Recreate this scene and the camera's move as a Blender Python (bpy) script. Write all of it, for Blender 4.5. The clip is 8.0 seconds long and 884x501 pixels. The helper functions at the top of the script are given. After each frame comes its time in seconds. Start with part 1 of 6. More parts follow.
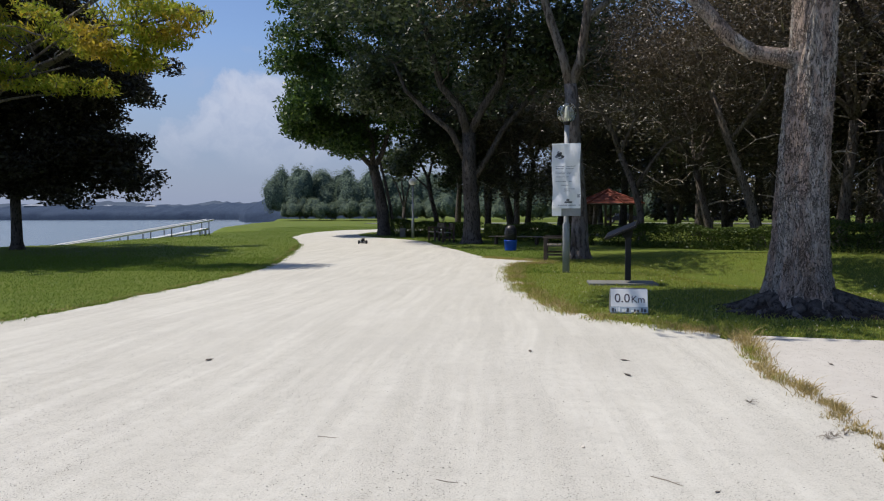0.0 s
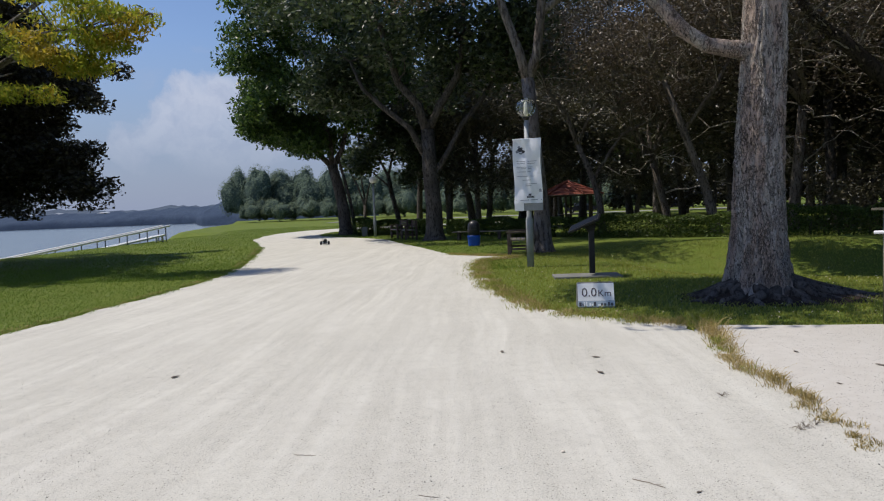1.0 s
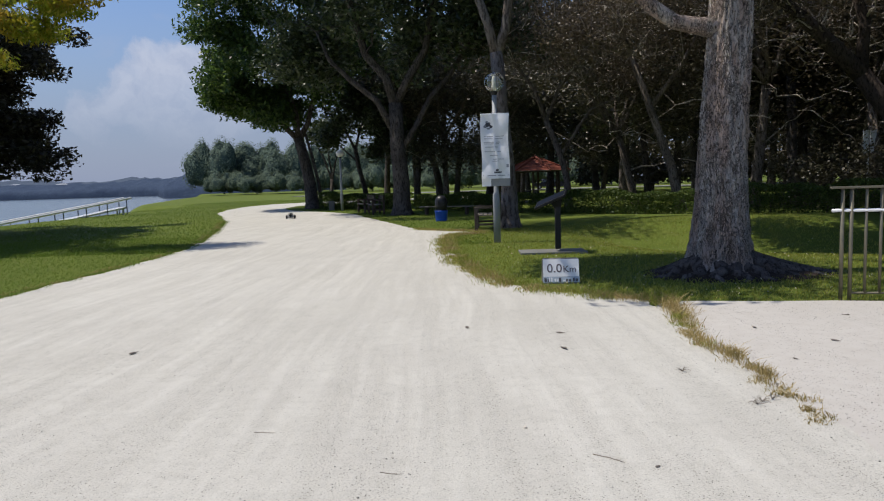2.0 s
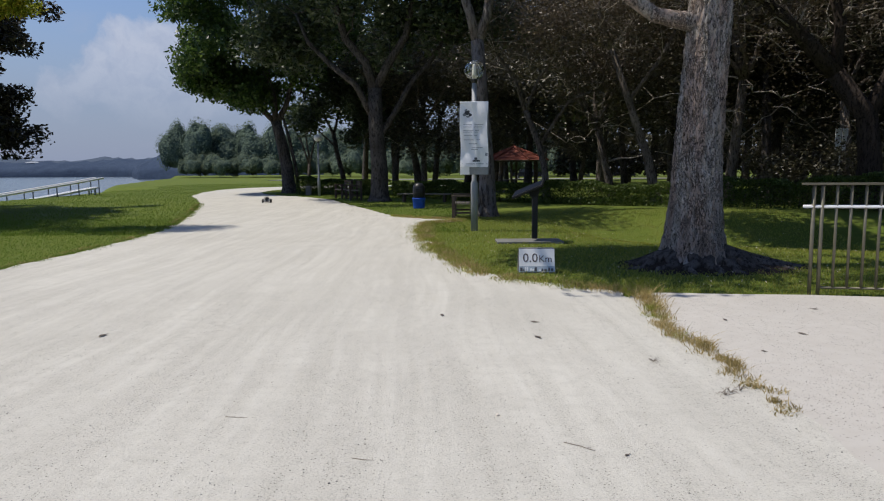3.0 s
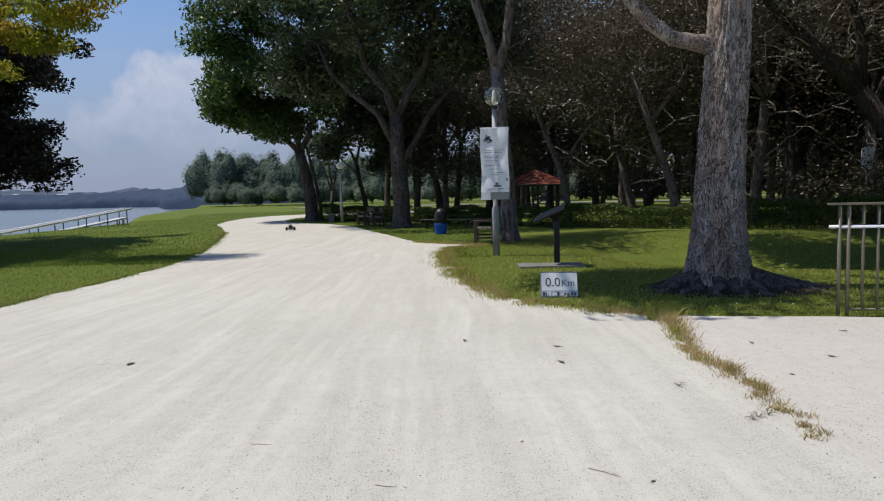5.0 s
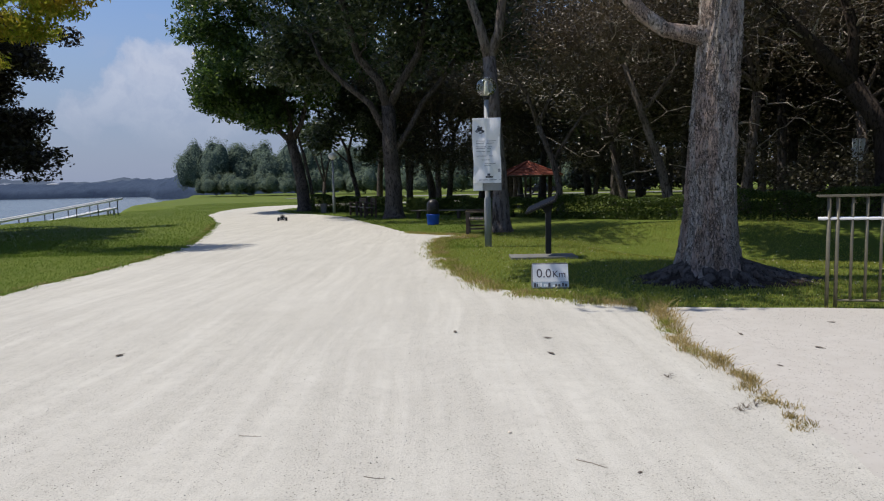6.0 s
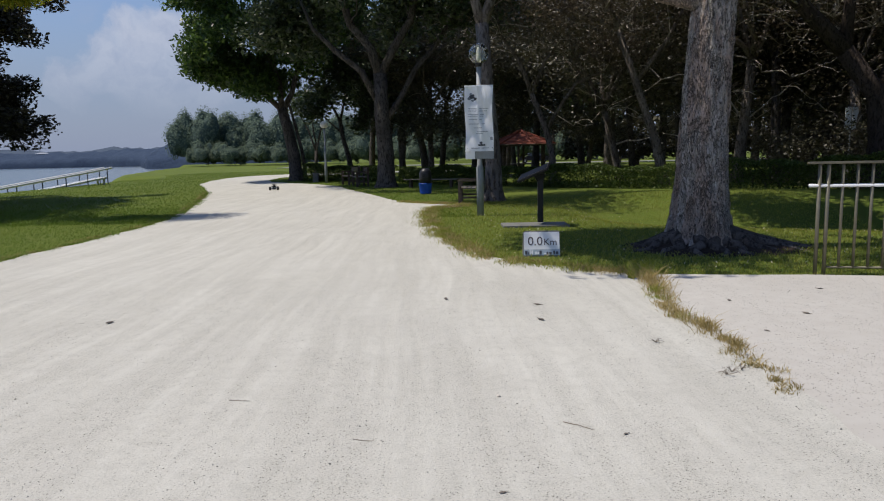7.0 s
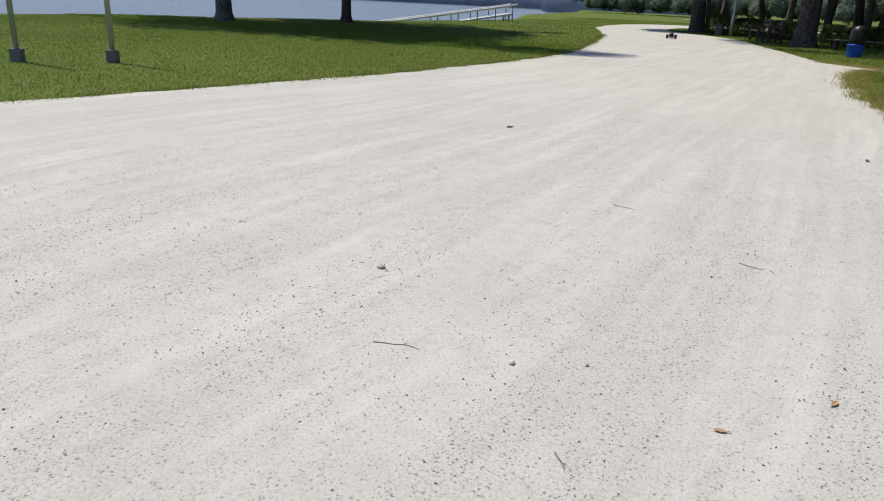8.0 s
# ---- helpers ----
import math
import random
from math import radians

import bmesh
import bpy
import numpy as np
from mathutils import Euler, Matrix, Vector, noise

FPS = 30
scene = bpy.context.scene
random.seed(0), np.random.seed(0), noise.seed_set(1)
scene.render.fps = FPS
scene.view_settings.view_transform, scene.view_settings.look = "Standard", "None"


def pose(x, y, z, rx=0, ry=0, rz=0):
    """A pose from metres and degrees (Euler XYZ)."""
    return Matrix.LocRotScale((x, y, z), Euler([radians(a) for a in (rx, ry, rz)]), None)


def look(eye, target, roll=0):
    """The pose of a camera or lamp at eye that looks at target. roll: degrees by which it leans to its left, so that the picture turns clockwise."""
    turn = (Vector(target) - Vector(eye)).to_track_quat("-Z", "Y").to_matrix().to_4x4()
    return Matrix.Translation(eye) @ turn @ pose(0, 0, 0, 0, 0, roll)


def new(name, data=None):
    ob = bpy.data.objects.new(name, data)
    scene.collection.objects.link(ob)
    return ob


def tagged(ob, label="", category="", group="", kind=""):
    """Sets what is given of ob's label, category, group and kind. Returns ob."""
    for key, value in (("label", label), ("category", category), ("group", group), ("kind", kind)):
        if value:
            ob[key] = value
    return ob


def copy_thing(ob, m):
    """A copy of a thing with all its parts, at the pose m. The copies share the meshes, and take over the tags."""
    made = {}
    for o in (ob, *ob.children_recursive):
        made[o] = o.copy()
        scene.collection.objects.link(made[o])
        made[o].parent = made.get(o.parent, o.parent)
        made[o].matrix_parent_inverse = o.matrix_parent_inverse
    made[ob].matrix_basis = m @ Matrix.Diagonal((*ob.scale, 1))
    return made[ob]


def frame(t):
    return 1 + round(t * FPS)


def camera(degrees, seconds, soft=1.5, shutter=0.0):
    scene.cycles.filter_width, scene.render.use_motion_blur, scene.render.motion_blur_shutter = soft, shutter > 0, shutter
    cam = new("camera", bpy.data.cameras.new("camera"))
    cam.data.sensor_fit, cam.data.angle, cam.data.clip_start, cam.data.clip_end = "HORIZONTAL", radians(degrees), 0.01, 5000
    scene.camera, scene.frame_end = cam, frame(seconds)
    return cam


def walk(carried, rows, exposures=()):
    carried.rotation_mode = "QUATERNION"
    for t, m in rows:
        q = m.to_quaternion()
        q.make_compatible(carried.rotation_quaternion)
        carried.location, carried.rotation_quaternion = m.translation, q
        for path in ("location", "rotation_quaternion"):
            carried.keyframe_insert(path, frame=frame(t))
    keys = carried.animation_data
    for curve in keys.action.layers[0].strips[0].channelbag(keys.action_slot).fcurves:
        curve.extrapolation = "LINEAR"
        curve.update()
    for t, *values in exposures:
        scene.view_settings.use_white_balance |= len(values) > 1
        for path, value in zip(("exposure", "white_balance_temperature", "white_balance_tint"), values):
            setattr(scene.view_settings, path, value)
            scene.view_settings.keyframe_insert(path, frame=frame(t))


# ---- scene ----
cam = camera(65.2, 8.0, soft=1.1)

PATH = [
    (0, (0.321, -1.171, 1.269), (0.073, 0.811, 1.166), -0.2),
    (0.5, (0.252, -1.131, 1.335), (0.19, 0.864, 1.213), -4.9),
    (1, (0.266, -1.116, 1.343), (0.126, 0.876, 1.224), -2.3),
    (1.5, (0.282, -1.083, 1.344), (0.188, 0.908, 1.187), -2.3),
    (3, (0.29, -1.057, 1.339), (0.307, 0.929, 1.108), -0.4),
    (3.5, (0.294, -1.063, 1.347), (0.334, 0.922, 1.103), -0.4),
    (4, (0.296, -1.073, 1.357), (0.243, 0.921, 1.21), -1.5),
    (5.3, (0.303, -1.085, 1.343), (0.263, 0.908, 1.173), -1.1),
    (5.5, (0.316, -1.086, 1.349), (0.298, 0.905, 1.163), -1.1),
    (6, (0.319, -1.076, 1.351), (0.292, 0.915, 1.166), -1.2),
    (6.5, (0.331, -1.073, 1.338), (0.313, 0.913, 1.104), -0.9),
    (7, (0.342, -1.071, 1.324), (0.333, 0.911, 1.052), -1.2),
    (7.5, (0.376, -1.065, 1.25), (0.295, 0.896, 0.866), 0.5),
    (7.6, (0.382, -1.066, 1.217), (0.215, 0.866, 0.728), 1.2),
    (7.7, (0.368, -1.066, 1.181), (0.099, 0.838, 0.63), 1.8),
    (7.8, (0.332, -1.073, 1.137), (-0.078, 0.789, 0.531), 2.4),
    (7.9, (0.295, -1.1, 1.091), (-0.35, 0.683, 0.457), 2.4),
    (8, (0.207, -1.138, 1.049), (-0.741, 0.486, 0.369), 2.7),
]
EXPOSURES = [(0, 0.20), (0.5, 0.06), (1, 0.13), (1.5, 0.14), (3, 0.05), (3.5, 0.04), (4, 0.05), (5.5, 0.19), (6, 0.12), (6.5, 0.12), (7, 0.03), (7.5, 0.18), (8, 0.17)]
walk(cam, [(t, look(eye, target, roll)) for t, eye, target, roll in PATH], EXPOSURES)

# ---- light ----
SUN_TO = Vector((-0.50, 0.02, 1.0)).normalized()
sun_data = bpy.data.lights.new("sun", "SUN")
sun_data.energy, sun_data.angle, sun_data.color = 4.0, radians(0.55), (1.0, 0.93, 0.83)
sun = new("sun", sun_data)
sun.matrix_world = look((0, 0, 60), Vector((0, 0, 60)) - SUN_TO)

world = bpy.data.worlds.new("sky")
scene.world = world
world.use_nodes = True


def node(tree, kind, **values):
    """A node with its settings and input values; an input value may be another node's socket."""
    n = tree.nodes.new(kind)
    for key, value in values.items():
        sock = n.inputs[int(key[1:])] if key[0] == "i" and key[1:].isdigit() else n.inputs[key.replace("_", " ")]
        if isinstance(value, bpy.types.NodeSocket):
            tree.links.new(value, sock)
        else:
            sock.default_value = value
    return n


def ramp(tree, fac, *stops):
    n = tree.nodes.new("ShaderNodeValToRGB")
    tree.links.new(fac, n.inputs[0])
    while len(n.color_ramp.elements) < len(stops):
        n.color_ramp.elements.new(0.5)
    for e, (at, col) in zip(n.color_ramp.elements, stops):
        e.position = at
        e.color = (*col, 1) if isinstance(col, tuple) else (col, col, col, 1)
    return n.outputs[0]


def mix(tree, fac, a, b, blend="MIX"):
    n = tree.nodes.new("ShaderNodeMix")
    n.data_type, n.blend_type = "RGBA", blend
    for sock, v in ((n.inputs[0], fac), (n.inputs[6], a), (n.inputs[7], b)):
        if isinstance(v, bpy.types.NodeSocket):
            tree.links.new(v, sock)
        elif sock.type == "RGBA":
            sock.default_value = (*v, 1)
        else:
            sock.default_value = v
    return n.outputs[2]


def math_node(tree, op, a, b=0.0, c=0.0):
    n = tree.nodes.new("ShaderNodeMath")
    n.operation = op
    for sock, v in zip(n.inputs, (a, b, c)):
        if isinstance(v, bpy.types.NodeSocket):
            tree.links.new(v, sock)
        else:
            sock.default_value = v
    return n.outputs[0]


# cumulus heaps over the lake: direction and angular size of each puff
PUFFS = (((-0.398, 0.904, 0.156), 0.040), ((-0.346, 0.924, 0.168), 0.038), ((-0.371, 0.916, 0.146), 0.050), ((-0.426, 0.897, 0.119), 0.046), ((-0.393, 0.912, 0.112), 0.056),
         ((-0.325, 0.935, 0.140), 0.055), ((-0.463, 0.881, 0.097), 0.036), ((-0.350, 0.931, 0.095), 0.060), ((-0.30, 0.95, 0.12), 0.06), ((0.55, 0.75, 0.30), 0.16), ((-0.85, -0.35, 0.35), 0.20))


def build_sky():
    nt = world.node_tree
    nt.nodes.clear()
    sky = node(nt, "ShaderNodeTexSky")
    sky.sky_type, sky.sun_disc = "NISHITA", False
    sky.sun_elevation, sky.sun_rotation = math.asin(SUN_TO.z), math.atan2(SUN_TO.x, SUN_TO.y)
    sky.air_density, sky.dust_density, sky.ozone_density = 1.3, 0.25, 4.0
    coord = node(nt, "ShaderNodeTexCoord").outputs["Generated"]
    warp = node(nt, "ShaderNodeTexNoise", Vector=coord, Scale=14.0, Detail=7.0, Roughness=0.58).outputs["Color"]
    warp = node(nt, "ShaderNodeVectorMath", i0=warp, i1=(0.5, 0.5, 0.5))
    warp.operation = "SUBTRACT"
    moved = node(nt, "ShaderNodeVectorMath", i0=warp.outputs[0], i1=(0.085, 0.085, 0.085), i2=coord)
    moved.operation = "MULTIPLY_ADD"
    heap = None
    for centre, size in PUFFS:
        gap = node(nt, "ShaderNodeVectorMath", i0=moved.outputs[0], i1=centre)
        gap.operation = "DISTANCE"
        body = math_node(nt, "SUBTRACT", 1.0, math_node(nt, "DIVIDE", gap.outputs["Value"], size))
        heap = body if heap is None else math_node(nt, "SMOOTH_MAX", heap, body, 0.25)
    curl = noise_at(nt, moved.outputs[0], 26.0, 6, 0.6)
    up = node(nt, "ShaderNodeSeparateXYZ", Vector=coord).outputs["Z"]
    heap = math_node(nt, "ADD", heap, math_node(nt, "MULTIPLY", math_node(nt, "SUBTRACT", curl, 0.5), 0.5))
    mask = math_node(nt, "MULTIPLY", ramp(nt, heap, (0.02, 0.0), (0.26, 0.50), (0.66, 0.68)), ramp(nt, up, (0.05, 0.0), (0.125, 0.75), (0.16, 1.0)))
    wisp = ramp(nt, noise_at(nt, node(nt, "ShaderNodeMapping", Vector=moved.outputs[0], Scale=(1, 1, 2.2)).outputs[0], 5.0, 6, 0.55), (0.56, 0.0), (0.78, 0.45))
    haze = ramp(nt, up, (0.0, 0.95), (0.10, 0.70), (0.24, 0.0))
    blue = mix(nt, 1.0, sky.outputs[0], (0.93, 0.93, 1.10), "MULTIPLY")
    col = mix(nt, haze, blue, (2.65, 3.25, 4.80))
    col = mix(nt, wisp, col, (4.2, 4.6, 6.0))
    col = mix(nt, mask, col, mix(nt, ramp(nt, curl, (0.35, 0.0), (0.62, 1.0)), (4.3, 4.7, 6.1), (5.9, 6.2, 7.3)))
    back = node(nt, "ShaderNodeBackground", Color=col, Strength=0.09)
    node(nt, "ShaderNodeOutputWorld", Surface=back.outputs[0])


# ---- materials ----


def material(name):
    m = bpy.data.materials.new(name)
    m.use_nodes = True
    nt = m.node_tree
    nt.nodes.clear()
    return m, nt


def finish(nt, color, rough=0.8, metal=0.0, height=None, bump=0.3, distance=0.02, spec=0.3, extra=None):
    n = node(nt, "ShaderNodeBsdfPrincipled", Roughness=rough, Metallic=metal)
    n.inputs["Specular IOR Level"].default_value = spec
    if isinstance(color, bpy.types.NodeSocket):
        nt.links.new(color, n.inputs["Base Color"])
    else:
        n.inputs["Base Color"].default_value = (*color, 1)
    if height is not None:
        b = node(nt, "ShaderNodeBump", Strength=bump, Distance=distance, Height=height)
        nt.links.new(b.outputs[0], n.inputs["Normal"])
    node(nt, "ShaderNodeOutputMaterial", Surface=n.outputs[0])
    return n


def place(nt, scale=(1, 1, 1), turn=0.0):
    co = node(nt, "ShaderNodeNewGeometry").outputs["Position"]
    if turn:
        co = node(nt, "ShaderNodeMapping", Vector=co, Rotation=(0, 0, turn)).outputs[0]
    return node(nt, "ShaderNodeMapping", Vector=co, Scale=scale).outputs[0]


def noise_at(nt, vec, scale, detail=4.0, rough=0.55):
    return node(nt, "ShaderNodeTexNoise", Vector=vec, Scale=scale, Detail=detail, Roughness=rough).outputs["Fac"]


build_sky()


def gravel_material():
    m, nt = material("crushed_stone_path")
    p = place(nt)
    big, blot, mid = noise_at(nt, p, 0.35, 3), noise_at(nt, p, 1.3, 5, 0.6), noise_at(nt, p, 9.0, 5, 0.65)
    fine = noise_at(nt, p, 90.0, 4, 0.75)
    # wheel sweeps that run along the path: pale packed tracks with gritty strips between them
    bend = node(nt, "ShaderNodeTexNoise", Vector=p, Scale=0.17, Detail=1.0).outputs["Color"]
    bend = node(nt, "ShaderNodeVectorMath", i0=bend, i1=(1.0, 0.4, 0.0), i2=p)
    bend.operation = "MULTIPLY_ADD"
    curve = bend.outputs[0]
    sweep = noise_at(nt, node(nt, "ShaderNodeMapping", Vector=curve, Scale=(2.6, 0.20, 1)).outputs[0], 1.0, 3, 0.55)
    ruts = noise_at(nt, node(nt, "ShaderNodeMapping", Vector=curve, Scale=(8.0, 0.42, 1)).outputs[0], 1.0, 4, 0.6)
    packed = ramp(nt, math_node(nt, "ADD", math_node(nt, "MULTIPLY", sweep, 0.45), math_node(nt, "MULTIPLY", ruts, 0.55)), (0.42, 0.0), (0.62, 1.0))
    loose = math_node(nt, "SUBTRACT", 1.0, packed)
    col = mix(nt, ramp(nt, big, (0.3, 0.0), (0.7, 1.0)), (0.520, 0.502, 0.445), (0.550, 0.534, 0.480))
    col = mix(nt, math_node(nt, "MULTIPLY", packed, 0.55), col, (0.603, 0.588, 0.531))
    col = mix(nt, ramp(nt, blot, (0.38, 0.35), (0.54, 0.0)), col, (0.470, 0.452, 0.405))
    col = mix(nt, ramp(nt, mid, (0.36, 0.35), (0.52, 0.0)), col, (0.430, 0.418, 0.372))
    col = mix(nt, math_node(nt, "MULTIPLY", ramp(nt, fine, (0.36, 0.75), (0.54, 0.0)), math_node(nt, "MULTIPLY_ADD", loose, 0.6, 0.25)), col, (0.300, 0.290, 0.258))
    # chips: small, sharp-edged, most of them lying in the loose strips
    shift = node(nt, "ShaderNodeVectorMath", i0=node(nt, "ShaderNodeTexNoise", Vector=p, Scale=160.0, Detail=2.0).outputs["Color"], i1=(0.010, 0.010, 0.0), i2=p)
    shift.operation = "MULTIPLY_ADD"
    for scale, keep, dim, tone in ((75.0, 0.74, 0.80, (0.15, 0.145, 0.13)), (140.0, 0.66, 0.8, (0.19, 0.185, 0.165))):
        grit = node(nt, "ShaderNodeTexVoronoi", Vector=shift.outputs[0], Scale=scale)
        speck = ramp(nt, grit.outputs["Distance"], (0.24, 1.0), (0.36, 0.0))
        rare = ramp(nt, node(nt, "ShaderNodeTexWhiteNoise", Vector=grit.outputs["Position"]).outputs["Value"], (keep, 0.0), (keep + 0.03, 1.0))
        dark = math_node(nt, "MULTIPLY", math_node(nt, "MULTIPLY", speck, rare), math_node(nt, "MULTIPLY_ADD", loose, dim * 0.8, 0.15))
        col = mix(nt, dark, col, tone)
    h = math_node(nt, "ADD", math_node(nt, "MULTIPLY", fine, 0.30), math_node(nt, "ADD", math_node(nt, "MULTIPLY", mid, 0.22), math_node(nt, "ADD", math_node(nt, "MULTIPLY", sweep, 0.60), math_node(nt, "MULTIPLY", ruts, 0.38))))
    finish(nt, col, 0.95, height=h, bump=0.5, distance=0.035, spec=0.15)
    return m


def concrete_material():
    m, nt = material("worn_concrete")
    p = place(nt)
    big, mid, fine = noise_at(nt, p, 0.6, 4), noise_at(nt, p, 7.0, 5), noise_at(nt, p, 90.0, 2)
    col = mix(nt, ramp(nt, big, (0.3, 0.0), (0.7, 1.0)), (0.462, 0.440, 0.400), (0.510, 0.487, 0.445))
    col = mix(nt, ramp(nt, mid, (0.35, 0.4), (0.6, 0.0)), col, (0.42, 0.39, 0.35))
    for scale, keep, tone in ((60.0, 0.82, (0.24, 0.23, 0.21)), (34.0, 0.93, (0.20, 0.19, 0.17))):
        grit = node(nt, "ShaderNodeTexVoronoi", Vector=p, Scale=scale)
        speck = ramp(nt, grit.outputs["Distance"], (0.18, 0.9), (0.36, 0.0))
        rare = ramp(nt, node(nt, "ShaderNodeTexWhiteNoise", Vector=grit.outputs["Position"]).outputs["Value"], (keep, 0.0), (keep + 0.05, 1.0))
        col = mix(nt, math_node(nt, "MULTIPLY", speck, rare), col, tone)
    finish(nt, col, 0.9, height=math_node(nt, "ADD", mid, fine), bump=0.2, distance=0.01, spec=0.2)
    return m


def lawn_material():
    m, nt = material("lawn")
    p = place(nt)
    big, mid, fine = noise_at(nt, p, 0.25, 4), noise_at(nt, p, 2.2, 5), noise_at(nt, p, 28.0, 3, 0.7)
    col = mix(nt, ramp(nt, big, (0.3, 0.0), (0.7, 1.0)), (0.098, 0.140, 0.020), (0.150, 0.188, 0.030))
    col = mix(nt, ramp(nt, mid, (0.45, 0.0), (0.75, 0.55)), col, (0.165, 0.170, 0.045))
    col = mix(nt, ramp(nt, fine, (0.35, 0.55), (0.6, 0.0)), col, (0.045, 0.072, 0.011))
    finish(nt, col, 0.9, height=math_node(nt, "ADD", fine, mid), bump=0.7, distance=0.05, spec=0.15)
    return m


def leaf_material(name, a, b, c, through_light=0.3, gloss=0.22, patches=None, rough=0.5):
    """Leaves that vary one by one between three colours, with some light coming through."""
    m, nt = material(name)
    isl = node(nt, "ShaderNodeNewGeometry").outputs["Random Per Island"]
    col = ramp(nt, isl, (0.0, a), (0.55, b), (1.0, c))
    clump = noise_at(nt, place(nt), 0.55, 3)
    col = mix(nt, ramp(nt, clump, (0.35, 0.0), (0.7, 0.45)), col, b)
    if patches:
        turned = ramp(nt, noise_at(nt, place(nt), 0.8, 2), patches[0], patches[1])
        col = mix(nt, turned, col, patches[2])
    base = node(nt, "ShaderNodeBsdfPrincipled", Base_Color=col, Roughness=rough)
    base.inputs["Specular IOR Level"].default_value = gloss
    back = node(nt, "ShaderNodeBsdfTranslucent", Color=col)
    both = node(nt, "ShaderNodeMixShader", Fac=through_light, i1=base.outputs[0], i2=back.outputs[0])
    node(nt, "ShaderNodeOutputMaterial", Surface=both.outputs[0])
    return m


def bark_material(name, pale, mid_c, dark, scale=1.0):
    """Flaking bark: broad patches, upright scales and dark gaps between them."""
    m, nt = material(name)
    broad = noise_at(nt, place(nt, (1, 1, 0.5)), 2.0 * scale, 3)
    flakes = noise_at(nt, place(nt, (1, 1, 0.34)), 13.0 * scale, 6, 0.62)
    fine = noise_at(nt, place(nt, (1, 1, 0.6)), 45.0 * scale, 4, 0.7)
    col = mix(nt, ramp(nt, broad, (0.38, 0.0), (0.62, 1.0)), mid_c, pale)
    col = mix(nt, ramp(nt, fine, (0.35, 0.45), (0.6, 0.0)), col, dark)
    col = mix(nt, ramp(nt, flakes, (0.40, 0.85), (0.50, 0.0)), col, dark)
    h = math_node(nt, "ADD", ramp(nt, flakes, (0.38, 0.0), (0.52, 1.0)), math_node(nt, "MULTIPLY", fine, 0.35))
    finish(nt, col, 0.95, height=h, bump=0.8, distance=0.025, spec=0.15)
    return m


def plated_bark_material():
    """Small loose plates with dark cracks between, ash grey where weathered and red-brown where freshly shed."""
    m, nt = material("plated_grey_bark")
    p = place(nt)
    warp = node(nt, "ShaderNodeTexNoise", Vector=p, Scale=9.0, Detail=3.0).outputs["Color"]
    warp = node(nt, "ShaderNodeVectorMath", i0=warp, i1=(0.07, 0.07, 0.10), i2=p)
    warp.operation = "MULTIPLY_ADD"
    long = node(nt, "ShaderNodeMapping", Vector=warp.outputs[0], Scale=(1, 1, 0.42)).outputs[0]
    cell = node(nt, "ShaderNodeTexVoronoi", Vector=long, Scale=40.0)
    rim = nt.nodes.new("ShaderNodeTexVoronoi")
    rim.feature = "DISTANCE_TO_EDGE"
    rim.inputs["Scale"].default_value = 40.0
    nt.links.new(long, rim.inputs["Vector"])
    tone = node(nt, "ShaderNodeTexWhiteNoise", Vector=cell.outputs["Position"]).outputs["Value"]
    split = noise_at(nt, node(nt, "ShaderNodeMapping", Vector=warp.outputs[0], Scale=(1, 1, 0.40)).outputs[0], 34.0, 6, 0.70)
    fine = noise_at(nt, p, 95.0, 5, 0.7)
    lift = noise_at(nt, place(nt, (1, 1, 0.6)), 7.0, 4, 0.6)
    broad = noise_at(nt, place(nt, (1, 1, 0.16)), 3.4, 4, 0.6)
    col = ramp(nt, tone, (0.0, (0.410, 0.370, 0.330)), (0.6, (0.470, 0.430, 0.388)), (1.0, (0.560, 0.520, 0.478)))
    shed = ramp(nt, math_node(nt, "ADD", broad, math_node(nt, "MULTIPLY", tone, 0.08)), (0.47, 0.0), (0.57, 0.8))
    col = mix(nt, shed, col, (0.420, 0.310, 0.248))
    col = mix(nt, ramp(nt, fine, (0.36, 0.50), (0.6, 0.0)), col, (0.190, 0.165, 0.145))
    crack = math_node(nt, "MULTIPLY", ramp(nt, rim.outputs["Distance"], (0.02, 0.85), (0.13, 0.0)), ramp(nt, lift, (0.42, 0.0), (0.58, 0.9)))
    crack = math_node(nt, "MAXIMUM", crack, ramp(nt, split, (0.36, 0.9), (0.46, 0.0)))
    col = mix(nt, crack, col, (0.070, 0.057, 0.048))
    h = math_node(nt, "ADD", math_node(nt, "MULTIPLY", math_node(nt, "SUBTRACT", 1.0, crack), 1.3), math_node(nt, "ADD", math_node(nt, "MULTIPLY", tone, 0.45), math_node(nt, "MULTIPLY", fine, 0.45)))
    finish(nt, col, 0.95, height=h, bump=1.0, distance=0.03, spec=0.12)
    return m


def far_wood_material(name, low, high, scale):
    m, nt = material(name)
    p = place(nt)
    crowns, leaves = noise_at(nt, p, 0.10 * scale, 4, 0.6), noise_at(nt, p, 0.7 * scale, 4, 0.7)
    col = mix(nt, ramp(nt, crowns, (0.35, 0.0), (0.65, 1.0)), low, high)
    col = mix(nt, ramp(nt, leaves, (0.35, 0.5), (0.6, 0.0)), col, tuple(v * 0.7 for v in low))
    finish(nt, col, 0.95, height=leaves, bump=0.5, distance=0.8 / scale, spec=0.05)
    return m


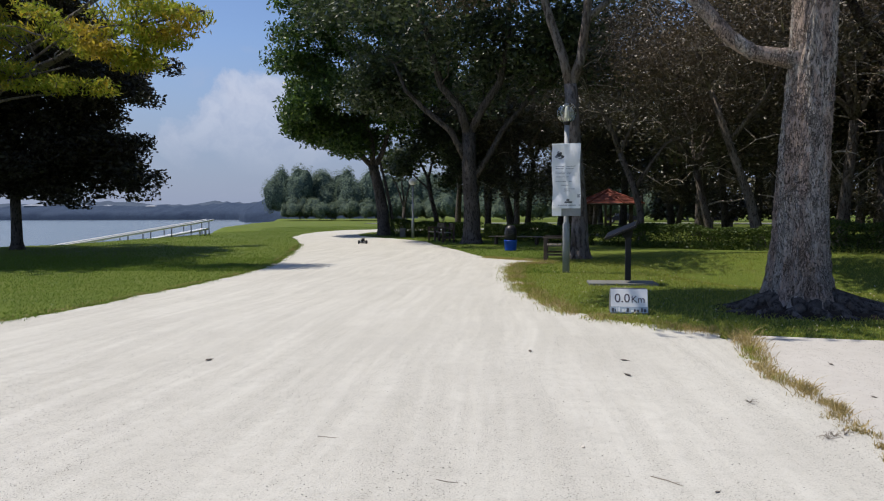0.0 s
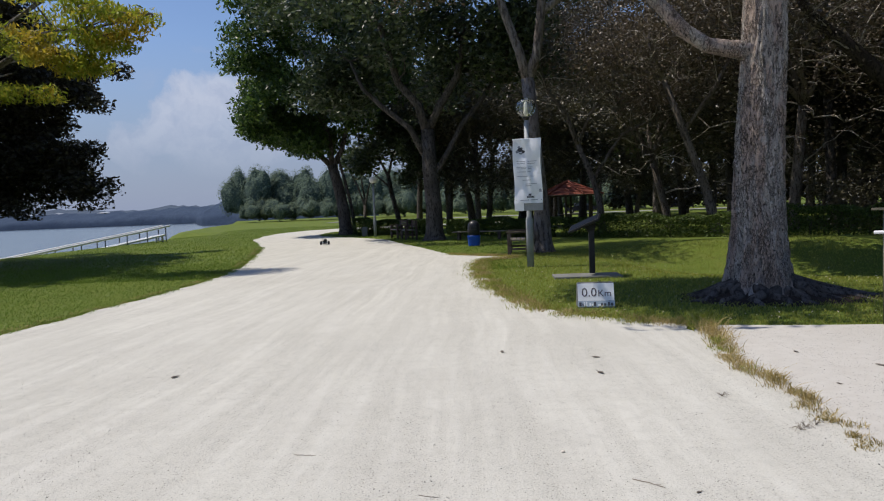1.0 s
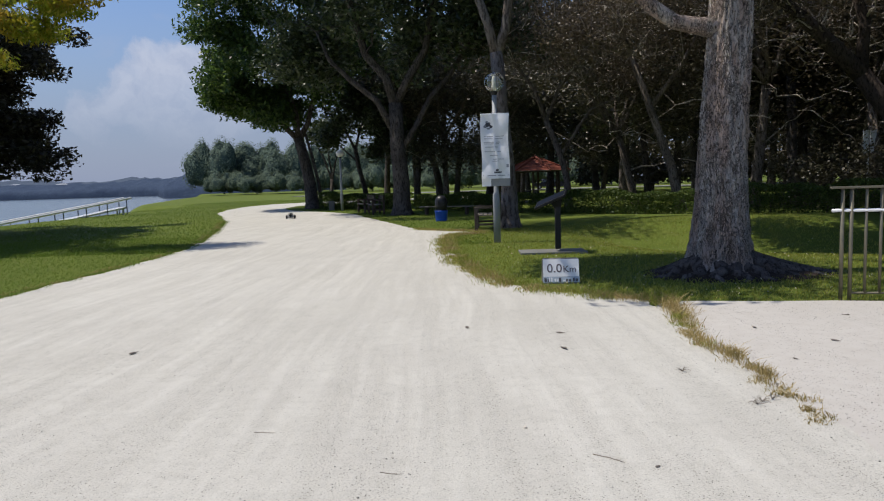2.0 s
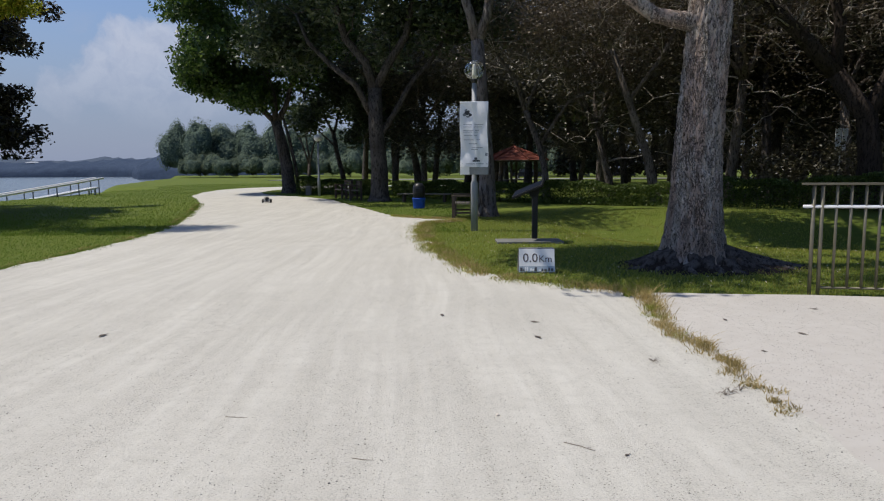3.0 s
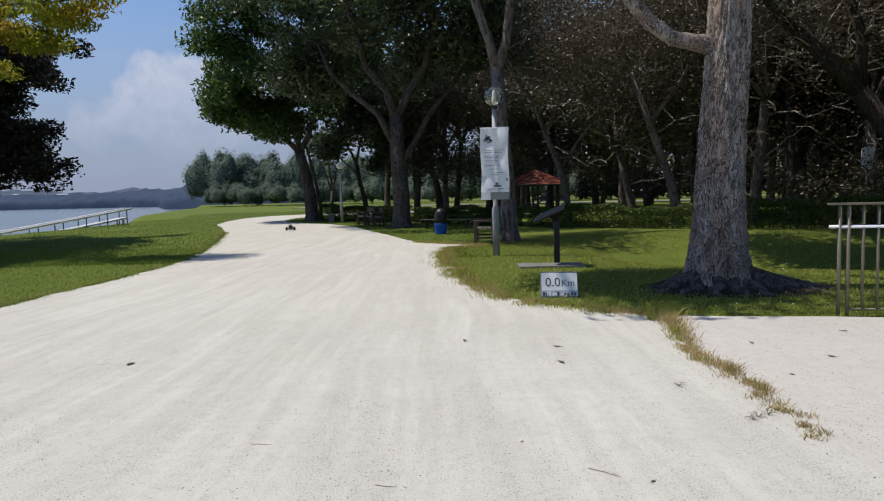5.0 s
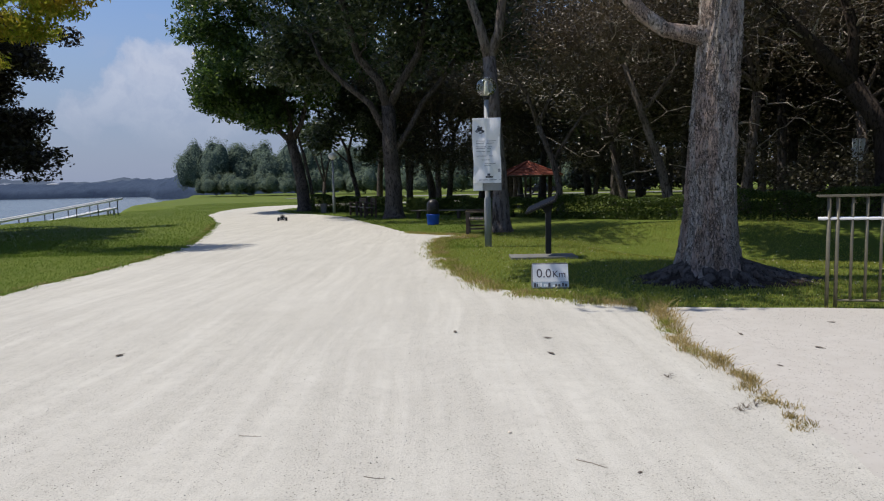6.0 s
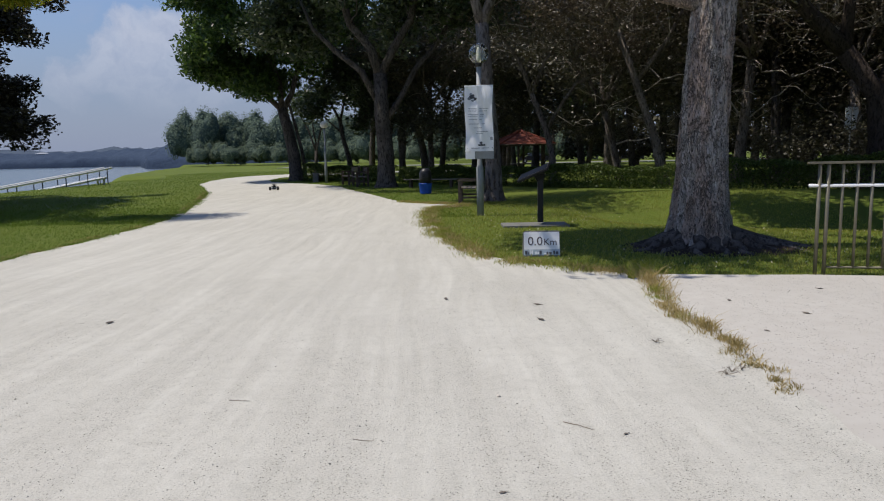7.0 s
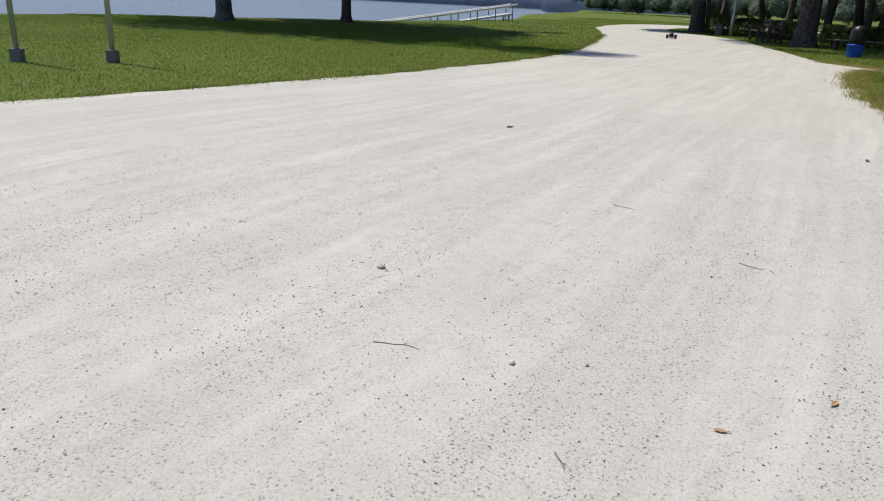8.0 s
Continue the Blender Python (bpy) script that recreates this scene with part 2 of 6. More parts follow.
def plain_material(name, color, rough=0.6, metal=0.0, grain=30.0, vary=0.15, bump=0.08, spec=0.4):
    m, nt = material(name)
    p = place(nt)
    n1, n2 = noise_at(nt, p, grain, 5), noise_at(nt, p, grain * 0.08, 3)
    low = tuple(v * (1 - vary * 1.6) for v in color)
    high = tuple(min(1.0, v * (1 + vary)) for v in color)
    col = mix(nt, ramp(nt, n2, (0.3, 0.0), (0.7, 1.0)), low, high)
    col = mix(nt, ramp(nt, n1, (0.38, 0.35), (0.6, 0.0)), col, low)
    rg = ramp(nt, n1, (0.3, max(0.05, rough - 0.1)), (0.7, min(1.0, rough + 0.1)))
    n = finish(nt, col, rough, metal, height=n1, bump=bump, distance=0.004, spec=spec)
    nt.links.new(rg, n.inputs["Roughness"])
    return m


def wood_material(name, a, b):
    m, nt = material(name)
    p = place(nt, (9, 9, 9))
    g = noise_at(nt, place(nt, (30, 4, 30)), 1.0, 5, 0.65)
    col = mix(nt, ramp(nt, g, (0.3, 0.0), (0.7, 1.0)), a, b)
    col = mix(nt, ramp(nt, noise_at(nt, p, 0.4, 3), (0.45, 0.0), (0.75, 0.4)), col, (0.20, 0.185, 0.16))
    finish(nt, col, 0.8, height=g, bump=0.3, distance=0.005, spec=0.25)
    return m


def water_material():
    m, nt = material("lake_water")
    p = place(nt)
    w = math_node(nt, "ADD", noise_at(nt, place(nt, (0.5, 1.2, 1)), 1.6, 4), math_node(nt, "MULTIPLY", noise_at(nt, p, 0.12, 3), 2.0))
    col = mix(nt, ramp(nt, noise_at(nt, place(nt, (0.01, 0.05, 1)), 1.0, 3), (0.35, 0.0), (0.7, 1.0)), (0.10, 0.13, 0.15), (0.13, 0.16, 0.18))
    n = finish(nt, col, 0.16, height=w, bump=0.35, distance=0.12, spec=0.5)
    return m


def glass_material():
    m, nt = material("clear_globe_plastic")
    clear = node(nt, "ShaderNodeBsdfTransparent", Color=(0.86, 0.88, 0.84, 1))
    gloss = node(nt, "ShaderNodeBsdfGlossy", Color=(1, 1, 1, 1), Roughness=0.05)
    fres = node(nt, "ShaderNodeFresnel", IOR=1.5).outputs[0]
    fac = math_node(nt, "ADD", math_node(nt, "MULTIPLY", fres, 0.9), 0.06)
    both = node(nt, "ShaderNodeMixShader", Fac=fac, i1=clear.outputs[0], i2=gloss.outputs[0])
    node(nt, "ShaderNodeOutputMaterial", Surface=both.outputs[0])
    return m


def stone_piece_material(name, a, b):
    m, nt = material(name)
    r = node(nt, "ShaderNodeNewGeometry").outputs["Random Per Island"]
    col = ramp(nt, r, (0.0, a), (1.0, b))
    finish(nt, col, 0.9, height=noise_at(nt, place(nt), 120.0, 3), bump=0.2, distance=0.003, spec=0.2)
    return m


M_GRAVEL, M_CONCRETE, M_LAWN, M_WATER, M_GLASS = gravel_material(), concrete_material(), lawn_material(), water_material(), glass_material()
M_BARK_GREY = bark_material("plated_grey_bark", (0.235, 0.215, 0.200), (0.170, 0.140, 0.120), (0.055, 0.045, 0.040))
M_BARK_PLATED = plated_bark_material()
# blue distance haze is put into the colours of both far woods
M_HAZE_SHORE = far_wood_material("haze_blue_shore_wood", (0.044, 0.064, 0.106), (0.058, 0.082, 0.126), 1.0)
M_HAZE_RIDGE = far_wood_material("haze_blue_ridge_wood", (0.078, 0.102, 0.142), (0.094, 0.120, 0.160), 0.8)
# core darker than the leaf cards: shade inside the crowns, as colour
M_FAR_CORE_SHADE = far_wood_material("far_crown_painted_shade", (0.070, 0.098, 0.084), (0.110, 0.148, 0.116), 6.0)
M_BARK_DARK = bark_material("dark_bark", (0.150, 0.132, 0.118), (0.100, 0.086, 0.076), (0.030, 0.025, 0.022), 1.4)
M_BARK_DEEP = bark_material("brown_black_bark", (0.078, 0.060, 0.050), (0.052, 0.040, 0.034), (0.018, 0.014, 0.012), 1.4)
# one bark in two colours: dark for shaded stems, pale for sunlit thin branches
M_BARK_SHADED = bark_material("shaded_branch_bark", (0.250, 0.212, 0.180), (0.170, 0.140, 0.116), (0.050, 0.040, 0.032), 1.4)
M_BARK_SUNLIT = bark_material("sunlit_twig_bark", (0.62, 0.56, 0.49), (0.47, 0.41, 0.345), (0.19, 0.16, 0.13), 1.4)
M_LEAF_GREEN = leaf_material("fresh_green_leaves", (0.024, 0.052, 0.012), (0.054, 0.104, 0.020), (0.150, 0.220, 0.042), 0.42, 0.5, rough=0.42)
M_LEAF_DARK = leaf_material("dark_green_leaves", (0.031, 0.029, 0.017), (0.056, 0.052, 0.029), (0.150, 0.136, 0.080), 0.25, 0.5, rough=0.45)
M_LEAF_DEEP = leaf_material("deep_green_leaves", (0.021, 0.036, 0.016), (0.044, 0.068, 0.027), (0.125, 0.155, 0.062), 0.32, 0.6, rough=0.42)
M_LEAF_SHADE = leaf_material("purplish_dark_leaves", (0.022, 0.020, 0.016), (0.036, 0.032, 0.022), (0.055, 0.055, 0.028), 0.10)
M_LEAF_BROWN = leaf_material("olive_brown_leaves", (0.054, 0.042, 0.026), (0.092, 0.072, 0.046), (0.215, 0.172, 0.118), 0.34, 0.5, rough=0.45)
M_LEAF_YELLOW = leaf_material("yellow_green_leaves", (0.155, 0.215, 0.022), (0.290, 0.330, 0.034), (0.430, 0.340, 0.045), 0.55, patches=((0.52, 0.0), (0.62, 0.65), (0.460, 0.300, 0.038)))
M_LEAF_HEDGE = leaf_material("hedge_leaves", (0.030, 0.056, 0.012), (0.070, 0.112, 0.022), (0.170, 0.205, 0.050), 0.35, 0.3, rough=0.5)
# both leaf colours are paled and greyed for distance haze
M_LEAF_HAZE = leaf_material("haze_pale_wood_leaves", (0.098, 0.138, 0.110), (0.142, 0.190, 0.142), (0.195, 0.245, 0.165), 0.3, 0.03)
M_LEAF_HAZE_PALE = leaf_material("haze_pale_meadow_leaves", (0.110, 0.145, 0.108), (0.145, 0.186, 0.128), (0.182, 0.222, 0.142), 0.3, 0.03)
M_GRASS = leaf_material("grass_blades", (0.175, 0.215, 0.030), (0.285, 0.310, 0.050), (0.400, 0.370, 0.115), 0.4)
M_GRASS_LAKE = leaf_material("lakeside_grass_blades", (0.105, 0.175, 0.022), (0.145, 0.222, 0.032), (0.210, 0.262, 0.058), 0.4, 0.12)
M_LITTER = leaf_material("pale_dry_leaf_litter", (0.30, 0.24, 0.13), (0.46, 0.42, 0.28), (0.60, 0.58, 0.46), 0.2)
M_GRASS_DRY = leaf_material("dry_grass_blades", (0.290, 0.225, 0.085), (0.450, 0.345, 0.150), (0.210, 0.195, 0.062), 0.3)
M_STEEL = plain_material("galvanised_steel", (0.50, 0.51, 0.51), 0.45, 0.35, 40.0, 0.12)
M_RAIL = plain_material("weathered_stainless_tube", (0.185, 0.168, 0.118), 0.45, 0.35, 30.0, 0.18)
M_POLE = plain_material("grey_painted_pole", (0.27, 0.285, 0.30), 0.6, 0.1, 25.0, 0.15)
M_WHITE = plain_material("white_painted_metal", (0.78, 0.79, 0.80), 0.45, 0.0, 20.0, 0.06)
M_BANNER = plain_material("white_vinyl_banner", (0.84, 0.85, 0.87), 0.45, 0.0, 12.0, 0.05)
M_PRINT_GREY = plain_material("faded_print", (0.36, 0.38, 0.42), 0.6, 0.0, 20.0, 0.25)
M_PRINT_DARK = plain_material("dark_print", (0.085, 0.085, 0.10), 0.6, 0.0, 20.0, 0.25)
M_BLACK = plain_material("black_painted_steel", (0.018, 0.018, 0.020), 0.4, 0.1, 40.0, 0.2)
M_PANEL = plain_material("dark_reading_panel", (0.012, 0.016, 0.026), 0.7, 0.0, 20.0, 0.2, 0.05, 0.02)
M_SLAB = plain_material("grey_stone_slab", (0.19, 0.19, 0.175), 0.85, 0.0, 18.0, 0.15, 0.3)
M_SIGN_WHITE = plain_material("white_enamel_sign", (0.80, 0.80, 0.80), 0.5, 0.0, 16.0, 0.05)
M_SIGN_BAND = plain_material("blue_grey_sign_band", (0.40, 0.47, 0.54), 0.55, 0.0, 16.0, 0.1)
M_SIGN_TEXT = plain_material("dark_sign_lettering", (0.10, 0.075, 0.085), 0.6, 0.0, 16.0, 0.1)
M_BLUE = plain_material("blue_plastic", (0.010, 0.085, 0.52), 0.4, 0.0, 16.0, 0.15)
M_BIN_BLACK = plain_material("black_plastic", (0.014, 0.014, 0.017), 0.45, 0.0, 20.0, 0.2)
M_WOOD = wood_material("dark_stained_timber", (0.045, 0.032, 0.024), (0.105, 0.080, 0.060))
M_TIMBER_PALE = wood_material("weathered_seat_timber", (0.16, 0.135, 0.11), (0.27, 0.235, 0.195))
M_TILE = plain_material("red_roof_tiles", (0.25, 0.072, 0.045), 0.8, 0.0, 9.0, 0.25, 0.2)
M_ROAD_FAR = plain_material("pale_asphalt", (0.24, 0.235, 0.22), 0.9, 0.0, 10.0, 0.15)
# plaster greyed and blued for the haze over the lake
M_PLASTER_FAR = plain_material("haze_grey_plaster", (0.33, 0.35, 0.39), 0.8, 0.0, 2.0, 0.1)
M_WINDOW = plain_material("dark_window_glass", (0.03, 0.04, 0.05), 0.12, 0.0, 2.0, 0.2, 0.0, 0.6)
M_SOIL = plain_material("dark_leaf_litter_soil", (0.050, 0.038, 0.030), 0.95, 0.0, 14.0, 0.4, 0.8, 0.1)
M_RUBBER = plain_material("black_rubber", (0.020, 0.020, 0.021), 0.75, 0.0, 60.0, 0.2, 0.3)
M_CARBODY = plain_material("black_model_car_body", (0.012, 0.014, 0.013), 0.22, 0.0, 30.0, 0.2, 0.02, 0.6)
M_ALLOY = plain_material("bare_alloy", (0.55, 0.56, 0.58), 0.35, 0.9, 40.0, 0.1)
M_CAR_PAINT = plain_material("dark_car_paint", (0.020, 0.022, 0.030), 0.18, 0.1, 20.0, 0.1, 0.0, 0.6)
M_BULB = plain_material("frosted_lamp_holder", (0.72, 0.70, 0.64), 0.4, 0.0, 20.0, 0.05)
M_STONE_BITS = stone_piece_material("loose_chippings", (0.12, 0.116, 0.106), (0.45, 0.44, 0.40))
M_DARK_STONE = plain_material("dark_pebble", (0.18, 0.18, 0.165), 0.7, 0.0, 60.0, 0.2, 0.2)
M_PALE_STONE = plain_material("pale_pebble", (0.56, 0.51, 0.44), 0.8, 0.0, 60.0, 0.15, 0.2)
M_DEAD_LEAF = plain_material("dead_leaf", (0.42, 0.26, 0.14), 0.7, 0.0, 60.0, 0.25, 0.2)
M_DARK_LEAF = plain_material("dry_dark_leaf", (0.17, 0.145, 0.12), 0.75, 0.0, 60.0, 0.25, 0.2)
M_TWIG = plain_material("dry_twig", (0.25, 0.215, 0.175), 0.85, 0.0, 60.0, 0.25, 0.2)

# ---- mesh helpers ----


class Buf:
    """Vertices and faces that become one mesh."""

    def __init__(self):
        self.v, self.f = [], []

    def add(self, verts, faces):
        n = len(self.v)
        self.v.extend(tuple(p) for p in verts)
        self.f.extend(tuple(i + n for i in f) for f in faces)

    def box(self, lo, hi, m=None):
        (a, b, c), (d, e, f) = lo, hi
        vs = [Vector(p) for p in ((a, b, c), (d, b, c), (d, e, c), (a, e, c), (a, b, f), (d, b, f), (d, e, f), (a, e, f))]
        if m is not None:
            vs = [m @ p for p in vs]
        self.add(vs, [(0, 3, 2, 1), (4, 5, 6, 7), (0, 1, 5, 4), (1, 2, 6, 5), (2, 3, 7, 6), (3, 0, 4, 7)])

    def soft_box(self, lo, hi, r, m=None):
        """A box with chamfered edges."""
        lo, hi = Vector(lo), Vector(hi)
        bm = bmesh.new()
        bmesh.ops.create_cube(bm, size=1.0)
        for p in bm.verts:
            p.co = Vector(((lo[i] + hi[i]) / 2 + p.co[i] * (hi[i] - lo[i]) for i in range(3)))
        bmesh.ops.bevel(bm, geom=bm.edges[:], offset=r, segments=2, profile=0.6, affect="EDGES")
        bm.verts.index_update()
        self.add([(m @ p.co) if m is not None else p.co for p in bm.verts], [tuple(q.index for q in f.verts) for f in bm.faces])
        bm.free()

    def tube(self, points, radii, sides=8, cap=True):
        pts = [Vector(p) for p in points]
        if isinstance(radii, (int, float)):
            radii = [radii] * len(pts)
        vs, fs = [], []
        ref = None
        for i, p in enumerate(pts):
            d = (pts[min(i + 1, len(pts) - 1)] - pts[max(i - 1, 0)]).normalized()
            if ref is None:
                ref = Vector((1, 0, 0)) if abs(d.x) < 0.8 else Vector((0, 1, 0))
            u = (ref - d * ref.dot(d)).normalized()
            w = d.cross(u)
            ref = u
            for k in range(sides):
                a = 2 * math.pi * k / sides
                vs.append(p + (u * math.cos(a) + w * math.sin(a)) * radii[i])
        for i in range(len(pts) - 1):
            for k in range(sides):
                k2 = (k + 1) % sides
                fs.append((i * sides + k, i * sides + k2, (i + 1) * sides + k2, (i + 1) * sides + k))
        if cap:
            fs.append(tuple(range(sides - 1, -1, -1)))
            n = (len(pts) - 1) * sides
            fs.append(tuple(n + k for k in range(sides)))
        self.add(vs, fs)

    def turned(self, profile, sides=24, at=(0, 0, 0)):
        """A form turned on the lathe round z: (radius, height) pairs."""
        vs, fs = [], []
        for r, z in profile:
            for k in range(sides):
                a = 2 * math.pi * k / sides
                vs.append((at[0] + r * math.cos(a), at[1] + r * math.sin(a), at[2] + z))
        for i in range(len(profile) - 1):
            for k in range(sides):
                k2 = (k + 1) % sides
                fs.append((i * sides + k, i * sides + k2, (i + 1) * sides + k2, (i + 1) * sides + k))
        fs.append(tuple(range(sides - 1, -1, -1)))
        n = (len(profile) - 1) * sides
        fs.append(tuple(n + k for k in range(sides)))
        self.add(vs, fs)

    def mesh(self, name, mat, smooth=False):
        me = bpy.data.meshes.new(name)
        me.from_pydata(self.v, [], self.f)
        me.materials.append(mat)
        if smooth:
            me.polygons.foreach_set("use_smooth", [True] * len(me.polygons))
        me.update()
        return me


def part(name, buf, mat, parent=None, label="", smooth=False):
    """Links a Buf, a bmesh or a mesh as ONE mesh object, under a thing or a part."""
    me = buf.mesh(name, mat, smooth) if isinstance(buf, Buf) else buf
    ob = new(name, me)
    if parent is not None:
        ob.parent = parent
        ob.matrix_parent_inverse = Matrix.Identity(4)
    return tagged(ob, label)


def thing(name, at, label, category, group="", kind="", turn=0.0):
    """An Empty at a thing's base, which its parts hang under."""
    ob = new(name)
    ob.empty_display_size = 0.1
    ob.matrix_basis = pose(at[0], at[1], at[2] if len(at) > 2 else 0.0, 0, 0, turn)
    return tagged(ob, label, category, group, kind)


def quads_mesh(name, verts, mat, per=4):
    """A mesh of loose faces from an array of corners, per corners to a face."""
    me = bpy.data.meshes.new(name)
    n = len(verts) // per
    me.vertices.add(len(verts))
    me.vertices.foreach_set("co", np.ascontiguousarray(verts, dtype=np.float32).ravel())
    me.loops.add(len(verts))
    me.loops.foreach_set("vertex_index", np.arange(len(verts), dtype=np.int32))
    me.polygons.add(n)
    me.polygons.foreach_set("loop_start", np.arange(0, len(verts), per, dtype=np.int32))
    me.materials.append(mat)
    me.update(calc_edges=True)
    return me


def leaf_corners(centres, size, rng, flat=0.4, droop=0.2, aspect=0.45):
    """Corners of pointed leaves at the centres, each turned its own way."""
    n = len(centres)
    az = rng.uniform(0, 2 * np.pi, n)
    el = rng.normal(-droop, 0.5, n)
    along = np.stack([np.cos(az) * np.cos(el), np.sin(az) * np.cos(el), np.sin(el)], 1)
    up = rng.normal(0, 1, (n, 3)) * (1 - flat) + np.array([0, 0, 1]) * flat * 2
    side = np.cross(along, up)
    side /= np.linalg.norm(side, axis=1, keepdims=True) + 1e-9
    ln = size * rng.uniform(0.6, 1.3, (n, 1))
    wd = ln * aspect * rng.uniform(0.8, 1.2, (n, 1))
    a = centres - along * ln * 0.5
    b = centres + side * wd * 0.5 - along * ln * 0.05
    c = centres + along * ln * 0.5
    d = centres - side * wd * 0.5 - along * ln * 0.05
    return np.stack([a, b, c, d], 1).reshape(-1, 3)


def wander(a, b, n, amount, rng, sag=0.0):
    """A bent line from a to b."""
    a, b = Vector(a), Vector(b)
    ln = (b - a).length
    pts = []
    off = Vector((0, 0, 0))
    for i in range(n + 1):
        t = i / n
        if 0 < i < n:
            off += Vector(rng.normal(0, amount * ln / n, 3))
        fade = math.sin(math.pi * t)
        pts.append(a.lerp(b, t) + off * fade + Vector((0, 0, sag * ln * fade)))
    return pts


def grow_tree(limbs, clumps, rng, crown_leaves, leaf, spread, leaf_opts=None, twig_r=0.02, sides=9):
    """Limbs: (points, radii) of trunk and boughs. Clumps: centres of foliage, each joined to the nearest bough by a branch of its own.
    Returns trunk and boughs as a Buf, the thin branches as another, and the leaves' corners."""
    wood, twigs = Buf(), Buf()
    nodes, node_r = [], []
    for pts, radii in limbs:
        wood.tube(pts, radii, sides)
        start = 1 if len(pts) > 3 else 0
        for p, r in list(zip(pts, radii))[start:]:
            nodes.append(Vector(p)), node_r.append(r)
    order = sorted(range(len(clumps)), key=lambda i: min((Vector(clumps[i]) - p).length for p in nodes))
    for i in order:
        c = Vector(clumps[i])
        best = min(range(len(nodes)), key=lambda j: (c - nodes[j]).length + max(0.0, nodes[j].z - c.z) * 0.8 + (0.6 if node_r[j] < 0.03 else 0))
        a, r0 = nodes[best], node_r[best]
        ln = (c - a).length
        if ln < 0.15:
            continue
        r = max(twig_r, min(r0 * 0.62, 0.012 + 0.016 * ln))
        n = 4 if ln > 1.2 else 3
        pts = wander(a, c, n, 0.20, rng, sag=0.06)
        radii = [r * (1 - 0.72 * k / n) for k in range(n + 1)]
        (wood if r > 0.05 else twigs).tube(pts, radii, 5)
        for p, q in list(zip(pts, radii))[1:]:
            nodes.append(p), node_r.append(q)
    cl = np.array([tuple(c) for c in clumps])
    pick = rng.integers(0, len(cl), crown_leaves)
    pts = cl[pick] + np.clip(rng.normal(0, 1, (crown_leaves, 3)), -1.5, 1.5) * np.array(spread)
    return wood, twigs, leaf_corners(pts, leaf, rng, **(leaf_opts or {}))


def ball_points(n, centre, radii, rng, inner=0.35, flat_under=None):
    """Points in an ellipsoid, more of them towards its skin."""
    d = rng.normal(0, 1, (n, 3))
    d /= np.linalg.norm(d, axis=1, keepdims=True)
    r = rng.uniform(inner ** 2, 1, (n, 1)) ** 0.5
    lump = 1 + 0.16 * np.sin(d[:, :1] * 5.1 + d[:, 1:2] * 3.7 + centre[0]) + 0.12 * np.sin(d[:, 2:3] * 7.3 + d[:, :1] * 4.0 + centre[1])
    p = np.array(centre) + d * r * lump * np.array(radii)
    if flat_under is not None:
        p[:, 2] = np.maximum(p[:, 2], flat_under + rng.uniform(0, 1.2, n))
    return p


def grid_surface(name, xs, ys, height, mat):
    xs, ys = np.asarray(xs, float), np.asarray(ys, float)
    gx, gy = np.meshgrid(xs, ys)
    v = np.stack([gx, gy, height(gx, gy)], -1).reshape(-1, 3)
    nx, ny = len(xs), len(ys)
    i = np.arange((nx - 1) * (ny - 1))
    k = (i // (nx - 1)) * nx + i % (nx - 1)
    f = np.stack([k, k + 1, k + nx + 1, k + nx], 1)
    me = bpy.data.meshes.new(name)
    me.vertices.add(len(v))
    me.vertices.foreach_set("co", v.astype(np.float32).ravel())
    me.loops.add(len(f) * 4)
    me.loops.foreach_set("vertex_index", f.astype(np.int32).ravel())
    me.polygons.add(len(f))
    me.polygons.foreach_set("loop_start", np.arange(0, len(f) * 4, 4, dtype=np.int32))
    me.polygons.foreach_set("use_smooth", np.ones(len(f), bool))
    me.materials.append(mat)
    me.update(calc_edges=True)
    return me


def lettering(text, size, depth, mat, name):
    """Letters in the built-in font, as a mesh in the xz plane, centred."""
    cu = bpy.data.curves.new(name, "FONT")
    cu.body, cu.size, cu.extrude, cu.align_x, cu.align_y, cu.resolution_u = text, size, depth, "CENTER", "CENTER", 3
    tmp = bpy.data.objects.new(name, cu)
    scene.collection.objects.link(tmp)
    bpy.context.view_layer.update()
    me = bpy.data.meshes.new_from_object(tmp.evaluated_get(bpy.context.evaluated_depsgraph_get()))
    bpy.data.objects.remove(tmp)
    me.transform(pose(0, 0, 0, 90, 0, 0))
    me.materials.clear()
    me.materials.append(mat)
    return me


# ---- ground, path and water ----
SHORE = [(-400, -32), (-40, -28), (0, -26), (11, -25), (17, -24.6), (21, -23.2), (28, -21.2), (35, -21.0), (41, -21.9), (49, -23.0), (54, -22.8), (59, -23.6), (64, -26.5), (68, -31), (74, -34),
         (109, -45.0), (200, -71), (262, -98), (300, -112), (420, -150)]
FAR_SHORE_Y = 430.0


def shore_x(y):
    return np.interp(y, [p[0] for p in SHORE], [p[1] for p in SHORE])


def smooth01(t):
    t = np.clip(t, 0, 1)
    return t * t * (3 - 2 * t)


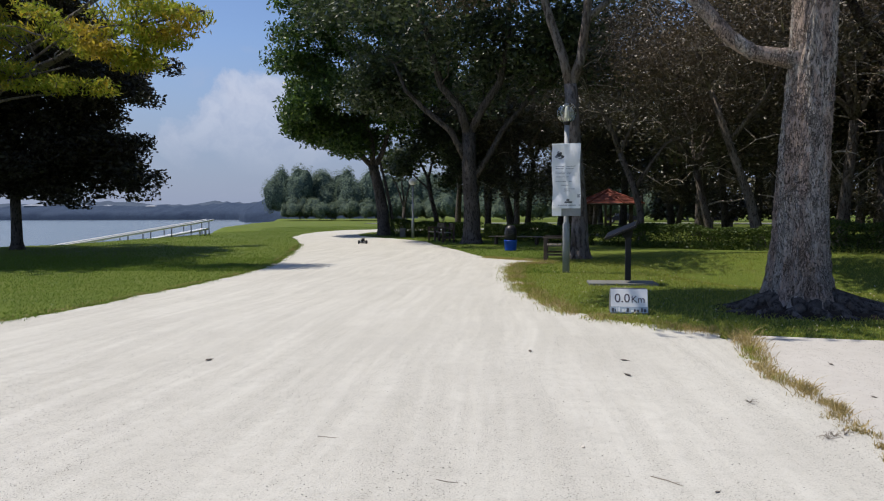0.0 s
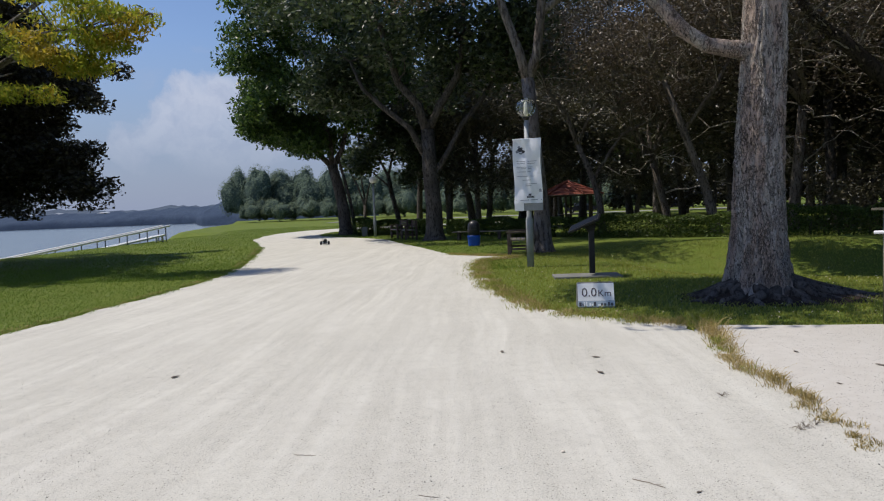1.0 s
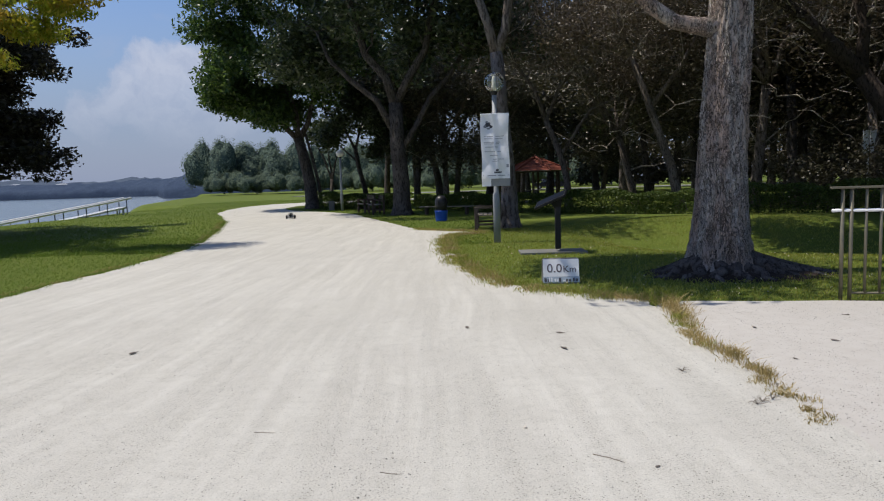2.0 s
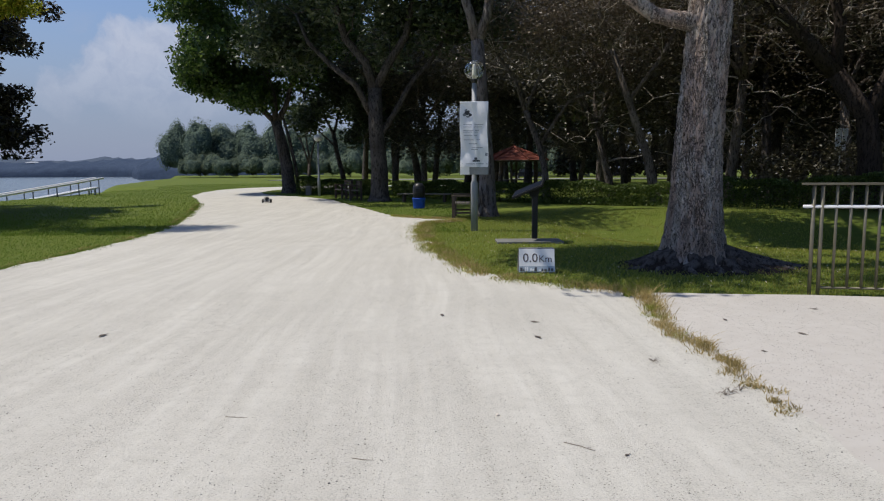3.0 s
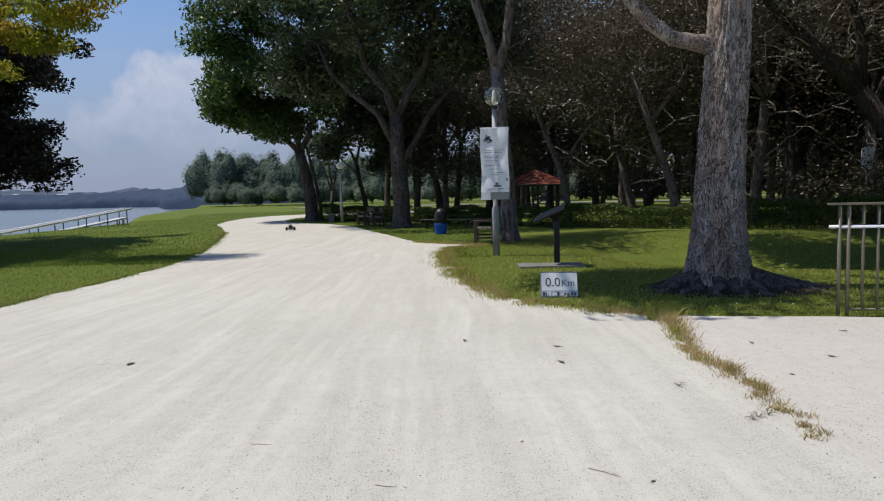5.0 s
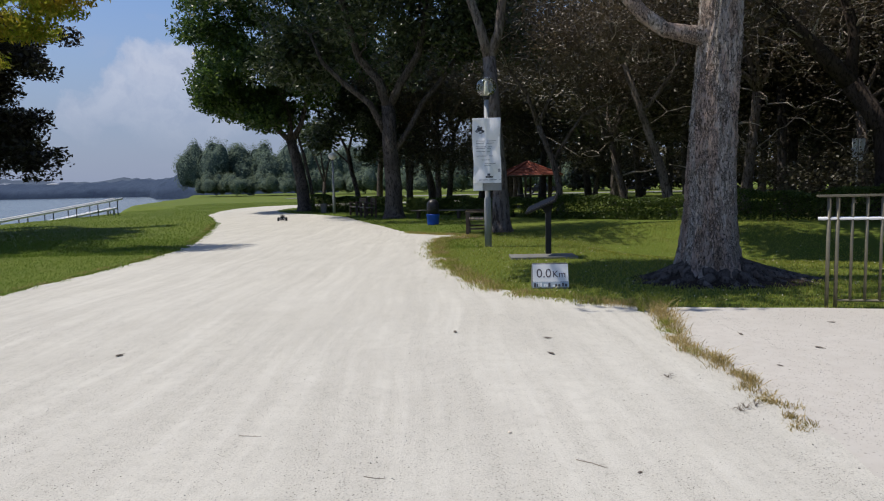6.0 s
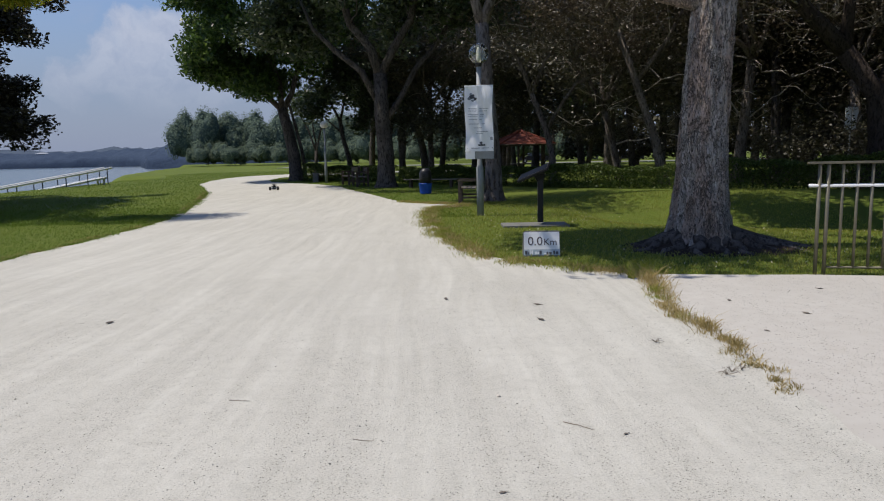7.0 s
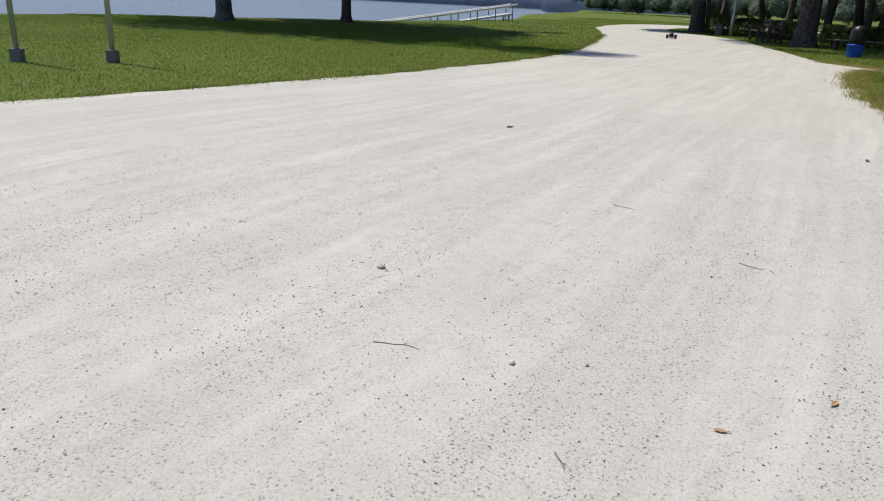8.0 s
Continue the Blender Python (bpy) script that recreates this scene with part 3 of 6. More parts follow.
def ground_z(x, y):
    x, y = np.asarray(x, float), np.asarray(y, float)
    into = np.minimum(shore_x(y) - x, FAR_SHORE_Y - y)
    z = -3.2 * smooth01((into + 0.2) / 6.0)
    far = smooth01((y - FAR_SHORE_Y) / 160.0) * 7.0 * smooth01((-120 - x) / 200.0)
    # a shallow grassed drain between the lawn strip and the hedge
    line = y - (14.2 - 0.42 * (x - 6.0))
    swale = -0.42 * np.exp(-(line / 2.4) ** 2) * smooth01((x - 2.6) / 2.6)
    rise = 0.22 * np.exp(-((line - 5.5) / 2.8) ** 2) * smooth01((x - 2.6) / 3.0)
    return -0.018 + z + far + swale + rise + 0.02 * np.sin(x * 0.7) * np.sin(y * 0.5) * smooth01((np.abs(x + 1) - 9) / 6)


def spaced(lo, near_lo, near_hi, hi, step, growth=1.16):
    out = list(np.arange(near_lo, near_hi + 0.001, step))
    s, v = step, near_hi
    while v < hi:
        s *= growth
        v += s
        out.append(min(v, hi))
    s, v = step, near_lo
    while v > lo:
        s *= growth
        v -= s
        out.insert(0, max(v, lo))
    return out


ground = new("ground", grid_surface("ground", spaced(-2500, -100, 30, 2500, 0.8, 1.10), spaced(-1500, -6, 76, 3000, 0.8, 1.05), ground_z, M_LAWN))
tagged(ground, "green mown lawn sloping down to the lake", "lawn", kind="structure")
water = new("water", grid_surface("water", spaced(-2500, -300, 20, -0.5 + 20, 40), spaced(-1500, -50, 450, 1500, 40), lambda x, y: x * 0 - 1.3, M_WATER))
tagged(water, "calm pale grey-blue lake water", "water", kind="structure")

PATH_LEFT = [(-7.6, -14), (-6.9, -4), (-6.55, 2), (-6.2, 4.5), (-5.88, 7), (-5.80, 9.5), (-5.78, 12), (-6.03, 15), (-6.6, 17.6), (-7.9, 22.5), (-9.6, 28.2), (-11.2, 32.5),
             (-13.4, 38), (-14.8, 44), (-15.6, 50), (-15.2, 56), (-12.0, 60.5), (-5, 62.5), (4, 63.5)]
PATH_RIGHT = [(4, 58.5), (-3, 57.5), (-8, 55.5), (-10.6, 52), (-11.2, 48), (-10.9, 43.5), (-9.9, 40.3), (-8.3, 37.3), (-6.4, 35.0), (-4.6, 31.4), (-3.3, 27), (-2.0, 22.8),
              (-0.9, 19.2), (0.1, 18.2), (0.85, 17.6), (0.95, 17.1), (0.15, 16.6), (-0.05, 15.6), (0.05, 12.8), (0.32, 10.3), (0.80, 8.05), (1.26, 7.30), (1.85, 6.78), (2.36, 6.42),
              (2.30, 5.2), (2.28, 3.6), (2.26, 2.0), (2.26, -4), (2.3, -14)]


def ragged(points, step, rough, rng):
    out = []
    for (ax, ay), (bx, by) in zip(points, points[1:]):
        ln = math.hypot(bx - ax, by - ay)
        n = max(1, int(ln / step))
        for k in range(n):
            t = k / n
            x, y = ax + (bx - ax) * t, ay + (by - ay) * t
            w = noise.noise(Vector((x * 0.9, y * 0.9, 3.0))) * rough * 1.6 + rng.normal(0, rough * 0.35)
            out.append((x - w * (by - ay) / ln, y + w * (bx - ax) / ln))
    out.append(points[-1])
    return out


def sheet(name, loop, z, thick, mat):
    """A flat piece of ground with an edge, from its outline (counterclockwise)."""
    b = Buf()
    n = len(loop)
    b.add([(x, y, z) for x, y in loop] + [(x, y, z - thick) for x, y in loop],
          [tuple(range(n))] + [(i, i + n, (i + 1) % n + n, (i + 1) % n) for i in range(n)])
    me = b.mesh(name, mat)
    bm = bmesh.new()
    bm.from_mesh(me)
    bmesh.ops.triangulate(bm, faces=[f for f in bm.faces if len(f.verts) > 4])
    bmesh.ops.recalc_face_normals(bm, faces=bm.faces[:])
    bm.to_mesh(me)
    bm.free()
    return me


rng = np.random.default_rng(7)
left_edge = ragged(PATH_LEFT, 0.22, 0.06, rng)
right_edge = ragged(PATH_RIGHT, 0.22, 0.07, rng)
road = new("road", sheet("road", (left_edge + right_edge)[::-1], 0.0, 0.07, M_GRAVEL))
tagged(road, "wide pale crushed-stone path with faint wheel sweeps", "path", kind="structure")
PAVE_TOP = [(2.50, 6.38), (3.3, 6.27), (4.2, 6.14), (5.1, 5.98), (8, 5.5), (16, 4.2)]
pave_loop = [(2.0, -14)] + [(16, -14)] + ragged(PAVE_TOP[::-1], 0.3, 0.03, rng) + [(2.30, 6.1), (2.24, 5.2), (2.20, 3.4), (2.14, 2.5), (2.0, 2.0)]
pavement = new("pavement", sheet("pavement", pave_loop, -0.006, 0.08, M_CONCRETE))
tagged(pavement, "worn beige concrete pavement beside the path", "pavement", kind="structure")

# ---- trees ----


def tree(name, at, label, limbs, clumps, seed, leaves, leaf, spread, bark, foliage, group="", leaf_opts=None, category="tree", twig_r=0.02, extra=None, twig_bark=None):
    rg = np.random.default_rng(seed)
    base = thing(name, (at[0], at[1], float(ground_z(at[0], at[1]))), label, category, group)
    wood, twigs, corners = grow_tree(limbs, clumps, rg, leaves, leaf, spread, leaf_opts, twig_r)
    if not twig_bark:
        wood.add(twigs.v, twigs.f)
    part("trunk", wood, bark, base, smooth=True)
    if twig_bark:
        tagged(part("branch_tangle", twigs, twig_bark, base, "tangle of thin branches in sunlit-pale bark", True), kind="stuff")
    part("crown", quads_mesh("crown", corners, foliage), foliage, base)
    if extra:
        more, mat, lab = extra
        part("crown", quads_mesh("crown", more, mat), mat, base, lab)
    return base


def bough(a, b, r0, r1, seed, n=6, amount=0.10, sag=0.0):
    rg = np.random.default_rng(seed)
    pts = wander(a, b, n, amount, rg, sag)
    return pts, [r0 + (r1 - r0) * k / n for k in range(n + 1)]


def flared(points, radii):
    """A trunk whose foot spreads a little into the ground."""
    p0 = Vector(points[0])
    return [p0 + Vector((0, 0, -0.15)), p0 + Vector((0, 0, 0.12)), p0.lerp(Vector(points[1]), 0.25)] + [Vector(p) for p in points[1:]], \
        [radii[0] * 1.7, radii[0] * 1.25, radii[0] * 1.02] + list(radii[1:])


# the great plated trunk beside the kilometre marker
def big_tree():
    base = thing("shade_tree", (3.88, 8.45, 0.0), "tall shade tree with plated grey-brown bark and spreading surface roots", "tree")
    rows, cols = 190, 132
    vs = np.zeros((rows, cols, 3))
    axis = [(0.0, 0.0, -0.12), (0.0, 0.0, 0.6), (0.0, 0, 1.6), (0.06, 0.0, 3.0), (0.12, 0.02, 4.4), (0.20, 0.05, 6.2), (0.30, 0.1, 8.2)]
    az = [p[2] for p in axis]
    for i in range(rows):
        t = i / (rows - 1)
        z = -0.12 + 8.3 * t ** 1.25
        cx, cy = np.interp(z, az, [p[0] for p in axis]), np.interp(z, az, [p[1] for p in axis])
        r = 0.315 + 0.10 * math.exp(-max(z, 0) / 0.9) + 0.05 * math.exp(-max(z + 0.05, 0) / 0.14) - 0.012 * z
        for k in range(cols):
            a = 2 * math.pi * k / cols
            d = Vector((math.cos(a), math.sin(a), 0))
            lobes = 0.13 * math.exp(-max(z, 0) / 0.35) * (0.5 + 0.5 * math.sin(a * 5 + 0.8)) + 0.018 * math.sin(a * 3 + z * 0.7)
            q = Vector((d.x * 4.6, d.y * 4.6, z * 1.5 + 9.0))
            q += noise.noise_vector(q * 1.3) * 0.7
            dist, _ = noise.voronoi(q)
            crack = min(1.0, (dist[1] - dist[0]) / 0.24)
            step = noise.cell(q * 1.3) * 0.012
            fine = noise.noise(Vector((d.x * 24, d.y * 24, z * 9))) * 0.012
            rr = r + lobes - 0.020 * (1 - crack) ** 1.5 + step + fine * 1.4
            vs[i, k] = (cx + d.x * rr, cy + d.y * rr, z)
    b = Buf()
    fs = [(i * cols + k, i * cols + (k + 1) % cols, (i + 1) * cols + (k + 1) % cols, (i + 1) * cols + k) for i in range(rows - 1) for k in range(cols)]
    b.add(vs.reshape(-1, 3).tolist(), fs)
    rg = np.random.default_rng(3)
    # the low bough that reaches out over the lawn, and the upper boughs
    limbs = [([(0.0, -0.05, 3.26), (-0.36, -0.08, 3.30), (-0.68, -0.1, 3.36), (-0.98, -0.12, 3.56), (-1.28, -0.14, 3.90), (-1.62, -0.15, 4.3), (-2.4, -0.3, 5.1), (-3.3, -0.5, 6.2)],
              [0.17, 0.115, 0.10, 0.098, 0.092, 0.084, 0.07, 0.05]),
             bough((0.15, 0.0, 5.6), (-2.4, 1.6, 9.6), 0.17, 0.06, 31), bough((0.2, 0.0, 6.2), (3.6, -0.6, 9.8), 0.18, 0.06, 32),
             bough((0.25, 0.05, 7.0), (0.8, 2.6, 11.0), 0.17, 0.06, 33), bough((0.28, 0.1, 8.0), (-0.6, -2.2, 11.2), 0.16, 0.05, 34),
             bough((0.28, 0.1, 8.0), (1.6, 0.8, 12.4), 0.16, 0.05, 35), bough((0.28, 0.1, 7.6), (2.6, 9.6, 9.6), 0.16, 0.05, 36)]
    # unseen clumps, set to shade lawn and hedge; the gap lets sun through
    cl = [p for p in ball_points(34, (0.8, 0.8, 10.4), (3.4, 2.6, 2.2), rg, 0.3) if p[0] > 0.6]
    cl += [p for p in ball_points(66, (-3.7, 0.5, 8.4), (3.4, 2.5, 1.6), rg, 0.2) if p[1] > -1.8 and p[0] > -5.4 and not (-4.3 < p[0] < 0.5 and -0.9 < p[1] < 3.4)]
    cl += [p for p in ball_points(76, (-4.75, 1.0, 8.4), (1.5, 1.35, 0.5), rg, 0.15)]
    cl += [p for p in ball_points(30, (0.2, 6.6, 8.8), (1.3, 2.6, 0.9), rg, 0.2)]
    cl += [p for p in ball_points(40, (1.4, 12.3, 9.6), (1.6, 2.0, 0.8), rg, 0.2)]
    cl += [p for p in ball_points(52, (3.6, 8.6, 9.4), (1.9, 2.4, 0.9), rg, 0.2)]
    cl += [p for p in ball_points(52, (5.8, 5.0, 9.2), (1.9, 2.2, 0.9), rg, 0.2)]
    wood, twigs, corners = grow_tree(limbs, cl, rg, 82000, 0.21, (0.50, 0.50, 0.35), {"droop": 0.3})
    part("trunk", b, M_BARK_PLATED, base, smooth=True)
    wood.add(twigs.v, twigs.f)
    part("bough", wood, M_BARK_PLATED, base, smooth=True)
    part("crown", quads_mesh("crown", corners, M_LEAF_BROWN), M_LEAF_BROWN, base)
    # surface roots that wind out over the mound
    ends = [(-1.05, -0.28), (-0.75, -0.62), (-0.35, -0.85), (0.05, -0.90), (0.45, -0.85), (0.85, -0.62), (1.35, -0.42), (1.75, -0.15), (1.5, 0.35), (0.8, 0.8), (-0.2, 0.95), (-0.9, 0.5), (-1.0, 0.1)]
    for n, (ex, ey) in enumerate(ends):
        ln = math.hypot(ex, ey)
        line = []
        for k in range(8):
            f = 0.28 / ln + (1 - 0.28 / ln) * k / 7
            wob = 0.07 * math.sin(k * 1.7 + n * 2.1)
            x, y = ex * f - ey / ln * wob, ey * f + ex / ln * wob
            line.append((x, y, mound_z(x, y) + 0.035 * (1 - k / 7) - 0.02 - 0.05 * (k == 7)))
        rb = Buf()
        rb.tube(line, [0.115 - 0.0125 * k for k in range(8)], 8)
        part("root", rb, M_BARK_DARK, base, smooth=True)
    xs, ys = np.linspace(-1.5, 2.2, 190), np.linspace(-1.15, 1.3, 126)
    rough = np.vectorize(lambda x, y: mound_z(x, y) + 0.020 * noise.noise(Vector((x * 7, y * 7, 0))) + 0.020 * noise.noise(Vector((x * 17, y * 17, 4))) + 0.024 * abs(noise.noise(Vector((x * 31, y * 31, 9)))))
    mound = new("litter_mound", grid_surface("litter_mound", xs, ys, rough, M_SOIL))
    mound.matrix_basis = pose(3.88, 8.45, 0.0)
    tagged(mound, "low mound of dark soil and leaf litter round the trunk", "soil", kind="stuff")


def mound_z(x, y):
    """Height of the soil heap round the great trunk, above the trunk's foot."""
    r = math.hypot(x / (1.75 if x > 0 else 1.18), y / 1.0)
    return 0.27 * math.exp(-(r / 0.48) ** 1.5) - 0.055 * min(1.0, r)


big_tree()

# bright tree at the bend of the path, two stems leaning apart
rg = np.random.default_rng(11)
cl = ball_points(190, (-1.0, -0.5, 11.6), (7.2, 6.0, 7.2), rg, 0.42)
cl = np.array([p for p in cl if p[2] > (5.3 + 0.26 * (-2.3 - p[0]) if p[0] < -2.3 else 5.3 + 0.35 * (p[0] + 2.3)) and p[0] > -6.5 + 0.36 * max(0.0, 10.0 - p[2]) and (p[1] > -3.6 or p[0] < -2.5)])
low = np.vstack([ball_points(22, (-4.2, -0.8, 6.9), (1.7, 2.4, 0.8), rg, 0.3), ball_points(8, (-2.0, -0.6, 5.9), (0.9, 1.6, 0.5), rg, 0.3)])
tree("lakeside_tree", (-8.75, 42.0), "broad leafy tree with bright green crown over a leaning trunk", [
    (*flared([(0, 0, 0), (-0.12, 0, 1.6), (-0.42, 0, 3.2), (-0.72, 0, 4.4)], [0.42, 0.37, 0.33, 0.30]),),
    ([(0.55, 0.1, -0.1), (0.40, 0.1, 1.6), (0.05, 0.1, 3.3), (-0.35, 0.1, 4.9)], [0.13, 0.11, 0.10, 0.07]),
    ([(-0.72, 0, 4.3), (-1.7, -0.1, 5.3), (-2.4, -0.2, 6.7), (-2.95, -0.3, 7.9), (-3.9, -0.5, 10.4)], [0.19, 0.15, 0.13, 0.11, 0.06]),
    ([(-0.72, 0, 4.3), (-0.75, -0.1, 5.8), (-1.1, -0.1, 6.9), (-1.6, -0.2, 8.2), (-2.1, -0.2, 11.5)], [0.20, 0.17, 0.15, 0.12, 0.06]),
    ([(-0.72, 0, 4.2), (-0.1, 0.1, 5.3), (0.3, 0.1, 6.6), (0.45, 0.2, 8.0), (1.1, 0.3, 11.2)], [0.20, 0.16, 0.14, 0.12, 0.06]),
    bough((-1.7, -0.1, 5.3), (-5.4, -0.9, 8.0), 0.12, 0.05, 42), bough((0.3, 0.1, 6.6), (2.8, 0.5, 9.8), 0.12, 0.05, 44),
    bough((-1.1, -0.1, 6.9), (-0.5, 1.5, 13.5), 0.12, 0.05, 45)], np.vstack([cl, low]), 51, 90000, 0.29, (0.62, 0.62, 0.42), M_BARK_DARK, M_LEAF_GREEN,
    leaf_opts={"droop": 0.5})

# forked tree beside the litter bin
rg = np.random.default_rng(12)
cl = np.vstack([ball_points(80, (-1.0, 0, 11.2), (6.0, 5.0, 4.2), rg, 0.4), ball_points(22, (3.2, 0.5, 8.3), (2.6, 2.4, 1.4), rg, 0.3), ball_points(22, (-4.4, 3.0, 7.6), (1.8, 2.0, 1.3), rg, 0.3)])
tree("forked_tree", (-2.2, 29.6), "dark-barked tree forking into several tall boughs", [
    (*flared([(0, 0, 0), (0.02, 0, 1.5), (-0.1, 0, 3.2), (-0.12, 0, 4.9)], [0.40, 0.36, 0.33, 0.30]),),
    ([(-0.12, 0, 4.7), (-0.5, 0, 6.0), (-1.35, 0, 7.0), (-2.0, 0.1, 9.4), (-3.0, 0.2, 12.5)], [0.22, 0.19, 0.17, 0.13, 0.07]),
    ([(-0.2, 0, 3.6), (-0.9, -0.1, 5.0), (-2.0, -0.2, 5.9), (-2.9, -0.2, 6.8), (-3.4, -0.2, 8.0)], [0.16, 0.14, 0.12, 0.09, 0.05]),
    ([(-0.1, 0, 4.8), (0.45, 0, 5.9), (1.25, 0, 7.1), (1.6, 0, 8.8), (1.7, 0.2, 11.5)], [0.20, 0.18, 0.16, 0.13, 0.06]),
    ([(0.1, 0.05, 2.9), (0.75, 0.2, 3.9), (1.4, 0.3, 5.1), (2.3, 0.4, 6.1), (3.4, 0.5, 7.8)], [0.15, 0.13, 0.12, 0.10, 0.06])],
    cl, 52, 42000, 0.27, (0.70, 0.70, 0.45), M_BARK_DARK, M_LEAF_DEEP)

# tree behind the lamp post
rg = np.random.default_rng(13)
# clumps sit mostly above the view, placed to shade the lawn and hedge
cl = np.vstack([ball_points(64, (4.4, 0.8, 9.9), (2.8, 3.4, 1.8), rg, 0.3), ball_points(40, (-3.2, 0.2, 9.2), (2.0, 2.6, 1.5), rg, 0.3)])
tree("leaning_tree", (1.78, 19.1), "pale-trunked tree forking high behind the lamp post", [
    (*flared([(0, 0, 0), (0.0, 0, 1.4), (-0.15, 0, 3.2), (-0.28, 0, 5.0)], [0.27, 0.22, 0.20, 0.19]),),
    ([(-0.28, 0, 4.9), (-0.50, 0, 5.8), (-0.85, 0, 6.8), (-1.3, 0.1, 8.4), (-1.6, 0.2, 10.2)], [0.15, 0.13, 0.12, 0.10, 0.05]),
    ([(-0.28, 0, 4.9), (0.0, 0, 5.7), (0.15, 0, 6.8), (0.3, 0.1, 8.6), (0.7, 0.1, 10.6)], [0.16, 0.14, 0.13, 0.11, 0.05]), bough((0.15, 0, 6.8), (4.2, 0.6, 9.6), 0.11, 0.04, 59)],
    cl, 53, 24000, 0.17, (0.60, 0.60, 0.40), M_BARK_GREY, M_LEAF_BROWN, twig_bark=M_BARK_SUNLIT)

# dark round-crowned tree on the bank
rg = np.random.default_rng(14)
cl = np.vstack([ball_points(150, (0.2, 0, 7.9), (5.6, 5.0, 2.7), rg, 0.3), ball_points(40, (4.3, -0.2, 6.0), (2.1, 2.2, 0.65), rg, 0.3), ball_points(60, (0.4, 0, 4.9), (3.2, 3.2, 1.4), rg, 0.2),
                ball_points(26, (3.3, -0.4, 3.25), (2.9, 2.2, 0.50), rg, 0.2), ball_points(30, (-2.6, 0, 3.6), (3.4, 3.0, 0.8), rg, 0.2), np.stack([rg.uniform(-4.5, 6.6, 46), rg.uniform(-1.6, 1.6, 46), rg.uniform(2.1, 3.2, 46)], 1),
                ball_points(14, (5.2, -0.3, 3.85), (0.95, 1.2, 0.40), rg, 0.3), ball_points(10, (2.7, -0.2, 4.6), (0.8, 1.6, 0.8), rg, 0.2)])
cl += rg.normal(0, 1, cl.shape) * np.array([0.40, 0.42, 0.16])
cl[:, 0] = np.where(cl[:, 0] > 2.0, 2.0 + (cl[:, 0] - 2.0) * 0.76, cl[:, 0])
tree("bank_tree", (-19.15, 23.1), "dark dense tree with low drooping crown on the lake bank", [
    (*flared([(0, 0, 0), (0.0, 0, 1.2), (-0.02, 0, 2.4), (-0.1, 0, 3.6)], [0.21, 0.19, 0.18, 0.17]),),
    bough((-0.15, 0, 3.4), (3.6, -0.4, 6.0), 0.14, 0.05, 61), bough((-0.15, 0, 3.4), (-3.2, 0.2, 6.4), 0.14, 0.05, 62), bough((-0.15, 0, 3.6), (0.6, 0.3, 9.8), 0.16, 0.05, 63),
    bough((-0.1, 0, 3.0), (2.8, -0.6, 3.9), 0.10, 0.04, 64), bough((-0.1, 0, 3.0), (0.4, -3.0, 6.0), 0.12, 0.05, 65)],
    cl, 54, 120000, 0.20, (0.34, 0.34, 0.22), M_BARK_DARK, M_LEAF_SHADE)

# yellow-leaved tree with long boughs sweeping out towards the path
rg = np.random.default_rng(15)
cl = np.vstack([ball_points(30, (10.8, -2.3, 6.3), (2.8, 1.4, 0.7), rg, 0.2), ball_points(26, (6.0, -1.4, 6.1), (3.0, 2.0, 1.1), rg, 0.2), ball_points(13, (7.8, -1.8, 4.95), (2.2, 1.4, 0.5), rg, 0.2), ball_points(14, (10.9, -2.2, 5.45), (1.3, 1.2, 0.35), rg, 0.2), ball_points(40, (0.5, 0, 9.4), (6.0, 5.2, 1.8), rg, 0.2),
                ball_points(30, (-4.0, 0.5, 7.0), (4.0, 4.0, 1.6), rg, 0.3)])
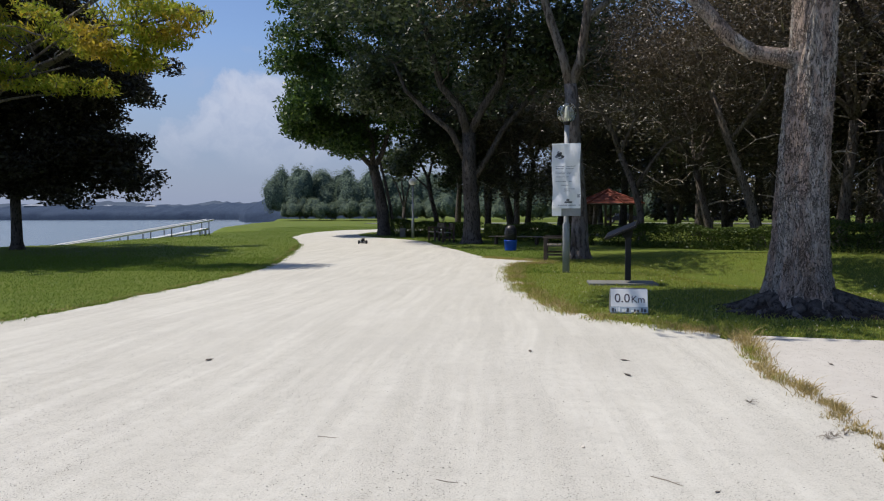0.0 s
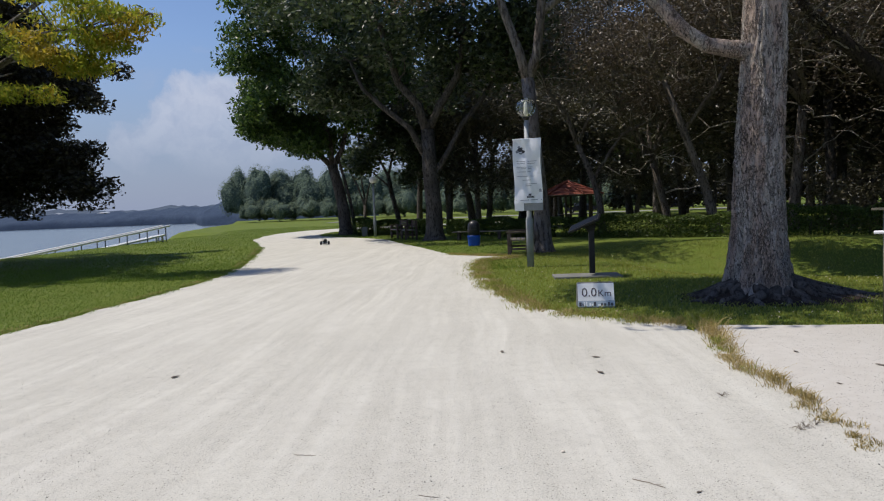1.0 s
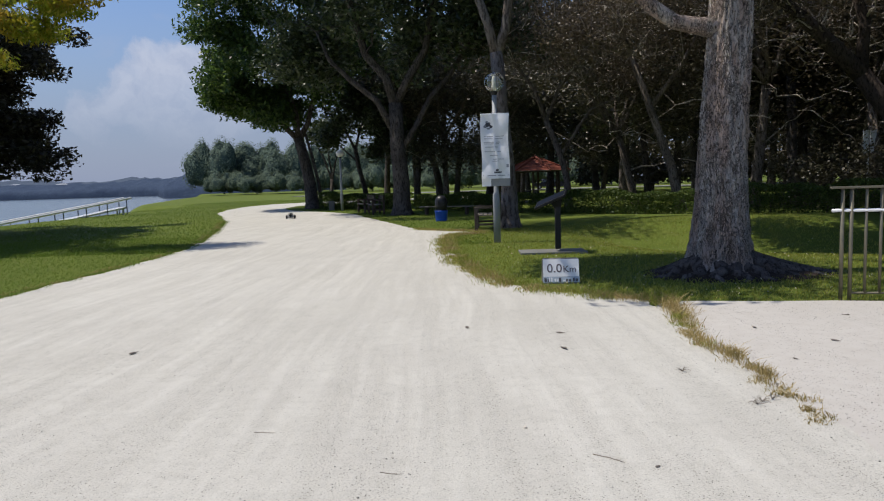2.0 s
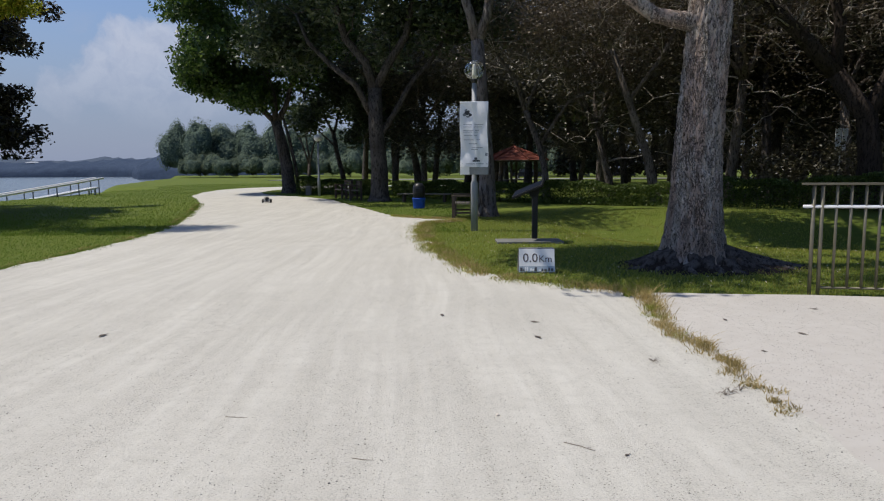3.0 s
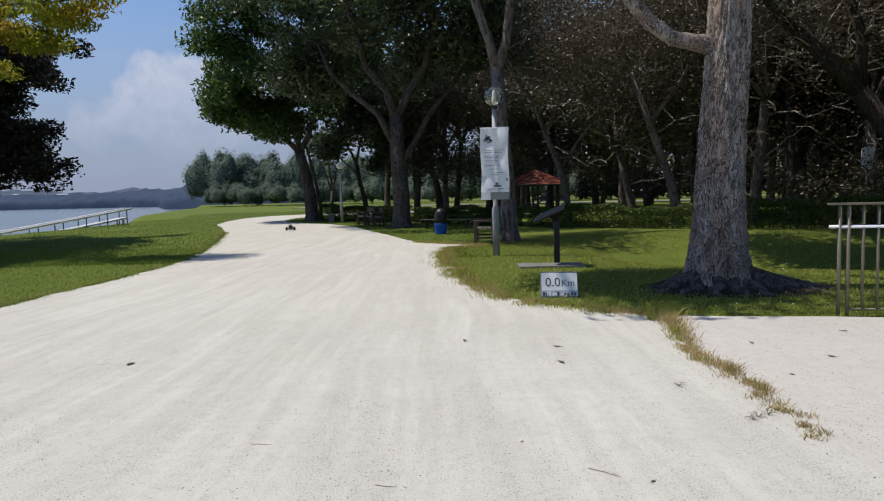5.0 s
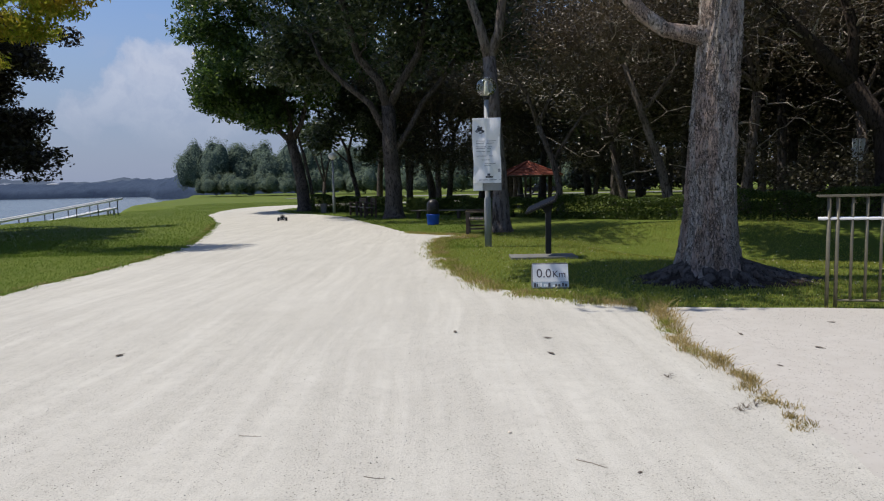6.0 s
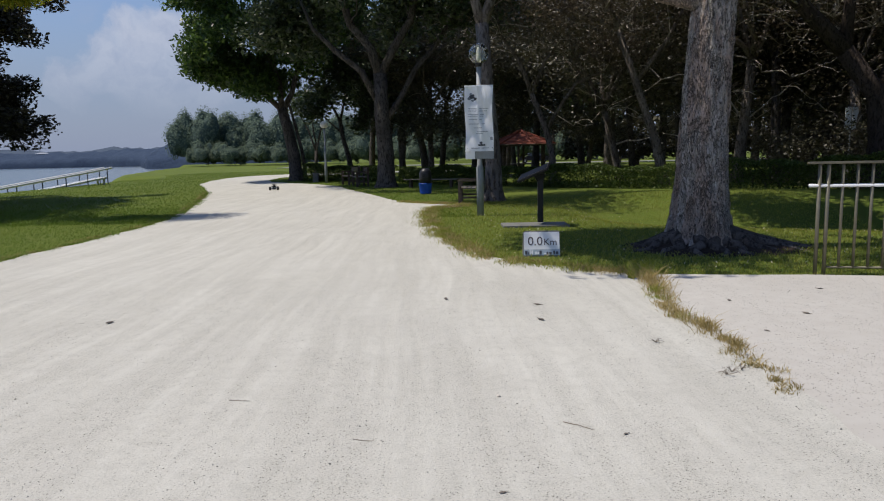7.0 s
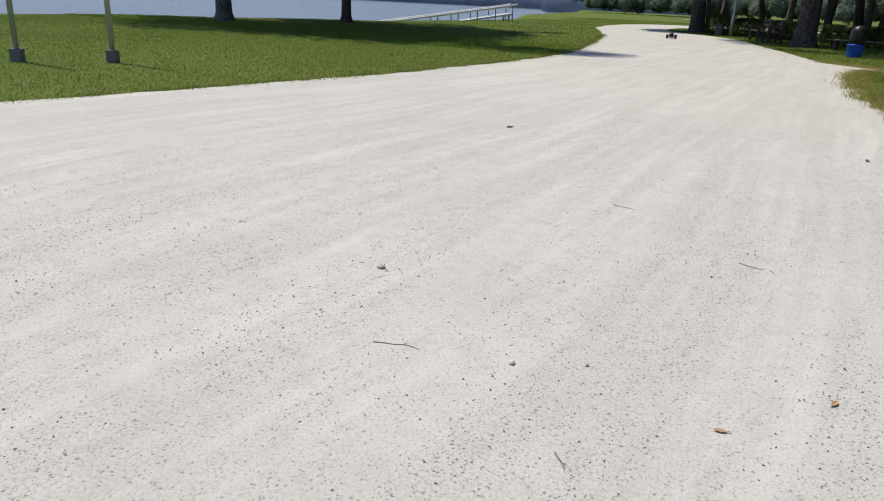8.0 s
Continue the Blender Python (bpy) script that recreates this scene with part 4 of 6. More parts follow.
tree("spreading_tree", (-20.75, 17.9), "wide tree with yellow-green leaves on long bare grey boughs", [
    (*flared([(0, 0, 0), (0.0, 0, 1.2), (0.1, 0, 2.4)], [0.30, 0.27, 0.26]),),
    ([(0.1, 0, 2.2), (1.8, -0.1, 3.4), (4.2, -0.3, 4.5), (6.6, -0.5, 5.3), (9.0, -1.4, 5.9), (11.0, -2.0, 6.2), (13.0, -2.4, 6.4)], [0.14, 0.11, 0.095, 0.08, 0.06, 0.04, 0.02]),
    ([(0.1, 0, 2.3), (2.4, 0.4, 4.2), (5.4, 0.6, 6.0), (8.0, -0.4, 7.0), (10.0, -1.4, 7.4)], [0.13, 0.10, 0.08, 0.06, 0.03]),
    ([(4.2, -0.3, 4.5), (6.0, -1.0, 5.0), (7.8, -1.6, 5.6), (9.4, -2.0, 6.3)], [0.08, 0.06, 0.04, 0.02]),
    ([(3.0, -0.2, 3.9), (4.6, 0.3, 4.7), (6.2, 0.5, 5.8)], [0.07, 0.045, 0.02]),
    ([(0.1, 0, 2.4), (0.6, 0.2, 5.0), (1.0, 0.3, 8.6)], [0.18, 0.13, 0.05]), bough((0.1, 0, 2.4), (-4.5, 0.5, 7.0), 0.16, 0.05, 71),
    bough((3.4, -0.2, 4.2), (9.2, -2.2, 5.2), 0.07, 0.02, 72, sag=0.05), bough((4.0, 0.0, 5.2), (10.4, -2.6, 6.9), 0.07, 0.02, 73, sag=0.04), bough((2.6, -0.1, 3.8), (8.0, -1.0, 4.7), 0.07, 0.02, 74, sag=0.04),
    bough((5.4, 0.6, 6.0), (9.0, -2.8, 7.6), 0.06, 0.02, 75), bough((6.6, -0.5, 5.3), (11.0, -3.2, 5.9), 0.06, 0.02, 76, sag=0.04)],
    cl, 55, 30000, 0.16, (0.27, 0.27, 0.085), M_BARK_GREY, M_LEAF_YELLOW, leaf_opts={"droop": 0.65, "aspect": 0.30}, twig_r=0.028,
    # leaves out of view, added to deepen the tree's shadow on the lakeside lawn
    extra=(leaf_corners(ball_points(15000, (0.5, 0, 9.6), (6.5, 5.6, 1.6), rg, 0.1), 0.45, rg), M_LEAF_YELLOW, "unseen upper leaves added to shade the lawn"))

# crooked slender trees by the shelter and behind the great trunk
rg = np.random.default_rng(16)
tree("crooked_tree", (5.35, 30.5), "slender crooked tree with pale bare branches", [
    (*flared([(0, 0, 0), (-0.1, 0, 1.4), (-0.35, 0, 2.4), (-1.0, 0, 4.0)], [0.17, 0.15, 0.14, 0.12]),),
    ([(-1.0, 0, 4.0), (-1.5, 0, 5.4), (-2.4, 0, 6.6), (-2.6, 0.1, 8.4)], [0.11, 0.09, 0.07, 0.03]),
    ([(-0.35, 0, 2.4), (0.4, 0, 3.6), (1.0, 0, 4.4), (2.2, 0, 4.9), (3.6, 0.2, 5.2)], [0.09, 0.08, 0.07, 0.05, 0.025]),
    ([(-1.0, 0, 4.0), (-0.4, 0, 5.4), (0.4, 0, 6.4), (1.2, 0, 8.2)], [0.09, 0.07, 0.05, 0.03])],
    np.vstack([ball_points(110, (-0.6, 0, 8.2), (3.8, 3.0, 2.4), rg, 0.2), ball_points(36, (2.6, 0, 5.9), (1.6, 1.4, 0.8), rg, 0.3)]), 56, 13000, 0.14, (0.60, 0.60, 0.40), M_BARK_SHADED, M_LEAF_BROWN, twig_bark=M_BARK_SUNLIT)
tree("crooked_tree", (9.1, 26.5), "slender leaning tree with pale bare branches", [
    (*flared([(0, 0, 0), (-0.4, 0, 1.8), (-1.2, 0, 4.0), (-1.9, 0, 6.0)], [0.19, 0.17, 0.14, 0.11]),),
    ([(-1.9, 0, 6.0), (-2.4, 0, 7.4), (-2.6, 0, 9.4)], [0.10, 0.08, 0.03]), ([(-1.2, 0, 4.0), (0.0, 0, 5.6), (1.0, 0, 7.6)], [0.10, 0.08, 0.04]),
    ([(-1.9, 0, 6.0), (-3.2, 0.1, 6.6), (-4.6, 0.2, 7.6)], [0.07, 0.05, 0.02])],
    np.vstack([ball_points(110, (-1.4, 0, 8.2), (3.8, 3.0, 2.4), rg, 0.2), ball_points(36, (-4.2, 0, 6.9), (1.6, 1.4, 0.8), rg, 0.3)]), 57, 13000, 0.14, (0.60, 0.60, 0.40), M_BARK_SHADED, M_LEAF_BROWN, twig_bark=M_BARK_SUNLIT)


rg = np.random.default_rng(18)
tree("leaning_dark_tree", (13.7, 20.4), "massive dark tree leaning out of the wood over the hedge", [
    (*flared([(0, 0, 0), (0.05, 0, 1.5), (-0.15, 0, 2.9), (-1.2, 0, 4.2)], [0.40, 0.34, 0.31, 0.27]),),
    ([(-1.2, 0, 4.2), (-2.5, 0, 5.5), (-3.7, 0.1, 6.6), (-4.6, 0.2, 8.4)], [0.27, 0.21, 0.16, 0.07]),
    ([(-0.15, 0, 2.8), (0.6, 0.1, 4.3), (0.9, 0.2, 6.0), (1.8, 0.3, 8.8)], [0.26, 0.21, 0.17, 0.07]),
    ([(-1.2, 0, 4.2), (-1.0, 0.2, 5.8), (-1.5, 0.3, 7.4), (-1.2, 0.4, 9.6)], [0.20, 0.16, 0.13, 0.06])],
    np.vstack([ball_points(70, (-1.4, 0.4, 8.4), (5.4, 3.4, 2.2), rg, 0.2), ball_points(26, (-3.6, -0.4, 6.3), (2.6, 1.8, 0.9), rg, 0.2), ball_points(22, (2.2, 0.2, 6.0), (2.0, 1.8, 1.2), rg, 0.2)]),
    60, 6000, 0.15, (0.60, 0.60, 0.40), M_BARK_DEEP, M_LEAF_BROWN, twig_bark=M_BARK_SUNLIT)


# woodland behind the hedge: five kinds of tree, each used many times
def wood_tree_model(seed, height, lean, bark, foliage, leaves, label, size=0.21, low=False, clumps=46, twig_r=0.02):
    rg = np.random.default_rng(seed)
    r = 0.10 + height * 0.010
    fork = height * rg.uniform(0.28, 0.42)
    top = [(0, 0, 0), (lean * 0.3, 0.05, fork * 0.5), (lean * 0.6, 0.1, fork)]
    limbs = [(*flared(top, [r, r * 0.88, r * 0.8]),)]
    for k in range(5):
        a = 2 * math.pi * (k + rg.uniform(-0.3, 0.3)) / 5
        reach = rg.uniform(1.2, 3.6)
        limbs.append(bough(top[-1], (lean + math.cos(a) * reach, math.sin(a) * reach, height * rg.uniform(0.62, 0.95)), r * 0.55, 0.03, seed * 10 + k, 5, 0.16))
    cl = ball_points(clumps, (lean, 0, height * 0.76), (4.4, 4.2, height * 0.24), rg, 0.3)
    if low:
        cl = np.vstack([cl, ball_points(26, (lean * 0.5, 0, height * 0.36), (3.4, 3.2, height * 0.14), rg, 0.3)])
    t = tree("woodland_tree", (300, 300), label, limbs, cl, seed + 500, leaves, size, (0.75, 0.75, 0.50), bark, foliage, "trees of the wood", twig_r=twig_r, twig_bark=M_BARK_SUNLIT)
    return t


MODELS = [wood_tree_model(101, 13.0, 0.8, M_BARK_DARK, M_LEAF_BROWN, 20000, "tall woodland tree with sparse olive-brown leaves"),
          wood_tree_model(102, 11.5, -1.2, M_BARK_SHADED, M_LEAF_BROWN, 17000, "leaning woodland tree with pale branches and brownish leaves"),
          wood_tree_model(103, 14.5, 0.3, M_BARK_DARK, M_LEAF_DARK, 24000, "tall woodland tree with dark green leaves", low=True),
          wood_tree_model(104, 10.0, 1.4, M_BARK_SHADED, M_LEAF_DARK, 19000, "crooked woodland tree with dark leaves and low branches", low=True),
          wood_tree_model(105, 12.5, -0.4, M_BARK_DARK, M_LEAF_GREEN, 19000, "woodland tree with fresh green leaves"),
          wood_tree_model(106, 9.5, 1.0, M_BARK_SHADED, M_LEAF_BROWN, 9000, "half-bare woodland tree with a tangle of pale branches", 0.13, True, 300, 0.026),
          wood_tree_model(107, 8.0, -1.3, M_BARK_SHADED, M_LEAF_DARK, 9000, "low tree with crooked pale branches and dark leaves", 0.13, True, 260, 0.026)]
rg = np.random.default_rng(21)
spots = []
tries = 0
while len(spots) < 66 and tries < 4000:
    tries += 1
    x, y = rg.uniform(-6, 62), rg.uniform(20, 92)
    hedge_y = np.interp(x, [-8, -2, 3.6, 5.5, 8.3, 9.4, 11, 14, 30], [44, 41, 33, 31, 27, 25, 22, 17, 12])
    if y < hedge_y + 1.5 or (abs(x - 5.1) < 4 and abs(y - 42) < 5) or (30 < y and abs(y - (49 - 0.25 * x)) < 4.6) or (x < 1 and y < 46) or (x < 5 and y > 50):
        continue
    gap = 3.4 if y < 45 else 5.0
    if all((x - p) ** 2 + (y - q) ** 2 > gap ** 2 for p, q in spots):
        spots.append((x, y))
spots = [q for q in spots if math.hypot(q[0] - 12.9, q[1] - 20.2) > 3.0] + [(16.5, 15.5), (20, 18), (15.4, 24), (24, 13), (12.4, 27.6), (19.5, 24.5)]
for n, (x, y) in enumerate(spots):
    s = rg.uniform(0.85, 1.2)
    pick = int(rg.integers(0, 4)) if rg.uniform() < 0.80 else 4
    if y < 50 and n % 3 != 0:
        pick = 5 + n % 2
    m = pose(x, y, float(ground_z(x, y)) - 0.05, 0, 0, rg.uniform(0, 360))
    t = copy_thing(MODELS[pick], m)
    t.scale = (s, s, s * rg.uniform(0.9, 1.1))
# taller dark trees that stand round the bend beyond the far lamp
for x, y, pick, s in ((4.5, 70, 2, 1.0), (8, 57, 2, 1.3), (12.5, 60, 0, 1.35), (18, 55.5, 2, 1.3), (24, 52, 0, 1.3), (6, 64, 2, 1.4), (30, 50, 2, 1.3), (10.2, 40.5, 2, 1.3), (15.5, 41, 2, 1.3), (21, 38.5, 2, 1.3), (11.5, 31, 2, 0.95), (14.5, 28.6, 0, 1.0), (17, 33, 2, 1.0), (13, 36, 0, 1.0), (18.5, 27.5, 3, 1.0), (22, 22, 2, 0.9), (0.2, 53.2, 0, 1.0), (-0.4, 43.6, 3, 1.0), (3.4, 52.6, 3, 1.05), (-2.4, 44.6, 0, 0.8)):
    t = copy_thing(MODELS[pick], pose(x, y, 0, 0, 0, rg.uniform(0, 360)))
    t.scale = (s, s, s)
for t in MODELS:
    t.matrix_basis = pose(22 + 9 * MODELS.index(t), 38 + 5 * (MODELS.index(t) % 3), 0)


# slim dark trees by the far lamp
rg = np.random.default_rng(17)
SLIM = tree("slim_tree", (-5.85, 46.0), "slim dark tree with a drooping round crown", [
    (*flared([(0, 0, 0), (-0.15, 0, 1.2), (-0.5, 0, 2.6), (-0.7, 0, 4.0)], [0.20, 0.17, 0.15, 0.13]),),
    bough((-0.7, 0, 3.8), (-1.9, 0.2, 6.6), 0.10, 0.03, 91), bough((-0.7, 0, 3.8), (0.8, -0.3, 6.8), 0.10, 0.03, 92), bough((-0.6, 0, 3.0), (-2.2, -0.2, 4.4), 0.07, 0.03, 93)],
    np.vstack([ball_points(40, (-0.8, 0, 6.9), (3.0, 2.2, 1.9), rg, 0.2), ball_points(7, (-2.2, 0, 4.6), (1.0, 1.2, 0.6), rg, 0.2), ball_points(4, (1.0, 0, 4.9), (0.8, 1.0, 0.5), rg, 0.2)]), 58, 6000, 0.34, (0.45, 0.45, 0.32), M_BARK_DARK, M_LEAF_DEEP)
for x, y, sc, turn in ((-3.1, 44.6, 0.78, 0), (-4.2, 53.2, 1.3, 220), (-5.6, 57.0, 1.4, 110), (-2.9, 54.5, 1.4, 80), (-1.0, 53.6, 1.6, 10), (3.0, 56.0, 1.8, 250)):
    t = copy_thing(SLIM, pose(x, y, 0, 0, 0, turn))
    t.scale = (sc, sc, sc)
tree("slim_tree", (-9.3, 51.5), "slim half-bare tree with thin forking stems", [
    (*flared([(0, 0, 0), (0.05, 0, 1.0), (0.1, 0, 1.9)], [0.15, 0.13, 0.12]),),
    bough((0.1, 0, 1.8), (-1.2, 0.2, 5.2), 0.08, 0.03, 94), bough((0.1, 0, 1.8), (1.0, -0.2, 5.0), 0.08, 0.03, 95), bough((0.1, 0, 1.8), (0.1, 0.4, 6.2), 0.08, 0.03, 96)],
    ball_points(22, (0, 0, 5.8), (2.0, 2.0, 1.6), rg, 0.3), 59, 2600, 0.32, (0.45, 0.45, 0.32), M_BARK_DARK, M_LEAF_DEEP)


# undergrowth and far woods, past counting
def wooded_ridge(name, label, line, height, depth, mat, seed, bottom, rough=2.4):
    """A closed canopy over rising ground, seen from afar as one rolling outline."""
    pts = np.array(line, float)
    at = np.r_[0, np.cumsum(np.linalg.norm(np.diff(pts, axis=0), axis=1))]
    ss = np.arange(0, at[-1], 2.2)
    prof = [(0.0, 0.0), (0.02, 0.30), (0.06, 0.48), (0.16, 0.60), (0.32, 0.74), (0.5, 0.90), (0.68, 1.0), (1.0, 0.75)]
    vs = []
    for s in ss:
        x, y = np.interp(s, at, pts[:, 0]), np.interp(s, at, pts[:, 1])
        h = height * (0.86 + 0.30 * noise.noise(Vector((s / 95.0, seed, 0))) + 0.16 * noise.noise(Vector((s / 34.0, seed, 5))))
        for u, v in prof:
            q = Vector((s / 9.0, u * depth / 9.0, seed))
            lump = rough * (0.55 * noise.noise(q) + 0.35 * noise.noise(q * 2.3) + 0.15 * noise.noise(q * 5.0)) * min(1.0, v * 2.5)
            vs.append((x + lump * 0.5, y + u * depth + lump * 0.4, bottom + v * h + lump))
    n = len(prof)
    fs = [(i * n + k, (i + 1) * n + k, (i + 1) * n + k + 1, i * n + k + 1) for i in range(len(ss) - 1) for k in range(n - 1)]
    b = Buf()
    b.add(vs, fs)
    ob = new(name, b.mesh(name, mat, True))
    return tagged(ob, label, "woods", kind="stuff")


def crown_belt(name, label, line, depth, height, width, count, cards, size, mat, seed, bottom=0.0, category="woods"):
    """A belt of rounded crowns: cards lie on each crown's skin, over a closed core coloured darker as inner shade."""
    rg = np.random.default_rng(seed)
    pts = np.array(line, float)
    at = np.r_[0, np.cumsum(np.linalg.norm(np.diff(pts, axis=0), axis=1))]
    s = (np.arange(count) + rg.uniform(-0.4, 0.4, count)) / count * at[-1]
    cx, cy = np.interp(s, at, pts[:, 0]), np.interp(s, at, pts[:, 1]) + rg.uniform(-0.5, 0.5, count) * depth
    h = height * (0.92 + 0.08 * np.sin(s / 26.0 + seed)) * rg.uniform(0.62, 1.08, count)
    w = width * rg.uniform(0.75, 1.3, count)
    core = Buf()
    bm = bmesh.new()
    bmesh.ops.create_icosphere(bm, subdivisions=3, radius=1.0)
    ball = np.array([tuple(p.co) for p in bm.verts])
    faces = [tuple(v.index for v in f.verts) for f in bm.faces]
    bm.free()
    # each crown is a heap of rounded lumps: how far it reaches in a direction
    lumps = 22
    ld = rg.normal(0, 1, (count, lumps, 3))
    ld[:, :, 2] = np.abs(ld[:, :, 2]) - 0.35
    ld /= np.linalg.norm(ld, axis=2, keepdims=True)
    lr = rg.uniform(0.20, 0.58, (count, lumps))

    def reach(k, dirs):
        near = np.einsum("nlc,nc->nl", ld[k], dirs)
        return 0.54 + np.max(lr[k] * np.clip((near - 0.78) / 0.22, 0, 1) ** 0.55, axis=1)

    for k in range(count):
        r = reach(np.full(len(ball), k), ball)[:, None] * ball * 0.88
        core.add(np.stack([cx[k] + r[:, 0] * w[k] * 0.5, cy[k] + r[:, 1] * w[k] * 0.5, bottom + h[k] * (0.50 + 0.50 * r[:, 2])], 1).tolist(), faces)
    pick = rg.integers(0, count, cards)
    d = rg.normal(0, 1, (cards, 3))
    d /= np.linalg.norm(d, axis=1, keepdims=True)
    rel = d * (reach(pick, d) * rg.uniform(0.84, 1.11, cards))[:, None]
    c = np.stack([cx[pick] + rel[:, 0] * w[pick] * 0.5, cy[pick] + rel[:, 1] * w[pick] * 0.5, bottom + h[pick] * (0.50 + 0.50 * rel[:, 2])], 1)
    nrm = d + np.array([0, 0, 0.4]) + rg.normal(0, 0.3, (cards, 3))
    nrm /= np.linalg.norm(nrm, axis=1, keepdims=True)
    u = np.cross(nrm, rg.normal(0, 1, (cards, 3)))
    u /= np.linalg.norm(u, axis=1, keepdims=True)
    v = np.cross(nrm, u)
    sz = size * rg.uniform(0.6, 1.3, (cards, 1))
    quads = np.stack([c - u * sz * 0.5, c - v * sz * 0.35, c + u * sz * 0.5, c + v * sz * 0.35], 1).reshape(-1, 3)
    allv = np.vstack([np.array(core.v), quads])
    n0 = len(core.v)
    me = bpy.data.meshes.new(name)
    me.from_pydata(allv.tolist(), [], core.f + [tuple(r) for r in (np.arange(cards * 4).reshape(-1, 4) + n0).tolist()])
    me.materials.append(mat)
    me.materials.append(M_FAR_CORE_SHADE)
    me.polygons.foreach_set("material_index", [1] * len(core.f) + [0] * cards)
    me.polygons.foreach_set("use_smooth", [True] * len(core.f) + [False] * cards)
    me.update()
    ob = new(name, me)
    return tagged(ob, label, category, kind="stuff")


def foliage_band(name, label, line, depth, height, count, size, mat, seed, bottom=0.0, category="woods", open_foot=0.0, bump=9.0):
    """A belt of leaves along a line on the plan, with a rolling top made of single crowns."""
    rg = np.random.default_rng(seed)
    pts = np.array(line, float)
    at = np.r_[0, np.cumsum(np.linalg.norm(np.diff(pts, axis=0), axis=1))]
    s = rg.uniform(0, at[-1], count)
    lane = rg.integers(0, 3, count)
    cell = np.floor(s / bump + lane * 0.37)
    tall = 0.55 + 0.45 * np.modf(np.abs(np.sin(cell * 12.9898 + lane * 78.233 + seed)) * 43758.5)[0]
    within = np.modf(s / bump + lane * 0.37)[0] * 2 - 1
    top = height * tall * (0.62 + 0.38 * np.sqrt(np.clip(1 - within ** 2, 0, 1)))
    z = top * (1 - (1 - open_foot) * rg.uniform(0, 1, count) ** 1.35)
    off = (lane - 1) * depth / 3 + rg.normal(0, depth * 0.12, count)
    x, y = np.interp(s, at, pts[:, 0]), np.interp(s, at, pts[:, 1]) + off
    c = np.stack([x, y, bottom + z], 1) + rg.normal(0, size * 0.25, (count, 3))
    ob = new(name, quads_mesh(name, leaf_corners(c, size, rg, aspect=0.6), mat))
    return tagged(ob, label, category, kind="stuff")


foliage_band("far_woods", "dense dark wood closing the park behind the trees", [(8, 134), (24, 130), (60, 112), (86, 80), (98, 40), (98, 5)], 9, 22, 34000, 1.3, M_LEAF_DARK, 81, bump=7.0, open_foot=0.05)
foliage_band("undergrowth", "dark undergrowth between the trees of the wood", [(12, 66), (30, 58), (44, 48), (56, 34), (60, 14)], 6, 5.0, 40000, 0.34, M_LEAF_DARK, 82, bump=4.0, open_foot=0.30)
foliage_band("undergrowth", "leafy shrubs at the edge of the wood", [(12.5, 25.5), (16, 20.5), (20, 16.5), (27, 13)], 2.6, 2.6, 20000, 0.13, M_LEAF_DARK, 83, bump=2.2)
crown_belt("far_woods", "tall rounded wood on the far side of the meadow", [(-63, 170), (-52, 170), (-34, 172), (-14, 168), (14, 160), (40, 150)], 14, 13.8, 7.4, 84, 270000, 0.42, M_LEAF_HAZE, 84)
crown_belt("far_shrubs", "row of low grey-green trees before the far wood", [(-57, 158), (-44, 156), (-26, 148), (4, 130), (30, 120)], 8, 6.6, 3.6, 90, 120000, 0.30, M_LEAF_HAZE_PALE, 85)
wooded_ridge("far_shore_woods", "low wooded bank along the far lake shore", [(-900, 431), (-480, 431), (-330, 431), (-215, 431), (-182, 418), (-150, 345), (-112, 262), (-84, 250), (-40, 250)], 11.4, 40, M_HAZE_SHORE, 86, -1.5, 3.0)
wooded_ridge("far_shore_woods", "hazy wooded ridge behind the far lake shore", [(-1100, 500), (-560, 505), (-430, 505), (-340, 505), (-230, 500), (-150, 470)], 14.5, 90, M_HAZE_RIDGE, 87, 0.0, 3.4)

# far white buildings among the trees of the opposite shore
def far_building(x, y, w, h, label, turn):
    b = thing("far_building", (x, y, 5.0), label, "building", "buildings on the far shore", turn=turn)
    wall = Buf()
    wall.soft_box((-w / 2, -6, 0), (w / 2, 6, h), 0.15)
    part("wall", wall, M_PLASTER_FAR, b)
    roof = Buf()
    roof.add([(-w / 2 - 1, -7, h), (w / 2 + 1, -7, h), (w / 2 + 1, 7, h), (-w / 2 - 1, 7, h), (-w / 2 + 2, 0, h + 0.9), (w / 2 - 2, 0, h + 0.9)],
             [(0, 1, 5, 4), (1, 2, 5), (2, 3, 4, 5), (3, 0, 4), (3, 2, 1, 0)])
    part("roof", roof, M_PLASTER_FAR, b)


for x, y, w, h, turn in ((-368, 480, 15, 4.2, 24), (-330, 478, 12, 3.4, 22), (-309, 480, 8, 3.6, 25), (-276, 480, 7, 3.2, 20)):
    far_building(x, y, w, h, "low pale building with flat roof among far trees", turn)


